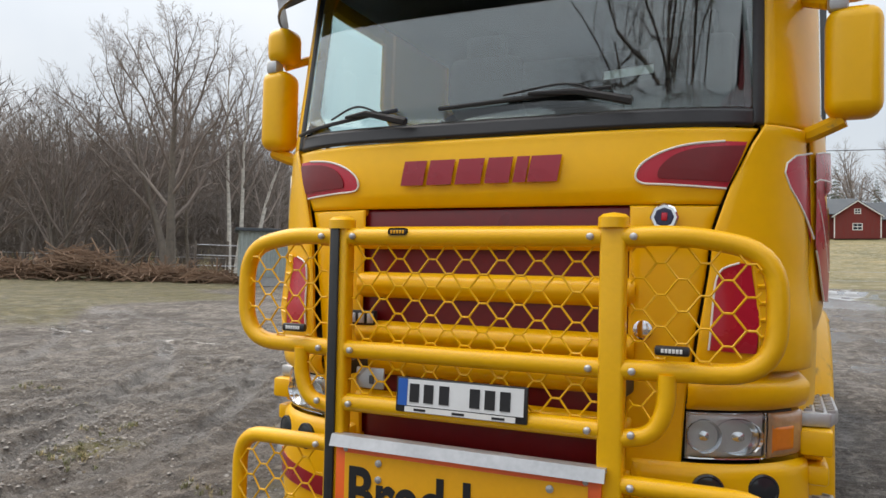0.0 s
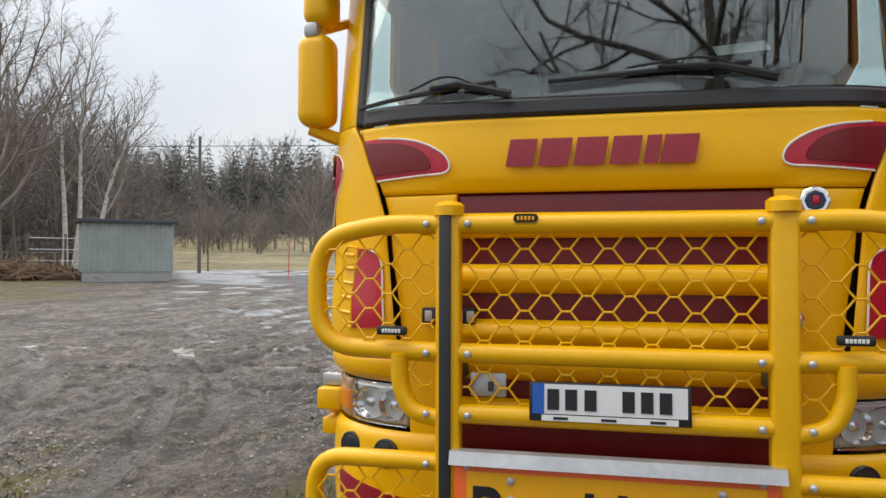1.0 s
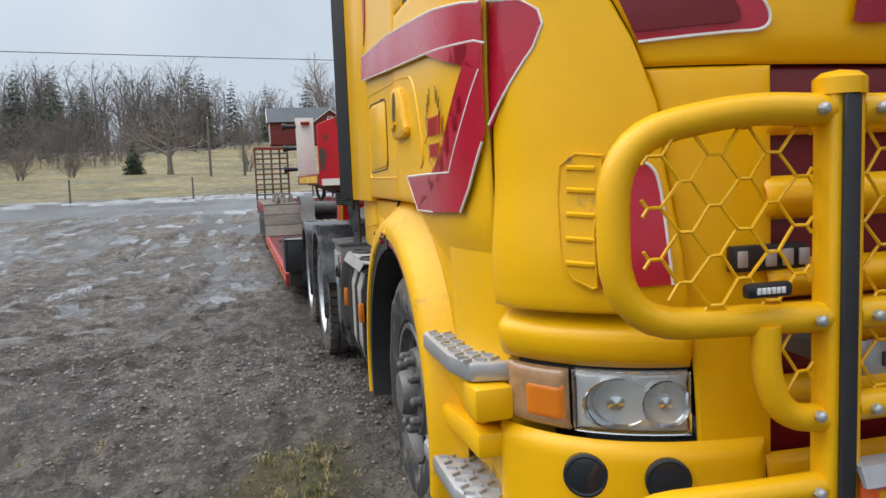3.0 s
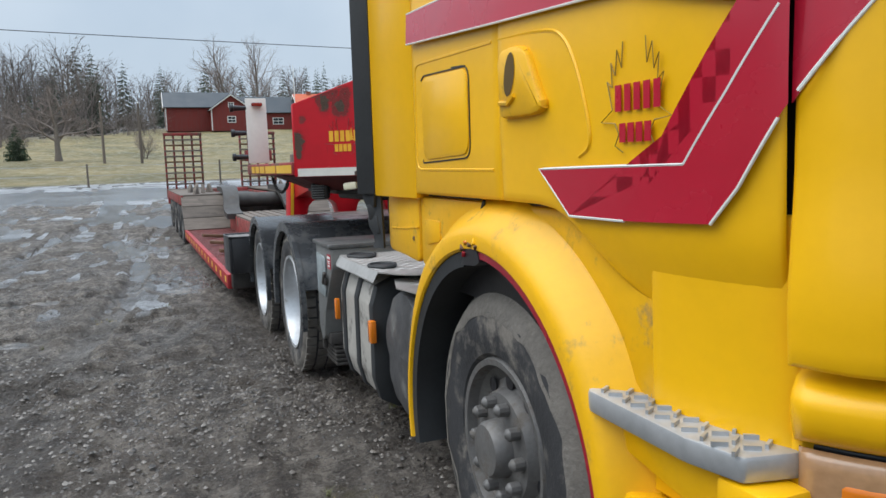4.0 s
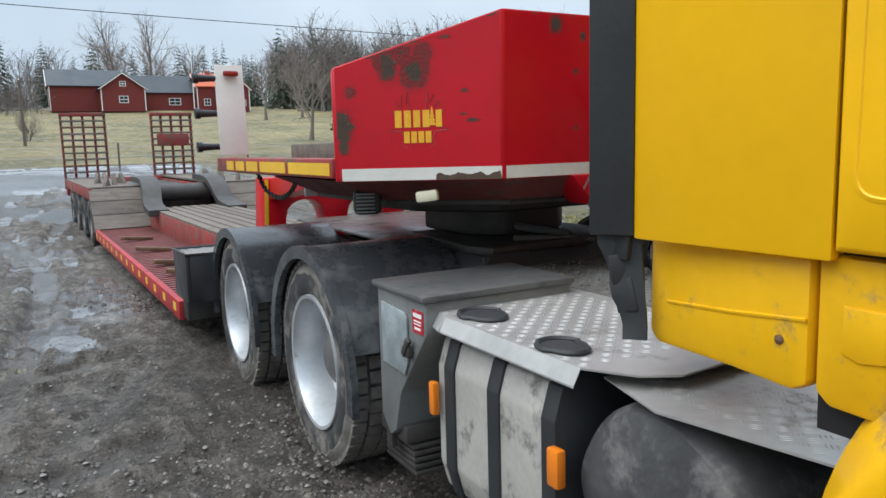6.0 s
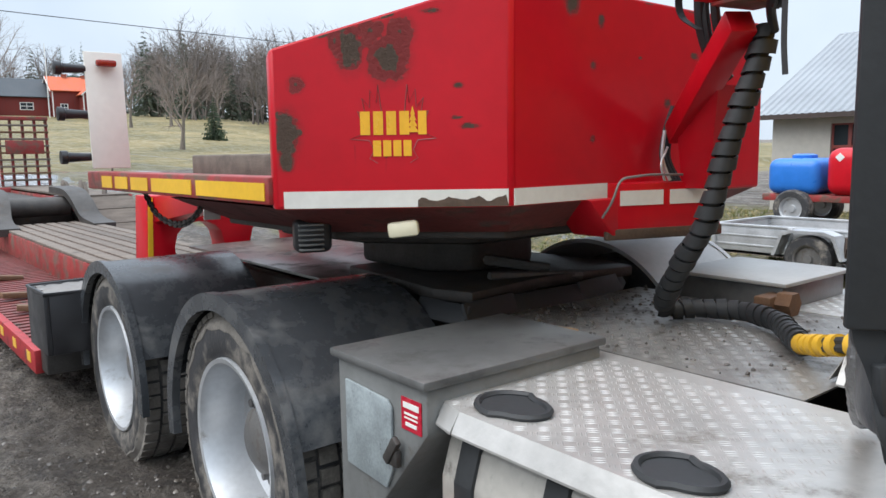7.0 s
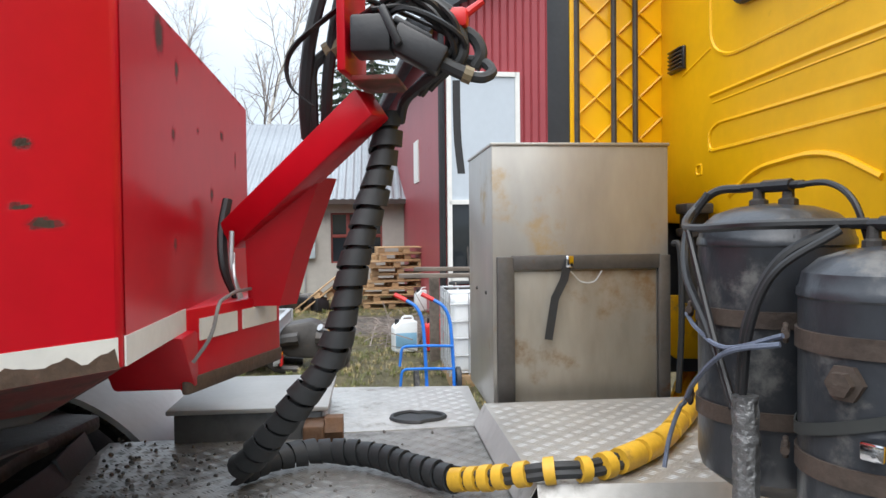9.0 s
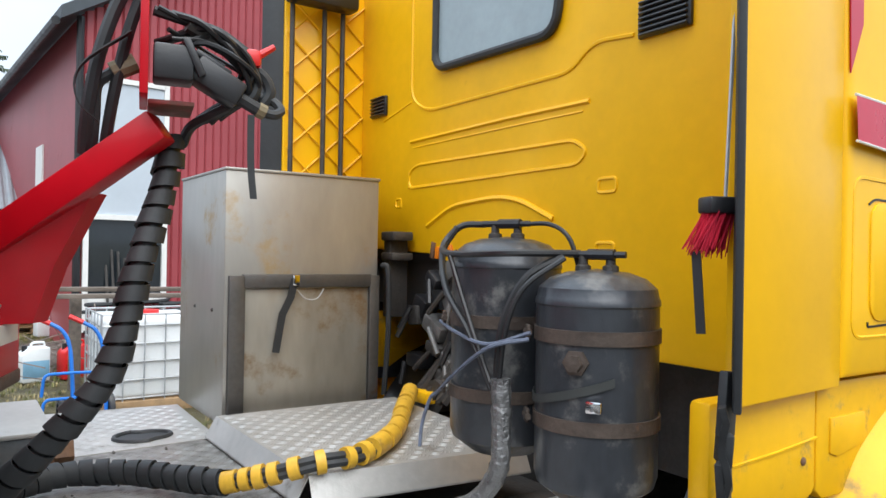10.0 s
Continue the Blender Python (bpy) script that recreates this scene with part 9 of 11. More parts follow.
for a, b in zip(ys_, ys_[1:]):
    o = [q for q in OPEN if q[0] <= a and q[1] >= b]
    if o:
        span(bm, 0, 0.3, a, b, -0.3, o[0][2])
        span(bm, 0, 0.3, a, b, o[0][3], 2.62)
    else:
        span(bm, 0, 0.3, a, b, -0.3, 2.62)
span(bm, 0.3, 9.0, WY1 - 0.3, WY1, -0.3, 2.62)
prism(bm, [(0.0, 2.62), (9.0, 2.62), (4.5, 4.9)], "y", WY1 - 0.3, WY1)
span(bm, 8.7, 9.0, WY0, WY1, -0.3, 2.62)
span(bm, 1.5, 1.6, WY0, WY1, -0.3, 2.62)
part("wall", bm, PLASTER, wk, smooth=False)
bm = B()
y = WY0 - 0.35
rows_ = [[], []]
k = 0
while y < WY1 + 0.4:
    dz = 0.04 if k % 4 in (1, 2) else 0.0
    rows_[0].append((-0.45, y, 2.42 + dz))
    rows_[1].append((4.5, y, 4.95 + dz))
    y += 0.045 if k % 2 == 0 else 0.055
    k += 1
slab(bm, rows_[::-1], 0.03)
part("roof", bm, SLATE, wk, "grey-blue profiled metal roof", smooth=False)
bm = B()
slab(bm, [[(4.5, WY0 - 0.3, 4.95), (4.5, WY1 + 0.4, 4.95)], [(9.4, WY0 - 0.3, 2.42), (9.4, WY1 + 0.4, 2.42)]], 0.03)
part("roof_back", bm, SLATE, wk)
bm = B()
span(bm, -0.47, -0.42, WY0 - 0.3, WY1 + 0.4, 2.32, 2.44)
part("eave_board", bm, mat("dark_eave_board", (0.05, 0.035, 0.03), 0.7), wk)
for y0, y1, z0, z1 in OPEN:
    bm = B()
    for a in (y0, y1, (y0 * 2 + y1) / 3, (y0 + 2 * y1) / 3):
        span(bm, 0.06, 0.12, a - 0.045, a + 0.045, z0, z1, 0.008)
    for z in (z0, z1, (z0 + z1) / 2 + 0.05):
        span(bm, 0.065, 0.115, y0, y1, z - 0.04, z + 0.04, 0.008)
    f = part("window", bm, mat("dull_red_window_frame", (0.22, 0.045, 0.035), 0.6, 0, 0.15, 4), wk, "red-framed workshop window")
    for a, b in ((y0, (y0 * 2 + y1) / 3), ((y0 * 2 + y1) / 3, (y0 + 2 * y1) / 3), ((y0 + 2 * y1) / 3, y1)):
        bm = B()
        span(bm, 0.085, 0.095, a + 0.04, b - 0.04, z0 + 0.04, z1 - 0.04)
        part("pane", bm, GLASS_DARK, f)
bm = B()
span(bm, -0.16, -0.002, 4.93, 5.47, 0.98, 1.62, 0.015)
mbx = part("meter_box", bm, mat("pale_blue_box", (0.45, 0.53, 0.57), 0.5, 0, 0.08), wk, "pale grey-blue meter cabinet")
bm = B()
tube(bm, [(-0.05, 5.2, 0.98), (-0.05, 5.2, 0.0)], 0.02, 6)
part("conduit", bm, STEEL, mbx)

# tall red barn
BX, BY, BT = 10.8, 2.28, 4.0
barn = thing("red_barn", (BX, BY, 0), "tall wine-red barn clad in corrugated sheet with a white panel", "building", turn=BT)
bm = B()
k = 0
row0, row1 = [], []
y = 0.0
while y > -16:
    dx = 0.018 * (1 if k % 4 in (1, 2) else -1)
    zt = 5.35 + min(-y, 16 + y) * 0.62
    row0.append((dx, y, -0.3))
    row1.append((dx, y, zt))
    y -= 0.035
    k += 1
slab(bm, [row1, row0], 0.06)
part("front_cladding", bm, BARN_RED, barn, smooth=False)
bm = B()
span(bm, 0.08, 14, -0.10, 0.0, -0.3, 5.35)
part("side_wall", bm, BARN_RED, barn, smooth=False)
bm = B()
span(bm, 13.8, 14.0, -16, 0.0, -0.3, 5.35)
span(bm, 0.1, 13.8, -16, -15.9, -0.3, 5.35)
part("side_wall", bm, mat("red_flat_sheet", (0.30, 0.06, 0.075), 0.5, 0.05, 0.12, 0.6), barn, smooth=False)
bm = B()
prism(bm, [(0.35, 5.15), (-8, 10.35), (-16.35, 5.15), (-16.35, 5.35), (-8, 10.6), (0.35, 5.35)], "x", -0.35, 14.3)
part("roof", bm, ROOF_DARK, barn, smooth=False)
bm = B()
span(bm, -0.12, -0.03, -1.30, -0.12, 2.15, 4.35)
part("white_panel", bm, mat("white_sheet_panel", (0.48, 0.53, 0.58), 0.5, 0, 0.06, 1.0), barn, "white sheet panel on the red wall")
bm = B()
for a, b, c_, d_ in ((-1.36, -1.28, 0.3, 4.4), (-0.14, -0.06, 0.3, 4.4), (-1.3, -0.1, 4.32, 4.40), (-1.3, -0.1, 2.10, 2.18), (-1.3, -0.1, 0.75, 0.85)):
    span(bm, -0.15, -0.03, a, b, c_, d_)
wf_ = part("window", bm, WHITE_TRIM, barn, "barn window in a white frame")
bm = B()
span(bm, -0.09, -0.03, -1.3, -0.1, 0.85, 2.1)
part("pane", bm, GLASS_DARK, wf_)
bm = B()
tube(bm, [(-0.08, 0.02, 5.3), (-0.08, 0.02, 0.1)], 0.06, 8)
tube(bm, [(-0.2, 0.40, 5.14), (14.2, 0.40, 5.14)], 0.07, 8)
part("downpipe", bm, BLACK_PLASTIC, barn)
bm = B()
span(bm, 3.0, 3.7, -0.002, 0.03, 2.7, 3.6)
part("window", bm, WHITE_TRIM, barn)

# ---- things standing about the yard ----
def yard_wheel(parent, c, r, w, rim_m, axis="x", name="wheel"):
    e = new(name)
    e.parent = parent
    bm = B()
    lathe(bm, [(-w / 2, r * 0.62), (-w / 2, r * 0.9), (-w * 0.36, r), (w * 0.36, r), (w / 2, r * 0.9), (w / 2, r * 0.62)], c, axis, 28, False)
    part("tyre", bm, TYRE, e)
    bm = B()
    lathe(bm, [(-w * 0.46, r * 0.62), (-w * 0.42, r * 0.56), (-w * 0.2, r * 0.50), (-w * 0.2, r * 0.2), (-w * 0.35, r * 0.18), (-w * 0.35, 0.0)], c, axis, 24, False)
    part("rim", bm, rim_m, e)
    return e


# galvanised car trailer
ut = thing("utility_trailer", (0, 0, 0), "low galvanised car trailer with open box and red tail lamps", "trailer")
UX0, UX1, UY0, UY1 = 6.60, 8.02, 4.62, 7.75
bm = B()
span(bm, UX0, UX1, UY0, UY1, 0.24, 0.28)
part("floor", bm, WOOD_GREY, ut)
for nm, a in (("side_panel", (UX0, UX0 + 0.03, UY0, UY1)), ("side_panel", (UX1 - 0.03, UX1, UY0, UY1)), ("tailgate", (UX0 + 0.03, UX1 - 0.03, UY0, UY0 + 0.03)), ("front_panel", (UX0 + 0.03, UX1 - 0.03, UY1 - 0.03, UY1))):
    bm = B()
    span(bm, *a, 0.24, 0.60, 0.006)
    p_ = part(nm, bm, STEEL, ut)
    for z in (0.36, 0.48):
        bm = B()
        span(bm, a[0] - 0.010, a[1] + 0.010, a[2] - 0.010 * (a[1] - a[0] > 0.1), a[3] + 0.010 * (a[1] - a[0] > 0.1), z - 0.012, z + 0.012, 0.005)
        part("pressed_bead", bm, STEEL, p_)
    bm = B()
    span(bm, a[0] - 0.015, a[1] + 0.015, a[2] - 0.015, a[3] + 0.015, 0.595, 0.625, 0.006)
    part("top_rail", bm, STEEL, p_)
for x in (UX0 - 0.02, UX1 + 0.02):
    for y in (UY0, UY0 + 1.05, UY0 + 2.1, UY1):
        bm = B()
        span(bm, x - 0.02, x + 0.02, y - 0.025, y + 0.025, 0.14, 0.62, 0.005)
        part("corner_post", bm, STEEL, ut)
for x in (UX0 + 0.04, UX1 - 0.04):
    bm = B()
    span(bm, x - 0.05, x + 0.05, UY0 - 0.05, UY0 - 0.012, 0.10, 0.22, 0.01)
    part("tail_lamp", bm, RED_PLASTIC, ut, "red and amber tail lamp")
    bm = B()
    span(bm, x - 0.05, x + 0.05, UY0 - 0.052, UY0 - 0.014, 0.222, 0.262, 0.008)
    part("indicator", bm, AMBER, ut)
bm = B()
span(bm, UX0, UX1, UY0, UY0 + 0.06, 0.10, 0.22, 0.01)
part("rear_beam", bm, STEEL, ut)
for s, x in ((-1, UX0 - 0.17), (1, UX1 + 0.17)):
    yard_wheel(ut, (x, 6.40, 0.28), 0.28, 0.17, RIM_GREY)
    bm = B()
    P = [(5.98, 0.30), (6.08, 0.58), (6.20, 0.62), (6.60, 0.62), (6.72, 0.58), (6.82, 0.30), (6.78, 0.30), (6.69, 0.55), (6.59, 0.585), (6.21, 0.585), (6.11, 0.55), (6.02, 0.30)]
    prism(bm, P, "x", x - 0.11, x + 0.11)
    part("mudguard", bm, STEEL, ut)
bm = B()
tube(bm, [(UX0 + 0.1, UY1, 0.26), (7.31, UY1 + 1.2, 0.36)], 0.035, 6)
tube(bm, [(UX1 - 0.1, UY1, 0.26), (7.31, UY1 + 1.2, 0.36)], 0.035, 6)
part("drawbar", bm, STEEL, ut)
bm = B()
tube(bm, [(7.31, UY1 + 1.1, 0.40), (7.31, UY1 + 1.1, 0.0)], 0.03, 6)
part("jockey_leg", bm, STEEL, ut)

# red tank on a two-axle farm trailer
tk = thing("tank_trailer", (0, 0, 0), "red steel fuel tank on a farm trailer", "trailer")
bm = B()
box(bm, (13.0, 8.36, 1.12), (1.2, 1.30, 0.92), 0.22, seg=4)
tb = part("tank", bm, RED_STEEL, tk)
bm = B()
span(bm, 12.62, 13.38, 8.05, 8.55, 1.54, 1.68, 0.05)
part("hatch", bm, RED_STEEL, tb)
bm = B()
box(bm, (12.395, 8.72, 1.40), (0.012, 0.12, 0.12), 0.0, Matrix.Rotation(radians(45), 4, "X"))
part("warning_mark", bm, WHITE_LINE, tb)
bm = B()
box(bm, (13.0, 9.68, 1.02), (1.1, 1.05, 0.72), 0.18, seg=4)
bt = part("blue_tank", bm, BLUE_PLASTIC, tk, "blue plastic tank with a raised lid")
bm = B()
lathe(bm, [(1.36, 0.24), (1.44, 0.24), (1.47, 0.16), (1.47, 0.0)], (13.0, 9.68, 0), "z", 20)
part("lid", bm, BLUE_PLASTIC, bt)
bm = B()
span(bm, 12.5, 13.5, 7.6, 10.3, 0.52, 0.66, 0.02)
part("chassis", bm, RED_WORN, tk)
for x in (12.45, 13.75):
    yard_wheel(tk, (x, 7.50, 0.38), 0.38, 0.28, RIM_SILVER)
    yard_wheel(tk, (x, 9.60, 0.38), 0.38, 0.28, RIM_SILVER)
    bm = B()
    P = [(7.50 + 0.44 * math.cos(a), 0.38 + 0.44 * math.sin(a)) for a in lin(0.2, 2.9, 10)] + [(7.50 + 0.40 * math.cos(a), 0.38 + 0.40 * math.sin(a)) for a in lin(2.9, 0.2, 10)]
    prism(bm, P, "x", x - 0.18, x + 0.18)
    part("mudguard", bm, WHITE_PAINT, tk)
for pts in ([(12.7, 7.6, 0.58), (13.1, 6.2, 0.45)], [(13.5, 7.6, 0.58), (13.1, 6.2, 0.45)], [(12.7, 7.3, 0.80), (13.3, 6.1, 0.80)], [(13.3, 6.1, 0.80), (13.3, 6.1, 0.42)], [(12.8, 6.9, 0.80), (12.8, 6.9, 0.5)], [(13.1, 6.6, 0.80), (13.1, 6.6, 0.45)]):
    bm = B()
    tube(bm, pts, 0.03, 6)
    part("drawbar", bm, DARK_STEEL, tk)
bm = B()
box(bm, (13.2, 6.55, 0.74), (0.22, 0.30, 0.22), 0.06, Matrix.Rotation(0.4, 4, "Y"))
part("pump", bm, RED_WORN, tk)
bm = B()
tube(bm, [(13.1, 6.2, 0.5), (13.1, 6.2, 0.0)], 0.035, 6)
part("support_leg", bm, DARK_STEEL, tk)


# pallets
def pallet(m, label):
    e = new("pallet")
    for y in lin(-0.36, 0.36, 5):
        bm = B()
        box(bm, (0, y, 0.132), (1.2, 0.115, 0.022), 0.002)
        part("top_board", bm, WOOD_RAW, e)
    for y in (-0.35, 0, 0.35):
        for x in (-0.53, 0, 0.53):
            bm = B()
            box(bm, (x, y, 0.068), (0.14, 0.095, 0.085), 0.003)
            part("block", bm, WOOD_RAW, e)
        bm = B()
        box(bm, (0, y, 0.012), (1.2, 0.095, 0.022), 0.002)
        part("bottom_board", bm, WOOD_RAW, e)
    e.matrix_world = m
    return tagged(e, label, "pallet", "pallets by the workshop")


rp = random.Random(15)
p0 = pallet(pose(14.0, 3.15, 0, 0, 0, 96), "raw wooden pallet in a loose stack")
for k in range(1, 9):
    copy_thing(p0, pose(14.0 + rp.uniform(-0.08, 0.08), 3.15 + rp.uniform(-0.15, 0.15) - 0.03 * k, 0.146 * k, 0, 0, 96 + rp.uniform(-9, 9)))
pl = copy_thing(p0, pose(13.75, 4.35, 0.30, -34, 0, 0) @ pose(0, 0, 0, 0, 0, 88))
pl["label"] = "raw wooden pallet leaning against the stack"
copy_thing(p0, pose(13.65, 4.62, 0.27, -38, 0, 0) @ pose(0, 0, 0, 0, 0, 92))["label"] = "raw wooden pallet leaning against the stack"


# log grapple lying on the ground
gp = thing("log_grapple", (0, 0, 0), "black steel log grapple with a yellow stripe lying on the grass", "grapple")
bm = B()
prism(bm, [(3.95, 0.12), (4.55, 0.16), (4.72, 0.34), (4.55, 0.55), (4.25, 0.60), (4.02, 0.46)], "x", 6.82, 7.22, 0.05)
part("body", bm, DARK_STEEL, gp)
for x in (6.75, 7.28):
    for s in (-1, 1):
        bm = B()
        P = [(x, 4.3 + s * 0.10, 0.40), (x, 4.3 + s * 0.34, 0.36), (x, 4.3 + s * 0.46, 0.20), (x, 4.3 + s * 0.36, 0.06), (x, 4.3 + s * 0.10, 0.035)]
        tube(bm, smooth_path(P, 4), [0.075 - 0.002 * k for k in range(17)], 7)
        part("jaw", bm, DARK_STEEL, gp)
bm = B()
box(bm, (7.0, 4.02, 0.46), (0.30, 0.16, 0.10), 0.03, Matrix.Rotation(0.5, 4, "X"))
part("yellow_cap", bm, SIGN_YELLOW, gp, "yellow painted cap")
bm = B()
tube(bm, [(6.8, 4.15, 0.52), (7.0, 3.98, 0.36)], 0.045, 8)
part("cylinder", bm, STEEL, gp)
st = thing("log_stump", (6.86, 3.93, 0), "short weathered log end standing on the grass", "log")
bm = B()
lathe(bm, [(0, 0.13), (0.22, 0.12), (0.225, 0.0)], (0, 0, 0), "z", 12)
part("log", bm, WOOD_GREY, st)

# white tank in a wire cage with planks on top
ib = thing("ibc_tank", (0, 0, 0), "white plastic liquid tank in a galvanised cage", "tank")
IX0, IX1, IY0, IY1 = 5.62, 6.58, 1.72, 2.72
bm = B()
span(bm, IX0 + 0.02, IX1 - 0.02, IY0 + 0.02, IY1 - 0.02, 0.14, 0.96, 0.06, 3)
part("container", bm, WHITE_PLASTIC, ib)
for z in (0.16, 0.34, 0.52, 0.70, 0.88, 0.99):
    bm = B()
    tube(bm, [(IX0, IY0, z), (IX1, IY0, z), (IX1, IY1, z), (IX0, IY1, z)], 0.010, 6, closed=True)
    part("cage_hoop", bm, STEEL, ib)
for a in lin(0, 1, 6):
    for p in ((IX0 - 0.006, IY0 + (IY1 - IY0) * a), (IX1 + 0.006, IY0 + (IY1 - IY0) * a), (IX0 + (IX1 - IX0) * a, IY1 + 0.006)):
        bm = B()
        tube(bm, [(*p, 0.12), (*p, 1.0)], 0.008, 6)
        part("cage_bar", bm, STEEL, ib)
bm = B()
span(bm, IX0 - 0.02, IX1 + 0.02, IY0, IY1, 0.0, 0.13, 0.01)
part("pallet_base", bm, WOOD_RAW, ib)
bm = B()
lathe(bm, [(0.96, 0.12), (1.0, 0.12), (1.01, 0.0)], (6.1, 2.2, 0), "z", 18)
part("lid", bm, RED_PLASTIC, ib)
for k, (x, y, z, a, L) in enumerate(((6.9, 2.05, 1.10, 84, 2.3), (7.3, 2.0, 1.155, 78, 2.0))):
    bm = B()
    box(bm, (0, 0, 0), (L, 0.16, 0.05), 0.004)
    o = solo("plank", bm, WOOD_GREY, "weathered grey plank lying across the tank and scrap", "plank")
    o.matrix_world = pose(x, y, z, 0, 0, a)
for k, (x, y, a) in enumerate(((7.0, 1.2, 0), (7.2, 2.75, 0))):
    bm = B()
    span(bm, -0.06, 0.06, -0.06, 0.06, 0, 1.08, 0.01)
    o = solo("timber_post", bm, WOOD_GREY, "square weathered post under the planks", "post")
    o.matrix_world = pose(x, y, 0)
bm = B()
P = smooth_path([(5.60, 2.46, 1.02), (5.585, 2.47, 0.92), (5.58, 2.49, 0.70), (5.58, 2.50, 0.52)], 5)
for a, b in zip(P, P[1:]):
    box(bm, (a + b) / 2, (0.005, 0.05, (a - b).length + 0.004), 0, (b - a).to_track_quat("Z", "X").to_matrix().to_4x4())
solo("lashing_strap", bm, mat("rust_red_webbing", (0.30, 0.08, 0.04), 0.7, 0, 0.2, 20), "rust-red lashing strap hanging over the tank cage", "strap")

# blue hand truck with red grips
ht = thing("hand_truck", (0, 0, 0), "blue tubular hand truck with red grips", "hand truck")
for y in (2.74, 3.02):
    bm = B()
    tube(bm, smooth_path([(5.50, y + 0.16, 0.94), (5.47, y + 0.06, 0.87), (5.44, y, 0.72), (5.38, y - 0.02, 0.40), (5.34, y - 0.03, 0.06)], 5), 0.018, 8)
    s_ = part("side_tube", bm, BLUE_PLASTIC, ht)
    bm = B()
    tube(bm, [(5.50, y + 0.16, 0.94), (5.53, y + 0.28, 1.0)], 0.024, 8)
    part("grip", bm, RED_PLASTIC, s_, "red rubber grip")
for z in (0.25, 0.48):
    bm = B()
    tube(bm, round_corners([(5.36, 2.72, z), (5.30, 2.95, z + 0.02), (5.30, 3.24, z + 0.02), (5.30, 3.26, z - 0.18)], 0.06), 0.014, 7)
    part("cross_tube", bm, BLUE_PLASTIC, ht)
bm = B()
span(bm, 5.10, 5.34, 2.68, 3.06, 0.03, 0.05, 0.004)
part("toe_plate", bm, BLUE_PLASTIC, ht)
for y in (2.66, 3.09):
    yard_wheel(ht, (5.42, y, 0.13), 0.13, 0.05, RIM_GREY, "y")


def jerrycan(x, y, m, label, lower=None):
    e = thing("jerrycan", (x, y, 0.02), label, "can", turn=12)
    bm = B()
    prism(bm, [(-0.16, 0), (0.16, 0), (0.16, 0.34), (0.06, 0.42), (-0.16, 0.42)], "x", -0.12, 0.12, 0.03)
    part("body", bm, m, e)
    bm = B()
    tube(bm, round_corners([(0, -0.12, 0.41), (0, -0.12, 0.47), (0, 0.02, 0.47), (0, 0.04, 0.41)], 0.03), 0.014, 6)
    part("handle", bm, m, e)
    bm = B()
    lathe(bm, [(0.36, 0.032), (0.44, 0.032), (0.445, 0.0)], (0, 0.10, 0), "z", 12)
    part("cap", bm, BLACK_PLASTIC, e)
    if lower:
        bm = B()
        span(bm, -0.125, 0.125, -0.15, 0.15, 0.05, 0.27, 0.02)
        part("label_sheet", bm, lower, e)


jerrycan(7.95, 3.10, WHITE_PLASTIC, "white plastic can with a blue label on the ground", mat("pale_blue_label", (0.20, 0.38, 0.52), 0.5))
jerrycan(8.0, 2.66, RED_PLASTIC, "red plastic fuel can on the ground")
jerrycan(13.0, 2.5, WHITE_PLASTIC, "white plastic can by the pallets")

# scrap, hoses and branches before the barn
rs = random.Random(21)
for k, (x, y, r) in enumerate(((9.9, 1.9, 0.40), (10.2, 1.35, 0.45), (9.8, 0.9, 0.36))):
    e = thing("hose_coil", (x, y, 0.0), "black rubber hose coil heaped before the barn", "hose", "hose coils by the barn")
    bm = B()
    P = []
    for i in range(90):
        a = i * 0.42
        P.append((r * (0.9 + 0.15 * math.sin(i * 0.9)) * math.cos(a), r * (0.9 + 0.15 * math.cos(i * 0.7)) * math.sin(a), 0.03 + 0.010 * i + 0.03 * math.sin(a * 0.5)))
    tube(bm, P, 0.028, 6)
    part("coil", bm, BLACK_RUBBER, e)
for k in range(7):
    bm = B()
    x, y = rs.uniform(8.6, 10.2), rs.uniform(0.6, 3.0)
    box(bm, (0, 0, 0), (rs.uniform(0.25, 0.6), rs.uniform(0.2, 0.5), rs.uniform(0.15, 0.4)), 0.05)
    o = solo("scrap_part", bm, (DARK_STEEL, BLACK_PLASTIC, RUST)[k % 3], "dark scrap machine part lying by the barn", "scrap", "scrap by the barn")
    o.matrix_world = pose(x, y, 0.14, rs.uniform(-14, 14), rs.uniform(-14, 14), rs.uniform(0, 180))
for k in range(4):
    bm = B()
    tube(bm, [(0, 0, 0), (0.04 * k - 0.06, 0.05, 1.5 + 0.12 * k)], 0.022, 6)
    o = solo("leaning_pipe", bm, DARK_STEEL, "dark steel pipe leaning on the barn wall", "pipe", "pipes on the barn wall")
    o.matrix_world = pose(10.36 + 0.02 * k, 1.55 + 0.09 * k, 0.0, 0, 12, 0)
bm = B()
for k in range(170):
    c = Vector((rs.gauss(8.9, 0.5), rs.gauss(2.5, 0.6), rs.uniform(0.02, 0.30)))
    d = Vector((rs.gauss(0, 1), rs.gauss(0, 1), rs.gauss(0, 0.22))).normalized() * rs.uniform(0.25, 0.7)
    tube(bm, [c - d, c + Vector((0, 0, 0.03)), c + d], [0.010, 0.008, 0.004], 4)
tagged(part("branch_heap", bm, TWIG, None), "heap of dry cut branches before the barn", "branches", kind="stuff")
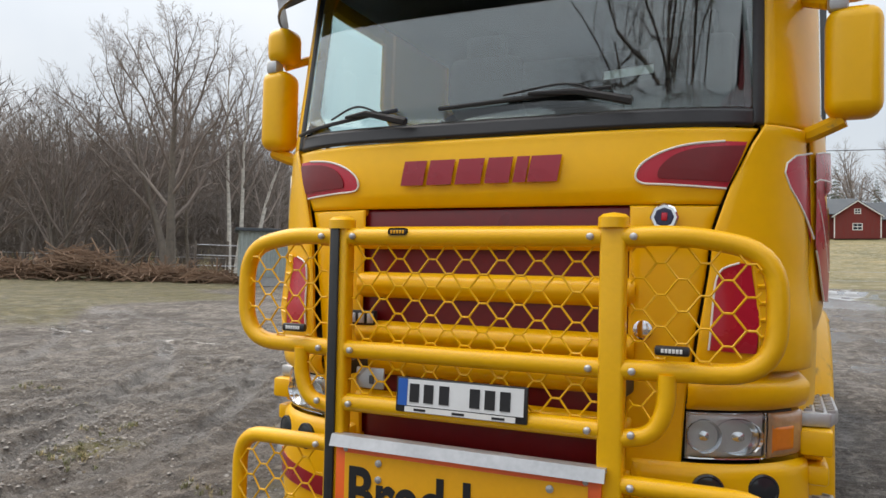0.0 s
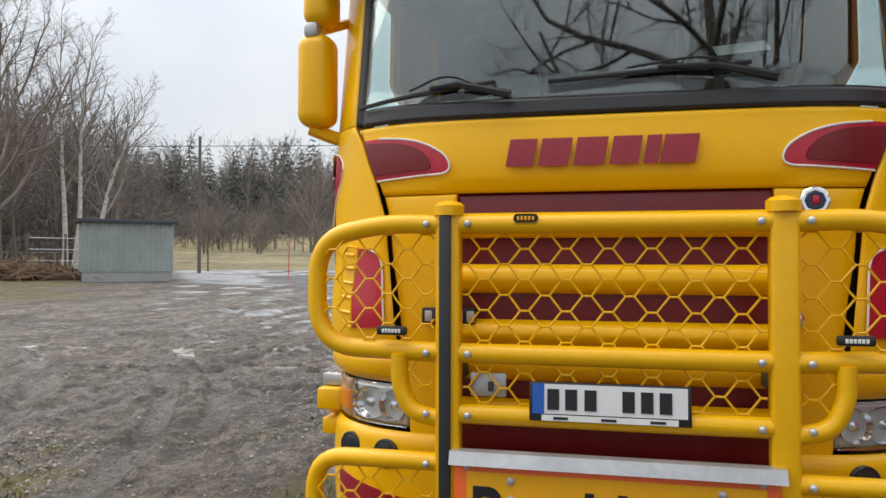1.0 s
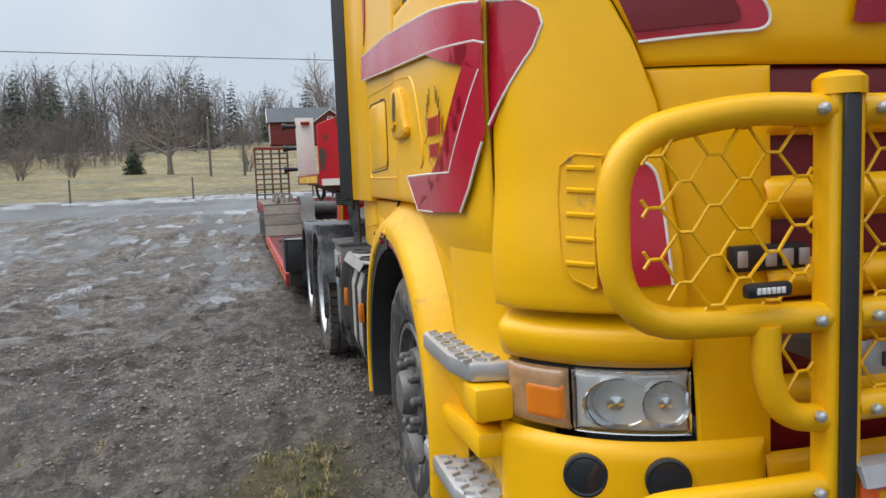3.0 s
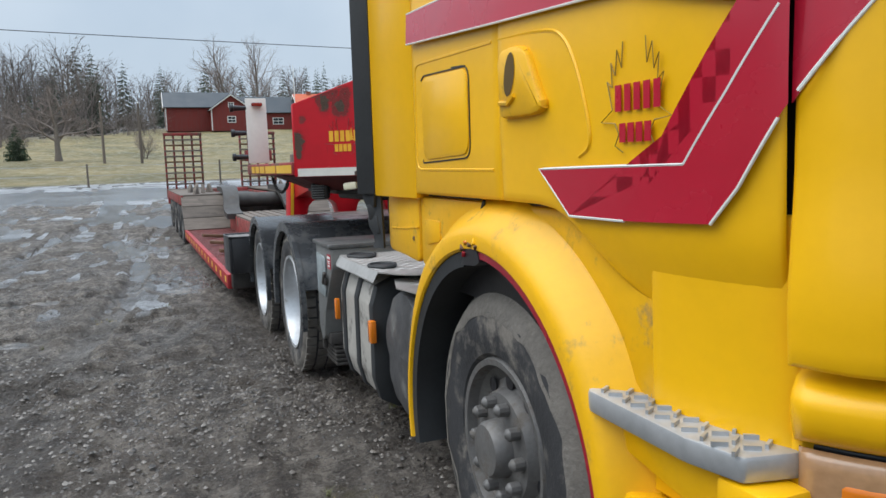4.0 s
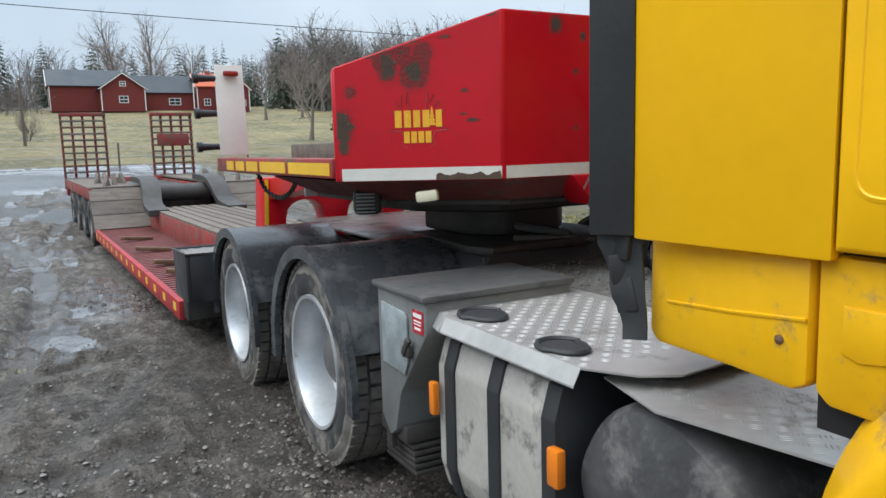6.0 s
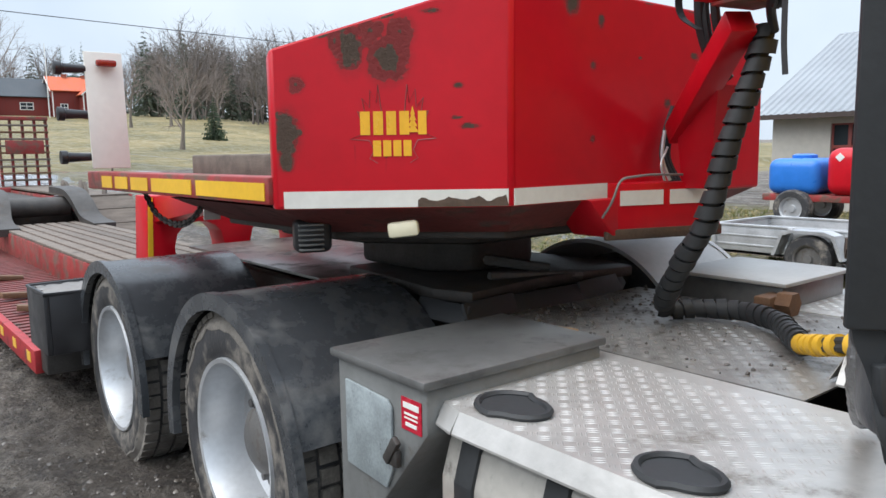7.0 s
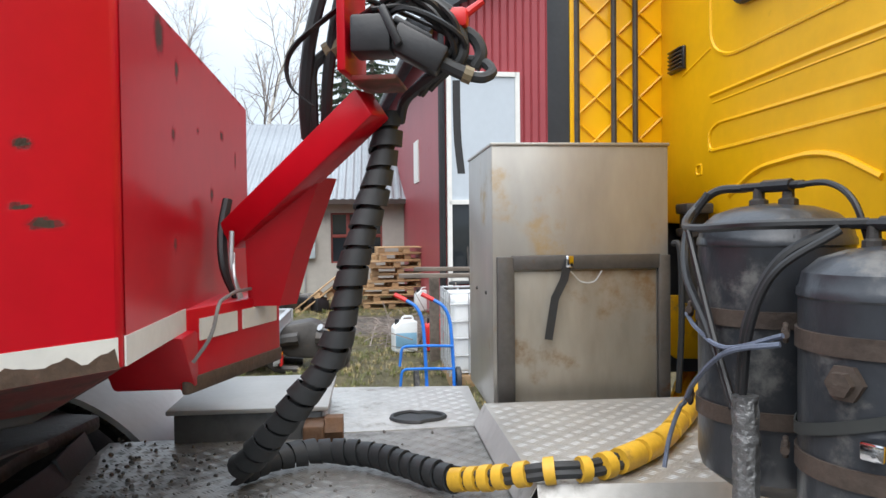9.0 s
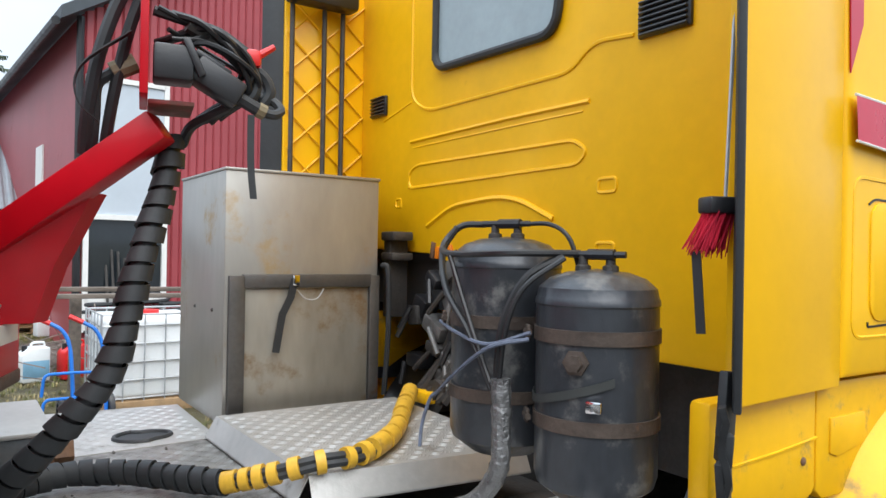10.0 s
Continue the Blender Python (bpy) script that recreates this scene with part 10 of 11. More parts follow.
for k in range(6):
    bm = B()
    x, y = rs.uniform(13.4, 14.4), rs.uniform(4.7, 6.0)
    box(bm, (0, 0, 0), (rs.uniform(0.3, 0.7), rs.uniform(0.25, 0.5), rs.uniform(0.2, 0.35)), 0.03)
    o = solo("black_crate", bm, (BLACK_PLASTIC, BLACK_PLASTIC, PEBBLE)[k % 3], "dark plastic crate on the grass by the workshop", "crate", "crates by the workshop")
    o.matrix_world = pose(x, y, 0.15, 0, 0, rs.uniform(0, 90))
# wire-framed farm rack by the workshop wall
rk = thing("farm_rack", (0, 0, 0), "rusty tubular frame of a farm machine by the workshop", "machine")
for pts in ([(15.9, 5.8, 0.35), (15.9, 8.0, 0.35)], [(15.9, 5.8, 0.75), (15.9, 8.0, 0.75)], [(15.9, 5.8, 0), (15.9, 5.8, 0.75)], [(15.9, 6.9, 0), (15.9, 6.9, 0.9)], [(15.9, 8.0, 0), (15.9, 8.0, 0.75)], [(15.9, 5.8, 0.35), (15.3, 6.4, 0.25)], [(15.9, 7.4, 0.35), (15.2, 7.0, 0.02)]):
    bm = B()
    tube(bm, pts, 0.03, 6)
    part("frame_tube", bm, RUST, rk)

# ---- poles, wires and fences ----
def pole(x, y, top, r=0.09, label="weathered wooden utility pole"):
    z = rise(x, y)
    e = thing("utility_pole", (x, y, z - 0.1), label, "pole")
    bm = B()
    tube(bm, [(0, 0, 0), (0, 0, top - z + 0.1)], [r, r * 0.75], 9)
    part("shaft", bm, WOOD_GREY, e)
    bm = B()
    lathe(bm, [(0, 0.05), (0.06, 0.05), (0.08, 0.03), (0.12, 0.03), (0.13, 0.0)], (0, -0.02, top - z + 0.09), "z", 8)
    part("insulator", bm, WHITE_TRIM, e)
    return e


pole(-5.8, 69.7, 7.6, 0.13)
pole(-2.8, 69.8, 7.5, 0.13)
pole(-20.6, 31.6, 7.9, 0.10)
wy = thing("overhead_wire", (0, 0, 0), "thin dark overhead wire strung across the sky", "wire")
bm = B()
C_, d_ = Vector((-7.1, 44.4, 9.05)), Vector((0.988, 0.156, 0))
tube(bm, [C_ + d_ * s + Vector((0, 0, 0.00012 * s * s)) for s in lin(-80, 80, 41)], 0.022, 5)
part("cable", bm, BLACK_RUBBER, wy)
for s in (-80, 80):
    q = C_ + d_ * s
    pole(q.x, q.y, 9.05 + 0.00012 * 6400, 0.13)
POSTS = [(-40.0, 21.5), (-34.0, 27.2), (-27.8, 32.0), (-22.2, 35.2), (-16.3, 37.2), (-10.9, 38.9), (-5.1, 39.8), (1.2, 40.2), (7.4, 40.3), (13.4, 39.6)]
for k, (x, y) in enumerate(POSTS):
    bm = B()
    tube(bm, [(0, 0, -0.3), (0.01 * (k % 3), 0, 1.12 + 0.06 * (k % 2))], [0.055, 0.045], 7)
    o = solo("fence_post", bm, WOOD_GREY, "thin weathered fence post at the field's edge", "post", "fence posts along the field")
    o.matrix_world = pose(x, y, rise(x, y))
fw = thing("fence_wire", (0, 0, 0), "two thin steel wires along the field fence", "wire")
for h in (0.55, 1.0):
    bm = B()
    tube(bm, [(x, y, rise(x, y) + h) for x, y in POSTS], 0.010, 4)
    part("strand", bm, STEEL, fw)
for k, (x, y) in enumerate(((-24.7, 24.6), (-23.6, 25.6), (-22.4, 26.2))):
    bm = B()
    tube(bm, [(0, 0, -0.3), (0, 0, 1.9)], [0.07, 0.06], 7)
    o = solo("fence_post", bm, WOOD_GREY, "stout grey post by the tin shed", "post", "posts by the shed")
    o.matrix_world = pose(x, y, rise(x, y))
for h in (0.7, 1.2, 1.7):
    bm = B()
    tube(bm, [(-24.7, 24.6, rise(-24.7, 24.6) + h), (-22.4, 26.2, rise(-22.4, 26.2) + h)], 0.02, 5)
    solo("fence_rail", bm, STEEL, "thin rail between the posts by the shed", "rail")
sm = thing("snow_marker", (-15.6, 31.5, rise(-15.6, 31.5) - 0.1), "thin red snow marker stake beside the road", "stake")
bm = B()
tube(bm, [(0, 0, 0), (0.03, 0, 1.75)], [0.028, 0.022], 7)
part("shaft", bm, RED_PLASTIC, sm)
fl = thing("flagpole", (24.6, 144.0, rise(24.6, 144.0) - 0.2), "tall white flagpole by the farmhouse", "flagpole")
bm = B()
tube(bm, [(0, 0, 0), (0, 0, 12.5)], [0.10, 0.06], 8)
part("shaft", bm, WHITE_TRIM, fl)
for x, z in ((-1.0, 7.0), (2.2, 6.9)):
    bm = B()
    span(bm, 29.5 + x - 0.4, 29.5 + x + 0.4, 149.6, 150.4, 8.9 + z - 0.6, 8.9 + z + 0.75)
    span(bm, 29.5 + x - 0.47, 29.5 + x + 0.47, 149.53, 150.47, 8.9 + z + 0.60, 8.9 + z + 0.7)
    solo("chimney", bm, mat("brick_chimney", (0.30, 0.10, 0.06), 0.8, 0, 0.2, 3), "brick chimney on the farmhouse roof", "chimney")
# brush heap before the wood
bm = B()
for k in range(1500):
    t = rs.random()
    x, y = -30.5 + 8.5 * t + rs.gauss(0, 0.7), 16.5 + 8.2 * t + rs.gauss(0, 0.7)
    h = (0.55 + 0.75 * math.sin(math.pi * min(1, t * 1.25)) ** 2) * (0.7 + 0.3 * math.sin(t * 19))
    c = Vector((x, y, rise(x, y) + h * rs.random() ** 0.7))
    d = Vector((rs.gauss(0, 1), rs.gauss(0, 1), rs.gauss(0, 0.35))).normalized() * rs.uniform(0.3, 1.1)
    tube(bm, [c - d, c + Vector((rs.gauss(0, 0.1), rs.gauss(0, 0.1), 0.05)), c + d], [0.03, 0.024, 0.010], 4)
tagged(part("brush_heap", bm, mat("dry_brown_brush", (0.20, 0.125, 0.08), 0.9, 0, 0.35, 1.2), None), "long heap of dry brown cut brush by the wood", "brush", kind="stuff")

# ---- distant farm on the hill ----
gable_house("farm_barn", (7.0, 150, 9.2), 0, 11.5, 8, 4.2, 7.0, FALU_RED, ROOF_DARK, "red timber barn with a dark roof on the hill")
gable_house("farm_barn", (12.5, 146, 9.0), 90, 8, 7, 3.7, 6.2, FALU_RED, ROOF_DARK, "red timber barn wing with white trims", wins=(("l", 0, 1.2, 2.3, 1.4), ("l", 0, 4.0, 4.8, 0.9)))
gable_house("farm_barn", (21.0, 152, 9.2), 0, 15, 7, 3.4, 6.4, FALU_RED, ROOF_DARK, "long red outbuilding with a dark roof", wins=(("f", 1, 1.0, 2.2, 2.0),))
gable_house("farm_house", (29.5, 150, 9.0), 0, 7.5, 7, 4.6, 7.0, FALU_RED, ROOF_TILE, "red timber farmhouse with an orange tiled roof", wins=(("f", -2, 1.0, 2.2, 1.1), ("f", 1.6, 1.0, 2.2, 1.1)))
gable_house("farm_house", (32.2, 145.5, 8.9), 90, 5, 4.6, 4.0, 6.1, FALU_RED, ROOF_TILE, "white-trimmed gable wing of the farmhouse", wins=(("l", 0, 3.1, 4.3, 1.2), ("l", -1, 0.9, 1.9, 1.2)))
# tin shed at the wood's edge
shed = thing("tin_shed", (-20.1, 25.0, 0.82), "small corrugated grey-green tin shed with a flat dark roof", "shed", turn=42)
bm = B()
for (xa, ya), (xb, yb) in (((-1.75, -0.95), (1.75, -0.95)), ((1.75, -0.95), (1.75, 0.95)), ((1.75, 0.95), (-1.75, 0.95)), ((-1.75, 0.95), (-1.75, -0.95))):
    d = Vector((xb - xa, yb - ya, 0))
    nn = int(d.length / 0.05)
    nrm = Vector((d.y, -d.x, 0)).normalized()
    r0, r1 = [], []
    for i in range(nn + 1):
        o = nrm * (0.018 * (1 if i % 4 in (1, 2) else -1))
        p = Vector((xa, ya, 0)) + d * (i / nn) + o
        r0.append((p.x, p.y, 0.2))
        r1.append((p.x, p.y, 2.22))
    slab(bm, [r0, r1], 0.03)
part("wall", bm, SHED_TIN, shed, smooth=False)
bm = B()
span(bm, -1.95, 1.95, -1.15, 1.15, 2.22, 2.36, 0.01)
part("roof", bm, ROOF_DARK, shed)
bm = B()
span(bm, -1.72, 1.72, -0.92, 0.92, -0.4, 0.2)
part("plinth", bm, mat("concrete_plinth", (0.32, 0.32, 0.31), 0.8), shed)

# ---- trees ----
def bough(V, F, pts, rad, seg):
    """A tapered round branch added to plain vertex and face lists."""
    n0 = len(V)
    up = None
    for i, p in enumerate(pts):
        d = (pts[min(i + 1, len(pts) - 1)] - pts[max(i - 1, 0)]).normalized()
        up = d.orthogonal().normalized() if up is None else (up - d * up.dot(d)).normalized()
        sd = d.cross(up)
        for k in range(seg):
            a = 2 * math.pi * k / seg
            V.append(p + (up * math.cos(a) + sd * math.sin(a)) * rad[i])
    for i in range(len(pts) - 1):
        for k in range(seg):
            a, b = n0 + i * seg + k, n0 + i * seg + (k + 1) % seg
            F.append((a, b, b + seg, a + seg))


def grow(V, F, rng, p, d, L, r, lev, plan_):
    """One limb and what grows from it. plan_ holds, for each level: segments, sides, children, child angle, child length share, lift, wiggle, first child's place."""
    nseg, seg, kids, ang, share, lift, wig, first = plan_[lev]
    pts, rad = [p.copy()], [r]
    end = 0.35 if lev < len(plan_) - 1 else 0.25
    for i in range(nseg):
        d = (d + Vector((rng.gauss(0, wig), rng.gauss(0, wig), rng.gauss(0, wig) + lift))).normalized()
        p = p + d * (L / nseg)
        pts.append(p.copy())
        rad.append(r * (1 - (1 - end) * (i + 1) / nseg))
    bough(V, F, pts, rad, seg)
    if lev + 1 >= len(plan_):
        return
    for k in range(kids):
        f = first + (1 - first) * (k + rng.random() * 0.9) / kids
        x = min(f, 0.999) * nseg
        i = int(x)
        q = pts[i].lerp(pts[i + 1], x - i)
        dd = (pts[i + 1] - pts[i]).normalized()
        side = dd.orthogonal().normalized()
        side = Matrix.Rotation(k * 2.4 + rng.random() * 1.3, 3, dd) @ side
        a = radians(ang * rng.uniform(0.7, 1.3))
        cd = (dd * math.cos(a) + side * math.sin(a)).normalized()
        cl = L * share * (1.15 - 0.65 * (f - first) / max(0.01, 1 - first)) * rng.uniform(0.75, 1.2)
        grow(V, F, rng, q, cd, cl, max(0.006, rad[i] * 0.55 * rng.uniform(0.8, 1.1)), lev + 1, plan_)


PLANS = {
    "broad": [(7, 8, 13, 42, 0.60, 0.03, 0.06, 0.22), (6, 5, 8, 40, 0.50, 0.07, 0.12, 0.2), (4, 4, 7, 38, 0.50, 0.05, 0.15, 0.15), (3, 3, 5, 36, 0.5, 0.03, 0.16, 0.1), (2, 3, 0, 0, 0, 0.0, 0.15, 0)],
    "broad_far": [(6, 6, 13, 42, 0.60, 0.03, 0.06, 0.22), (4, 4, 8, 40, 0.50, 0.07, 0.12, 0.2), (3, 3, 7, 38, 0.55, 0.05, 0.15, 0.15), (2, 3, 0, 0, 0, 0.0, 0.15, 0)],
    "oak": [(6, 8, 10, 58, 0.85, 0.02, 0.08, 0.28), (7, 6, 9, 50, 0.50, 0.05, 0.22, 0.2), (5, 4, 7, 46, 0.5, 0.03, 0.24, 0.15), (4, 3, 5, 44, 0.5, 0.0, 0.25, 0.1), (2, 3, 0, 0, 0, 0.0, 0.2, 0)],
    "slim": [(9, 7, 16, 34, 0.34, 0.02, 0.04, 0.30), (5, 4, 7, 34, 0.48, 0.08, 0.11, 0.2), (3, 3, 6, 34, 0.5, 0.0, 0.16, 0.15), (2, 3, 0, 0, 0, -0.05, 0.16, 0)],
    "brush": [(4, 5, 9, 36, 0.75, 0.05, 0.10, 0.05), (4, 3, 7, 34, 0.5, 0.08, 0.14, 0.15), (3, 3, 5, 36, 0.5, 0.05, 0.16, 0.1), (2, 3, 0, 0, 0, 0, 0.15, 0)],
}


def pack(name, V, F, material):
    me = bpy.data.meshes.new(name)
    me.from_pydata([tuple(v) for v in V], [], F)
    me.polygons.foreach_set("use_smooth", [True] * len(me.polygons))
    me.materials.append(material)
    return me


def bare_tree(place, h, r, plan_, seed, label, bark=BARK, lean=(0, 0), stems=1, name="bare_tree"):
    """A leafless tree: trunk and crown as parts of one thing. place is on the ground."""
    rng = random.Random(seed)
    x, y = place
    e = thing(name, (x, y, rise(x, y) - 0.08), label, "tree")
    TV, TF, CV, CF = [], [], [], []
    pl = PLANS[plan_]
    for s in range(stems):
        nseg, seg, kids, ang, share, lift, wig, first = pl[0]
        d = Vector((lean[0] + rng.gauss(0, 0.03) + (0.16 * math.cos(s * 2.3) if stems > 1 else 0), lean[1] + (0.16 * math.sin(s * 2.3) if stems > 1 else 0), 1)).normalized()
        p = Vector((0.18 * math.cos(s * 2.3), 0.18 * math.sin(s * 2.3), 0)) if stems > 1 else Vector((0, 0, 0))
        L, rr = h * (0.78 if plan_ != "slim" else 0.95) * rng.uniform(0.88, 1.0), r * (1 if s == 0 else rng.uniform(0.6, 0.95))
        pts, rad = [p.copy()], [rr * 1.35]
        for i in range(nseg):
            d = (d + Vector((rng.gauss(0, wig), rng.gauss(0, wig), lift))).normalized()
            p = p + d * (L / nseg)
            pts.append(p.copy())
            rad.append(rr * (1 - 0.88 * (i + 1) / nseg))
        bough(TV, TF, pts, rad, seg)
        for k in range(kids):
            f = first + (1 - first) * (k + rng.random() * 0.8) / kids
            q = min(f, 0.999) * nseg
            i = int(q)
            c = pts[i].lerp(pts[i + 1], q - i)
            dd = (pts[i + 1] - pts[i]).normalized()
            side = dd.orthogonal().normalized()
            side = Matrix.Rotation(k * 2.4 + rng.random(), 3, dd) @ side
            a = radians(ang * rng.uniform(0.75, 1.2) * (1.1 - 0.45 * f))
            cl = L * share * (1.1 - 0.72 * (f - first) / (1 - first)) * rng.uniform(0.8, 1.15)
            grow(CV, CF, rng, c, (dd * math.cos(a) + side * math.sin(a)).normalized(), cl, rad[i] * 0.5, 1, pl)
    for nm, V, F, m in (("trunk", TV, TF, bark), ("crown", CV, CF, TWIG)):
        ob = new(nm, pack(nm, V, F, m))
        ob.parent = e
        ob.matrix_parent_inverse = Matrix.Identity(4)
    return e


def spruce_lists(h, w, rng, whorls, arms, strips, fine=1.0):
    """Branch sprays of a spruce as lists: drooping arms fringed with hanging needle strips."""
    V, F = [], []
    for i in range(whorls):
        f = i / (whorls - 1)
        z = h * (0.10 + 0.88 * f)
        R = w * (1 - f) ** 0.85 + 0.06
        for k in range(arms):
            a = k * 2 * math.pi / arms + i * 0.7 + rng.uniform(-0.3, 0.3)
            R2 = R * rng.uniform(0.65, 1.15)
            cs, sn = math.cos(a), math.sin(a)
            zz = z + rng.uniform(-0.3, 0.3) * h / whorls
            for j in range(strips):
                t = (j + rng.random()) / strips
                rr = R2 * t
                px, py, pz = cs * rr, sn * rr, zz - R2 * 0.30 * t + R2 * 0.12 * t ** 3
                wd = (R2 * (0.16 + 0.20 * (1 - t)) * rng.uniform(0.6, 1.3) + 0.03) * fine
                hang = (R2 * 0.20 * rng.uniform(0.5, 1.4) + 0.04) * fine
                b = a + rng.choice((-1, 1)) * rng.uniform(0.5, 1.3)
                c2, s2 = math.cos(b), math.sin(b)
                n0 = len(V)
                V += [(px - cs * wd * 0.35, py - sn * wd * 0.35, pz + 0.02), (px + cs * wd * 0.35, py + sn * wd * 0.35, pz), (px + c2 * wd, py + s2 * wd, pz - hang), (px + c2 * wd * 0.5 - cs * 0.1 * wd, py + s2 * wd * 0.5, pz - hang * 1.25)]
                F += [(n0, n0 + 1, n0 + 2), (n0, n0 + 2, n0 + 3)]
    return V, F


def spruce(place, h, w, seed, label, whorls=34, arms=9, strips=9):
    rng = random.Random(seed)
    x, y = place
    e = thing("spruce", (x, y, rise(x, y) - 0.1), label, "tree")
    bm = B()
    tube(bm, [(0, 0, 0), (0, 0, h * 0.5), (0, 0, h)], [h * 0.014 + 0.03, h * 0.009 + 0.015, 0.012], 7)
    part("trunk", bm, BARK, e)
    V, F = spruce_lists(h, w, rng, whorls, arms, strips, 0.42 if h > 8 else 0.8)
    ob = new("crown", pack("crown", V, F, NEEDLE))
    ob.parent = e
    return e


bare_tree((-27.2, 25.3), 15.5, 0.26, "broad", 3, "tall leafless tree with a forked grey trunk at the wood's edge", stems=2, lean=(-0.10, -0.06))
bare_tree((-31.5, 22.5), 10.5, 0.13, "brush", 5, "leafless tree with several thin stems", stems=5)
bare_tree((-34.0, 19.5), 10.0, 0.12, "brush", 6, "leafless many-stemmed tree beside the brush heap", stems=5)
bare_tree((-30.5, 25.5), 9.0, 0.11, "brush", 8, "leafless many-stemmed tree beside the brush heap", stems=4)
bare_tree((-29.4, 29.0), 12.0, 0.11, "slim", 9, "slim leafless tree at the wood's edge")
for k, (x, y, h, l) in enumerate(((-25.9, 28.3, 13.2, 0.01), (-25.1, 28.0, 12.8, 0.05), (-24.4, 28.4, 11.0, 0.14))):
    bare_tree((x, y), h, 0.14, "slim", 20 + k, "slim birch with a pale white trunk", bark=BIRCH, lean=(l, 0), name="birch")
bare_tree((-9.8, 74.5), 7.6, 0.32, "oak", 31, "broad leafless tree standing in the dry field")
bare_tree((-30.5, 70.0), 11.5, 0.20, "broad_far", 32, "leafless tree at the edge of the field", stems=2)
spruce((-13.4, 77.0), 3.6, 1.2, 33, "small dense young spruce in the field", 16, 9, 8)
spruce((30.5, 86.0), 5.0, 1.4, 34, "young spruce below the farm", 18, 9, 8)
bare_tree((14.2, 162.0), 21.0, 0.42, "broad_far", 35, "tall leafless tree behind the farm")
bare_tree((19.5, 161.0), 21.5, 0.42, "broad_far", 36, "tall leafless tree behind the farm")
for k, (x, y, h) in enumerate(((29.0, 113.0, 12.0), (36.0, 117.0, 13.5), (43.0, 116.0, 12.0), (21.5, 71.0, 9.5))):
    bare_tree((x, y), h, 0.2, "broad_far", 40 + k, "leafless tree on the slope behind the trailer")
bare_tree((31.0, 8.6), 15.5, 0.16, "slim", 51, "tall leafless birch behind the workshop", bark=BIRCH, name="birch")
bare_tree((30.0, 12.5), 13.0, 0.15, "slim", 52, "leafless birch behind the workshop", bark=BIRCH, name="birch")
spruce((30.0, 3.4), 13.5, 2.6, 53, "tall dark spruce behind the red barn", 34, 8, 26)
spruce((35.0, 4.8), 14.5, 2.7, 54, "tall dark spruce behind the red barn", 34, 8, 24)
bare_tree((1.9, -10.5), 17.5, 0.44, "oak", 60, "large leafless oak on the grass before the truck")
for k, (x, y, h) in enumerate(((-28.5, 66.0, 4.2), (-26.0, 69.0, 3.6), (-22.0, 71.0, 3.4), (-33.0, 63.0, 4.6), (-37.0, 60.0, 5.0), (-18.5, 74.0, 2.8), (-2.6, 84.0, 3.0))):
    bare_tree((x, y), h, 0.06, "brush", 70 + k, "leafless grey-brown bush at the field's edge", stems=5, name="bush")


def stock(lists):
    """A template as arrays: vertices, and triangles with quads split."""
    V, F = lists
    tri = []
    for f in F:
        tri.append((f[0], f[1], f[2]))
        if len(f) == 4:
            tri.append((f[0], f[2], f[3]))
    return np.array([tuple(v) for v in V], dtype=np.float64), np.array(tri, dtype=np.int64)


def bare_lists(seed, plan_, h, r, twigs=300, reach=0.09):
    """A far leafless tree: round limbs by plan, and thin slivers for the outer twigs."""
    rng = random.Random(seed)
    V, F = [], []
    grow(V, F, rng, Vector((0, 0, 0)), Vector((0, 0, 1)), h, r, 0, plan_)
    trunk = (plan_[0][0] + 1) * plan_[0][1]
    outer = [v for v in V[trunk:] if v.z > 0.2 * h] or V
    for k in range(twigs):
        p = rng.choice(outer)
        d = Vector((p.x, p.y, 0)).normalized() * 0.8 + Vector((rng.gauss(0, 0.5), rng.gauss(0, 0.5), rng.uniform(0.2, 1.2)))
        d = d.normalized() * h * reach * rng.uniform(0.5, 1.5)
        w = Vector((rng.gauss(0, 1), rng.gauss(0, 1), rng.gauss(0, 0.4))).normalized() * (0.026 + 0.016 * rng.random())
        n0 = len(V)
        V += [p - w, p + w, p + d]
        F.append((n0, n0 + 1, n0 + 2))
    return V, F


def scatter(name, stocks, places, material_of, label, category):
    """Many copies of template meshes joined into one object of kind stuff. places: (stock, x, y, z, turn, size)."""
    VV, TT, MM, base = [], [], [], 0
    for s, x, y, z, a, sc in places:
        v, t = stocks[s]
        c, q = math.cos(a) * sc, math.sin(a) * sc
        VV.append(np.column_stack((v[:, 0] * c - v[:, 1] * q + x, v[:, 0] * q + v[:, 1] * c + y, v[:, 2] * sc + z)))
        TT.append(t + base)
        MM.append(np.full(len(t), material_of[s][0], dtype=np.int32))
        base += len(v)
    V, T, M = np.concatenate(VV), np.concatenate(TT), np.concatenate(MM)
    me = bpy.data.meshes.new(name)
    me.vertices.add(len(V))
    me.vertices.foreach_set("co", V.ravel())
    me.loops.add(len(T) * 3)
    me.loops.foreach_set("vertex_index", T.ravel().astype(np.int32))
    me.polygons.add(len(T))
    me.polygons.foreach_set("loop_start", np.arange(0, len(T) * 3, 3, dtype=np.int32))
    done = []
    for s in sorted(material_of):
        if material_of[s][1] not in done:
            me.materials.append(material_of[s][1])
            done.append(material_of[s][1])
    me.polygons.foreach_set("material_index", M)
    me.update(calc_edges=True)
    me.validate()
    return tagged(new(name, me), label, category, kind="stuff")


FARP = [(5, 4, 14, 34, 0.34, 0.02, 0.05, 0.25), (2, 3, 6, 34, 0.5, 0.08, 0.12, 0.2), (1, 3, 0, 0, 0, 0, 0.16, 0)]
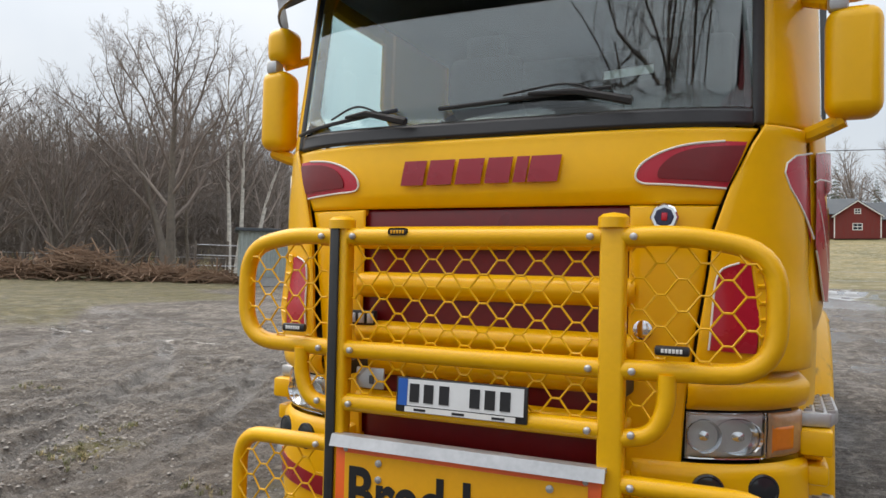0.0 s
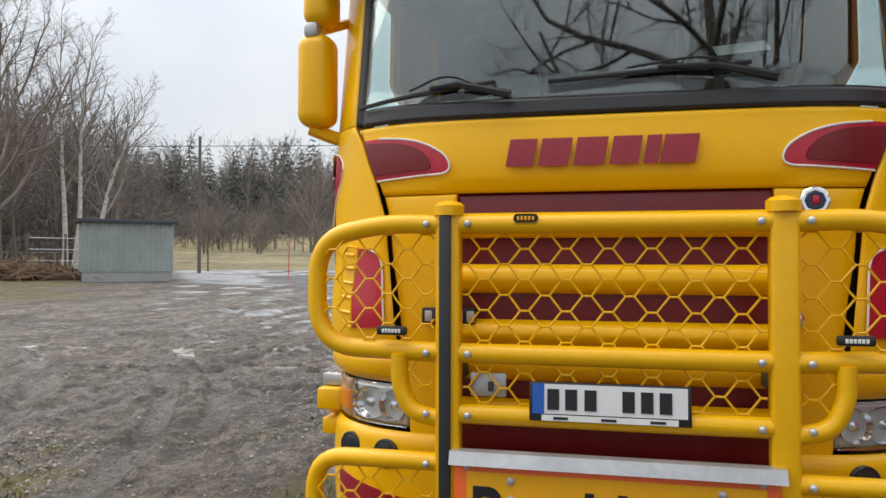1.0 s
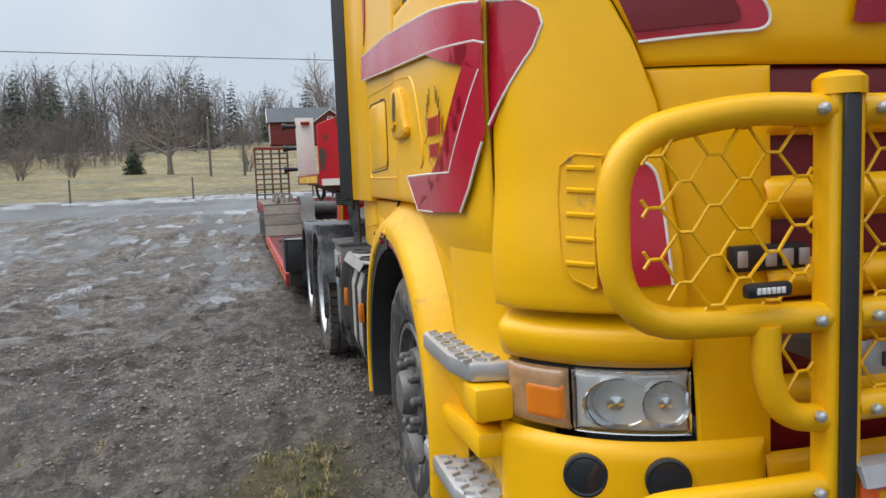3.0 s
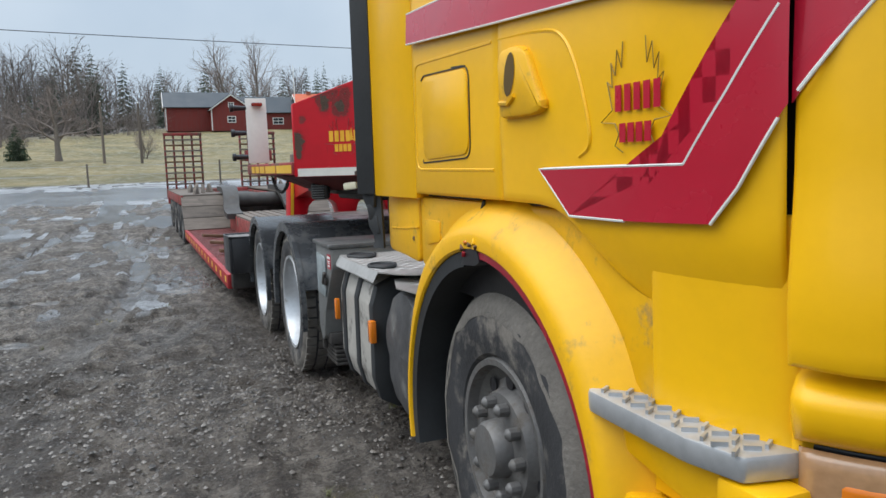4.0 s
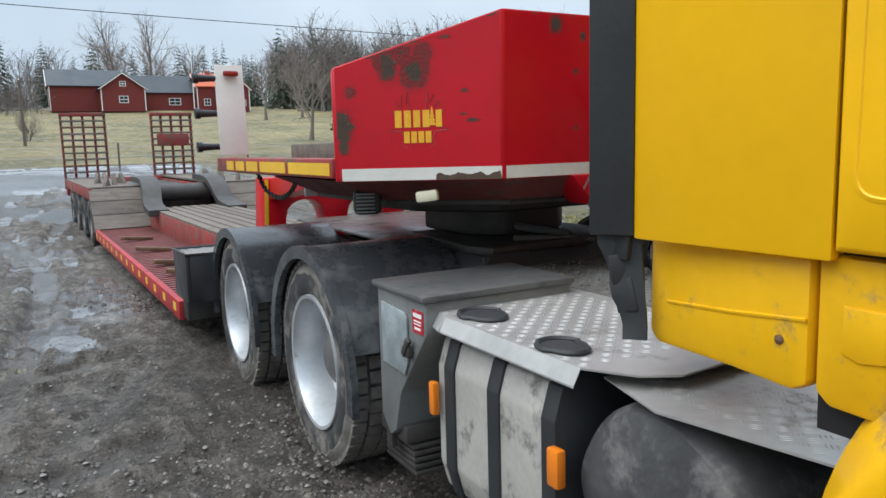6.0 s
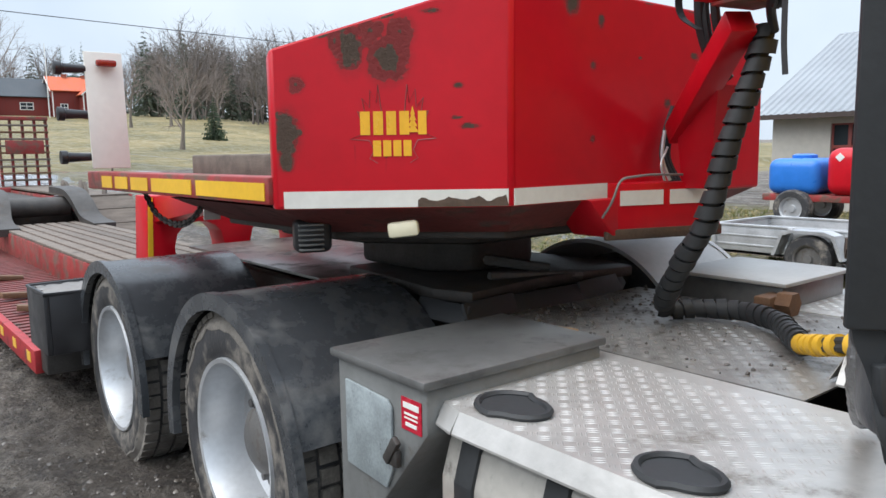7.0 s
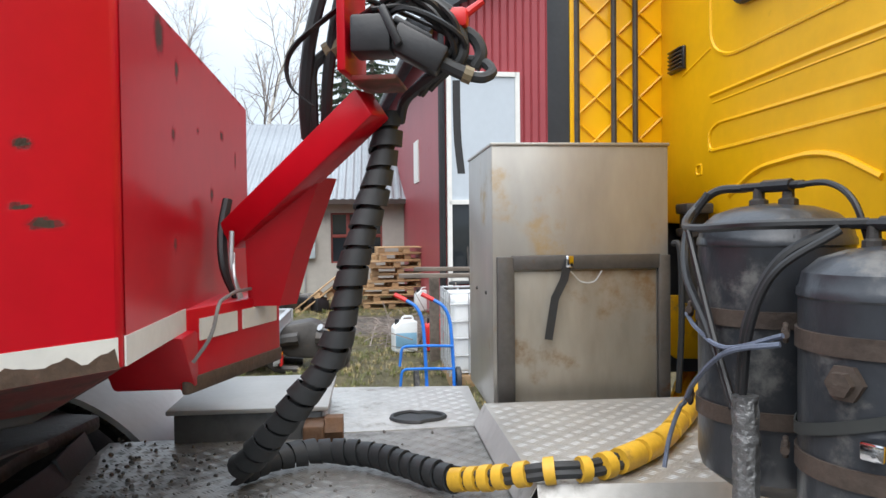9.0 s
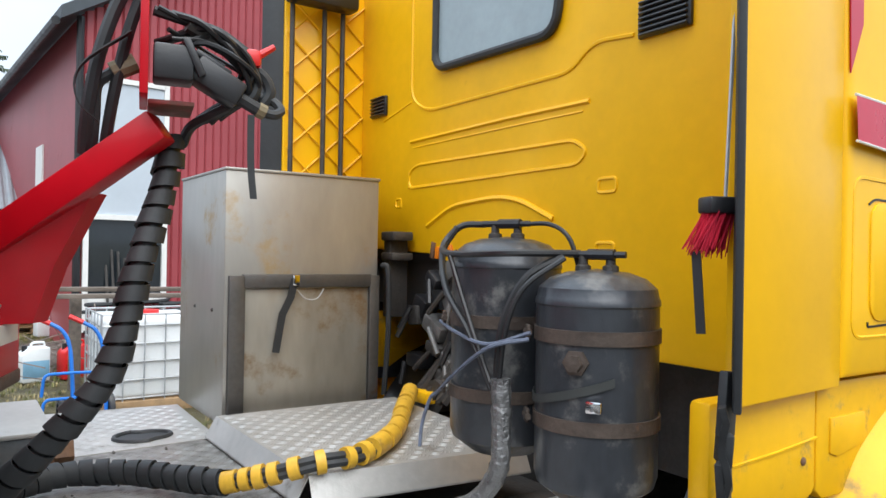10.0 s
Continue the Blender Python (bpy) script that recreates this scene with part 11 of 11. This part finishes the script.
FARB = [(4, 4, 12, 44, 0.58, 0.03, 0.08, 0.15), (2, 3, 7, 40, 0.5, 0.08, 0.14, 0.2), (1, 3, 0, 0, 0, 0, 0.16, 0)]
FB = [stock(bare_lists(100 + k, FARP if k % 2 else FARB, 11.5, 0.20)) for k in range(5)]
FS = [stock(spruce_lists(13.0, 2.1 + 0.3 * k, random.Random(120 + k), 19, 6, 5, 1.0)) for k in range(3)]
rf = random.Random(77)
places_ = []
for k in range(1500):
    b = radians(rf.uniform(-86, 30))
    r = rf.uniform(92, 215)
    x, y = r * math.sin(b), r * math.cos(b)
    near = 92 if b < radians(-40) else 104 if b < radians(-20) else 128 if b < radians(-4) else 172
    if r < near + rf.uniform(0, 12) or (x > -2 and y < 172):
        continue
    depth = (r - near) / 40
    s = rf.randrange(5) if rf.random() > 0.22 + 0.36 * min(1, depth) else 5 + rf.randrange(3)
    size = rf.uniform(0.8, 1.2) * (1.0 if s < 5 else rf.uniform(0.85, 1.25))
    places_.append((s, x, y, rise(x, y) - 0.4, rf.uniform(0, 6.3), size))
for k in range(420):
    b = radians(rf.uniform(15, 44))
    r = rf.uniform(120, 215)
    x, y = r * math.sin(b), r * math.cos(b)
    if x < 44 or (x < 52 and y < 130):
        continue
    s = rf.randrange(5) if rf.random() > 0.2 else 5 + rf.randrange(3)
    places_.append((s, x, y, rise(x, y) - 0.4, rf.uniform(0, 6.3), rf.uniform(0.95, 1.4)))
for k in range(150):
    b = radians(rf.uniform(-64, -38))
    r = rf.uniform(46, 90)
    x, y = r * math.sin(b), r * math.cos(b)
    places_.append((rf.randrange(5), x, y, rise(x, y) - 0.3, rf.uniform(0, 6.3), rf.uniform(0.55, 0.95)))
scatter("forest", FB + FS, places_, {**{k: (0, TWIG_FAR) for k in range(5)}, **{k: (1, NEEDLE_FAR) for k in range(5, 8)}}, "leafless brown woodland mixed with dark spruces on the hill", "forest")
# low thicket before the wood
TH = [stock(bare_lists(140 + k, [(3, 3, 9, 40, 0.8, 0.05, 0.12, 0.03), (2, 3, 3, 38, 0.5, 0.06, 0.16, 0.15), (1, 3, 0, 0, 0, 0, 0.15, 0)], 2.6, 0.035, 170, 0.20)) for k in range(3)]
places_ = []
for k in range(1800):
    b = radians(rf.uniform(-62, 0))
    r = rf.uniform(76, 135) if b > radians(-40) else rf.uniform(48, 110)
    if b > radians(-24):
        r = rf.uniform(96, 150) if b < radians(-9) else rf.uniform(132, 190)
    x, y = r * math.sin(b), r * math.cos(b)
    if rf.random() < 0.25:
        places_.append((3 + rf.randrange(5), x, y, rise(x, y) - 0.3, rf.uniform(0, 6.3), rf.uniform(0.22, 0.55)))
        continue
    places_.append((rf.randrange(3), x, y, rise(x, y) - 0.2, rf.uniform(0, 6.3), rf.uniform(0.35, 1.35) * (0.75 + 0.5 * noise.noise((x * 0.11, y * 0.11, 4.0)))))
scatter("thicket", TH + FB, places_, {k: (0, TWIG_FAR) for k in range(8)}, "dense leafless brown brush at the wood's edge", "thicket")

# ---- stones and grass on the yard ----
def pebble(seed):
    rng = random.Random(seed)
    ring = [(math.cos(a) * rng.uniform(0.8, 1.2), math.sin(a) * rng.uniform(0.7, 1.1), rng.uniform(-0.1, 0.15)) for a in (0.0, 1.2, 2.4, 3.7, 5.0)]
    V = ring + [(rng.uniform(-0.3, 0.3), rng.uniform(-0.3, 0.3), rng.uniform(0.5, 0.75))]
    return stock((V, [(k, (k + 1) % 5, 5) for k in range(5)]))


def tuft(seed):
    rng = random.Random(seed)
    V, F = [], []
    for k in range(11):
        a, l, h = rng.uniform(0, 6.3), rng.uniform(0.2, 1.0), rng.uniform(0.5, 1.0)
        x, y = rng.gauss(0, 0.22), rng.gauss(0, 0.22)
        c, q = math.cos(a), math.sin(a)
        n0 = len(V)
        V += [(x - q * 0.045, y + c * 0.045, -0.1), (x + q * 0.045, y - c * 0.045, -0.1), (x + c * l * 0.45 + q * 0.03, y + q * l * 0.45 - c * 0.03, h * 0.7), (x + c * l * 0.45 - q * 0.03, y + q * l * 0.45 + c * 0.03, h * 0.7), (x + c * l, y + q * l, h * rng.uniform(0.5, 1.0))]
        F += [(n0, n0 + 1, n0 + 2, n0 + 3), (n0 + 3, n0 + 2, n0 + 4)]
    return stock((V, F))


def ground_z(x, y):
    g, f, w = masks(x, y)
    sink = lanes(x, y)[0] if not (-1.9 < x < 12 and -1 < y < 21) else 0.0
    return rise(x, y) + (ruts(x, y) + 0.0115 * clod_height(x, y) + sink * (1 - 0.8 * g)) * (1 - 0.7 * w) - 0.012 * w


rl = random.Random(31)
STONES = [pebble(k) for k in range(5)]
spots = []
while len(spots) < 42000:
    x, y = -0.9 - 8.0 * rl.random() ** 1.3, -3.0 + 17.5 * rl.random() ** 1.15
    if rl.random() > 0.12 + 0.88 * sstep(-0.15, 0.35, noise.noise((x * 0.7, y * 0.35, 5.0))):
        continue
    r = rl.choice((0.005, 0.006, 0.007, 0.008, 0.010, 0.013, 0.016)) * rl.uniform(0.8, 1.4)
    spots.append((rl.randrange(5), x, y, ground_z(x, y) + r * 0.1, rl.uniform(0, 6.3), r))
GRAVEL = bpy.data.materials.new("mixed_wet_gravel")
GRAVEL.use_nodes = True
gn, gl_ = GRAVEL.node_tree.nodes, GRAVEL.node_tree.links
g_geo, g_ramp = gn.new("ShaderNodeNewGeometry"), gn.new("ShaderNodeValToRGB")
g_ramp.color_ramp.elements[0].color, g_ramp.color_ramp.elements[1].color = (0.030, 0.026, 0.023, 1), (0.20, 0.180, 0.158, 1)
mid_ = g_ramp.color_ramp.elements.new(0.62)
mid_.color = (0.085, 0.071, 0.059, 1)
gl_.new(g_geo.outputs["Random Per Island"], g_ramp.inputs["Fac"])
gl_.new(g_ramp.outputs["Color"], gn["Principled BSDF"].inputs["Base Color"])
gn["Principled BSDF"].inputs["Roughness"].default_value = 0.42
scatter("gravel", STONES, spots, {k: (0, GRAVEL) for k in range(5)}, "loose wet gravel pressed into the mud", "gravel")
GREEN = mat("short_winter_grass", (0.13, 0.14, 0.04), 0.8, 0, 0.35, 3)
TUFTS = [tuft(k + 50) for k in range(5)]
spots = []
tries = 0
while len(spots) < 9000 and tries < 90000:
    tries += 1
    if rl.random() < 0.6:
        x, y = rl.uniform(-7.0, -0.8), rl.uniform(-3.5, 8)
    else:
        x, y = rl.uniform(3.5, 16.5), rl.uniform(0.5, 14)
    if masks(x, y)[0] * 0.8 + 0.7 * noise.noise((x * 1.6, y * 1.6, 3.0)) < 0.30 + 0.3 * rl.random():
        continue
    spots.append((rl.randrange(5), x, y, ground_z(x, y), rl.uniform(0, 6.3), rl.uniform(0.02, 0.055) * (1.0 if x < 0 else 1.7)))
scatter("grass", TUFTS, spots, {0: (0, STRAW), 1: (1, GREEN), 2: (0, STRAW), 3: (1, GREEN), 4: (1, GREEN)}, "short patchy winter grass and straw", "grass")
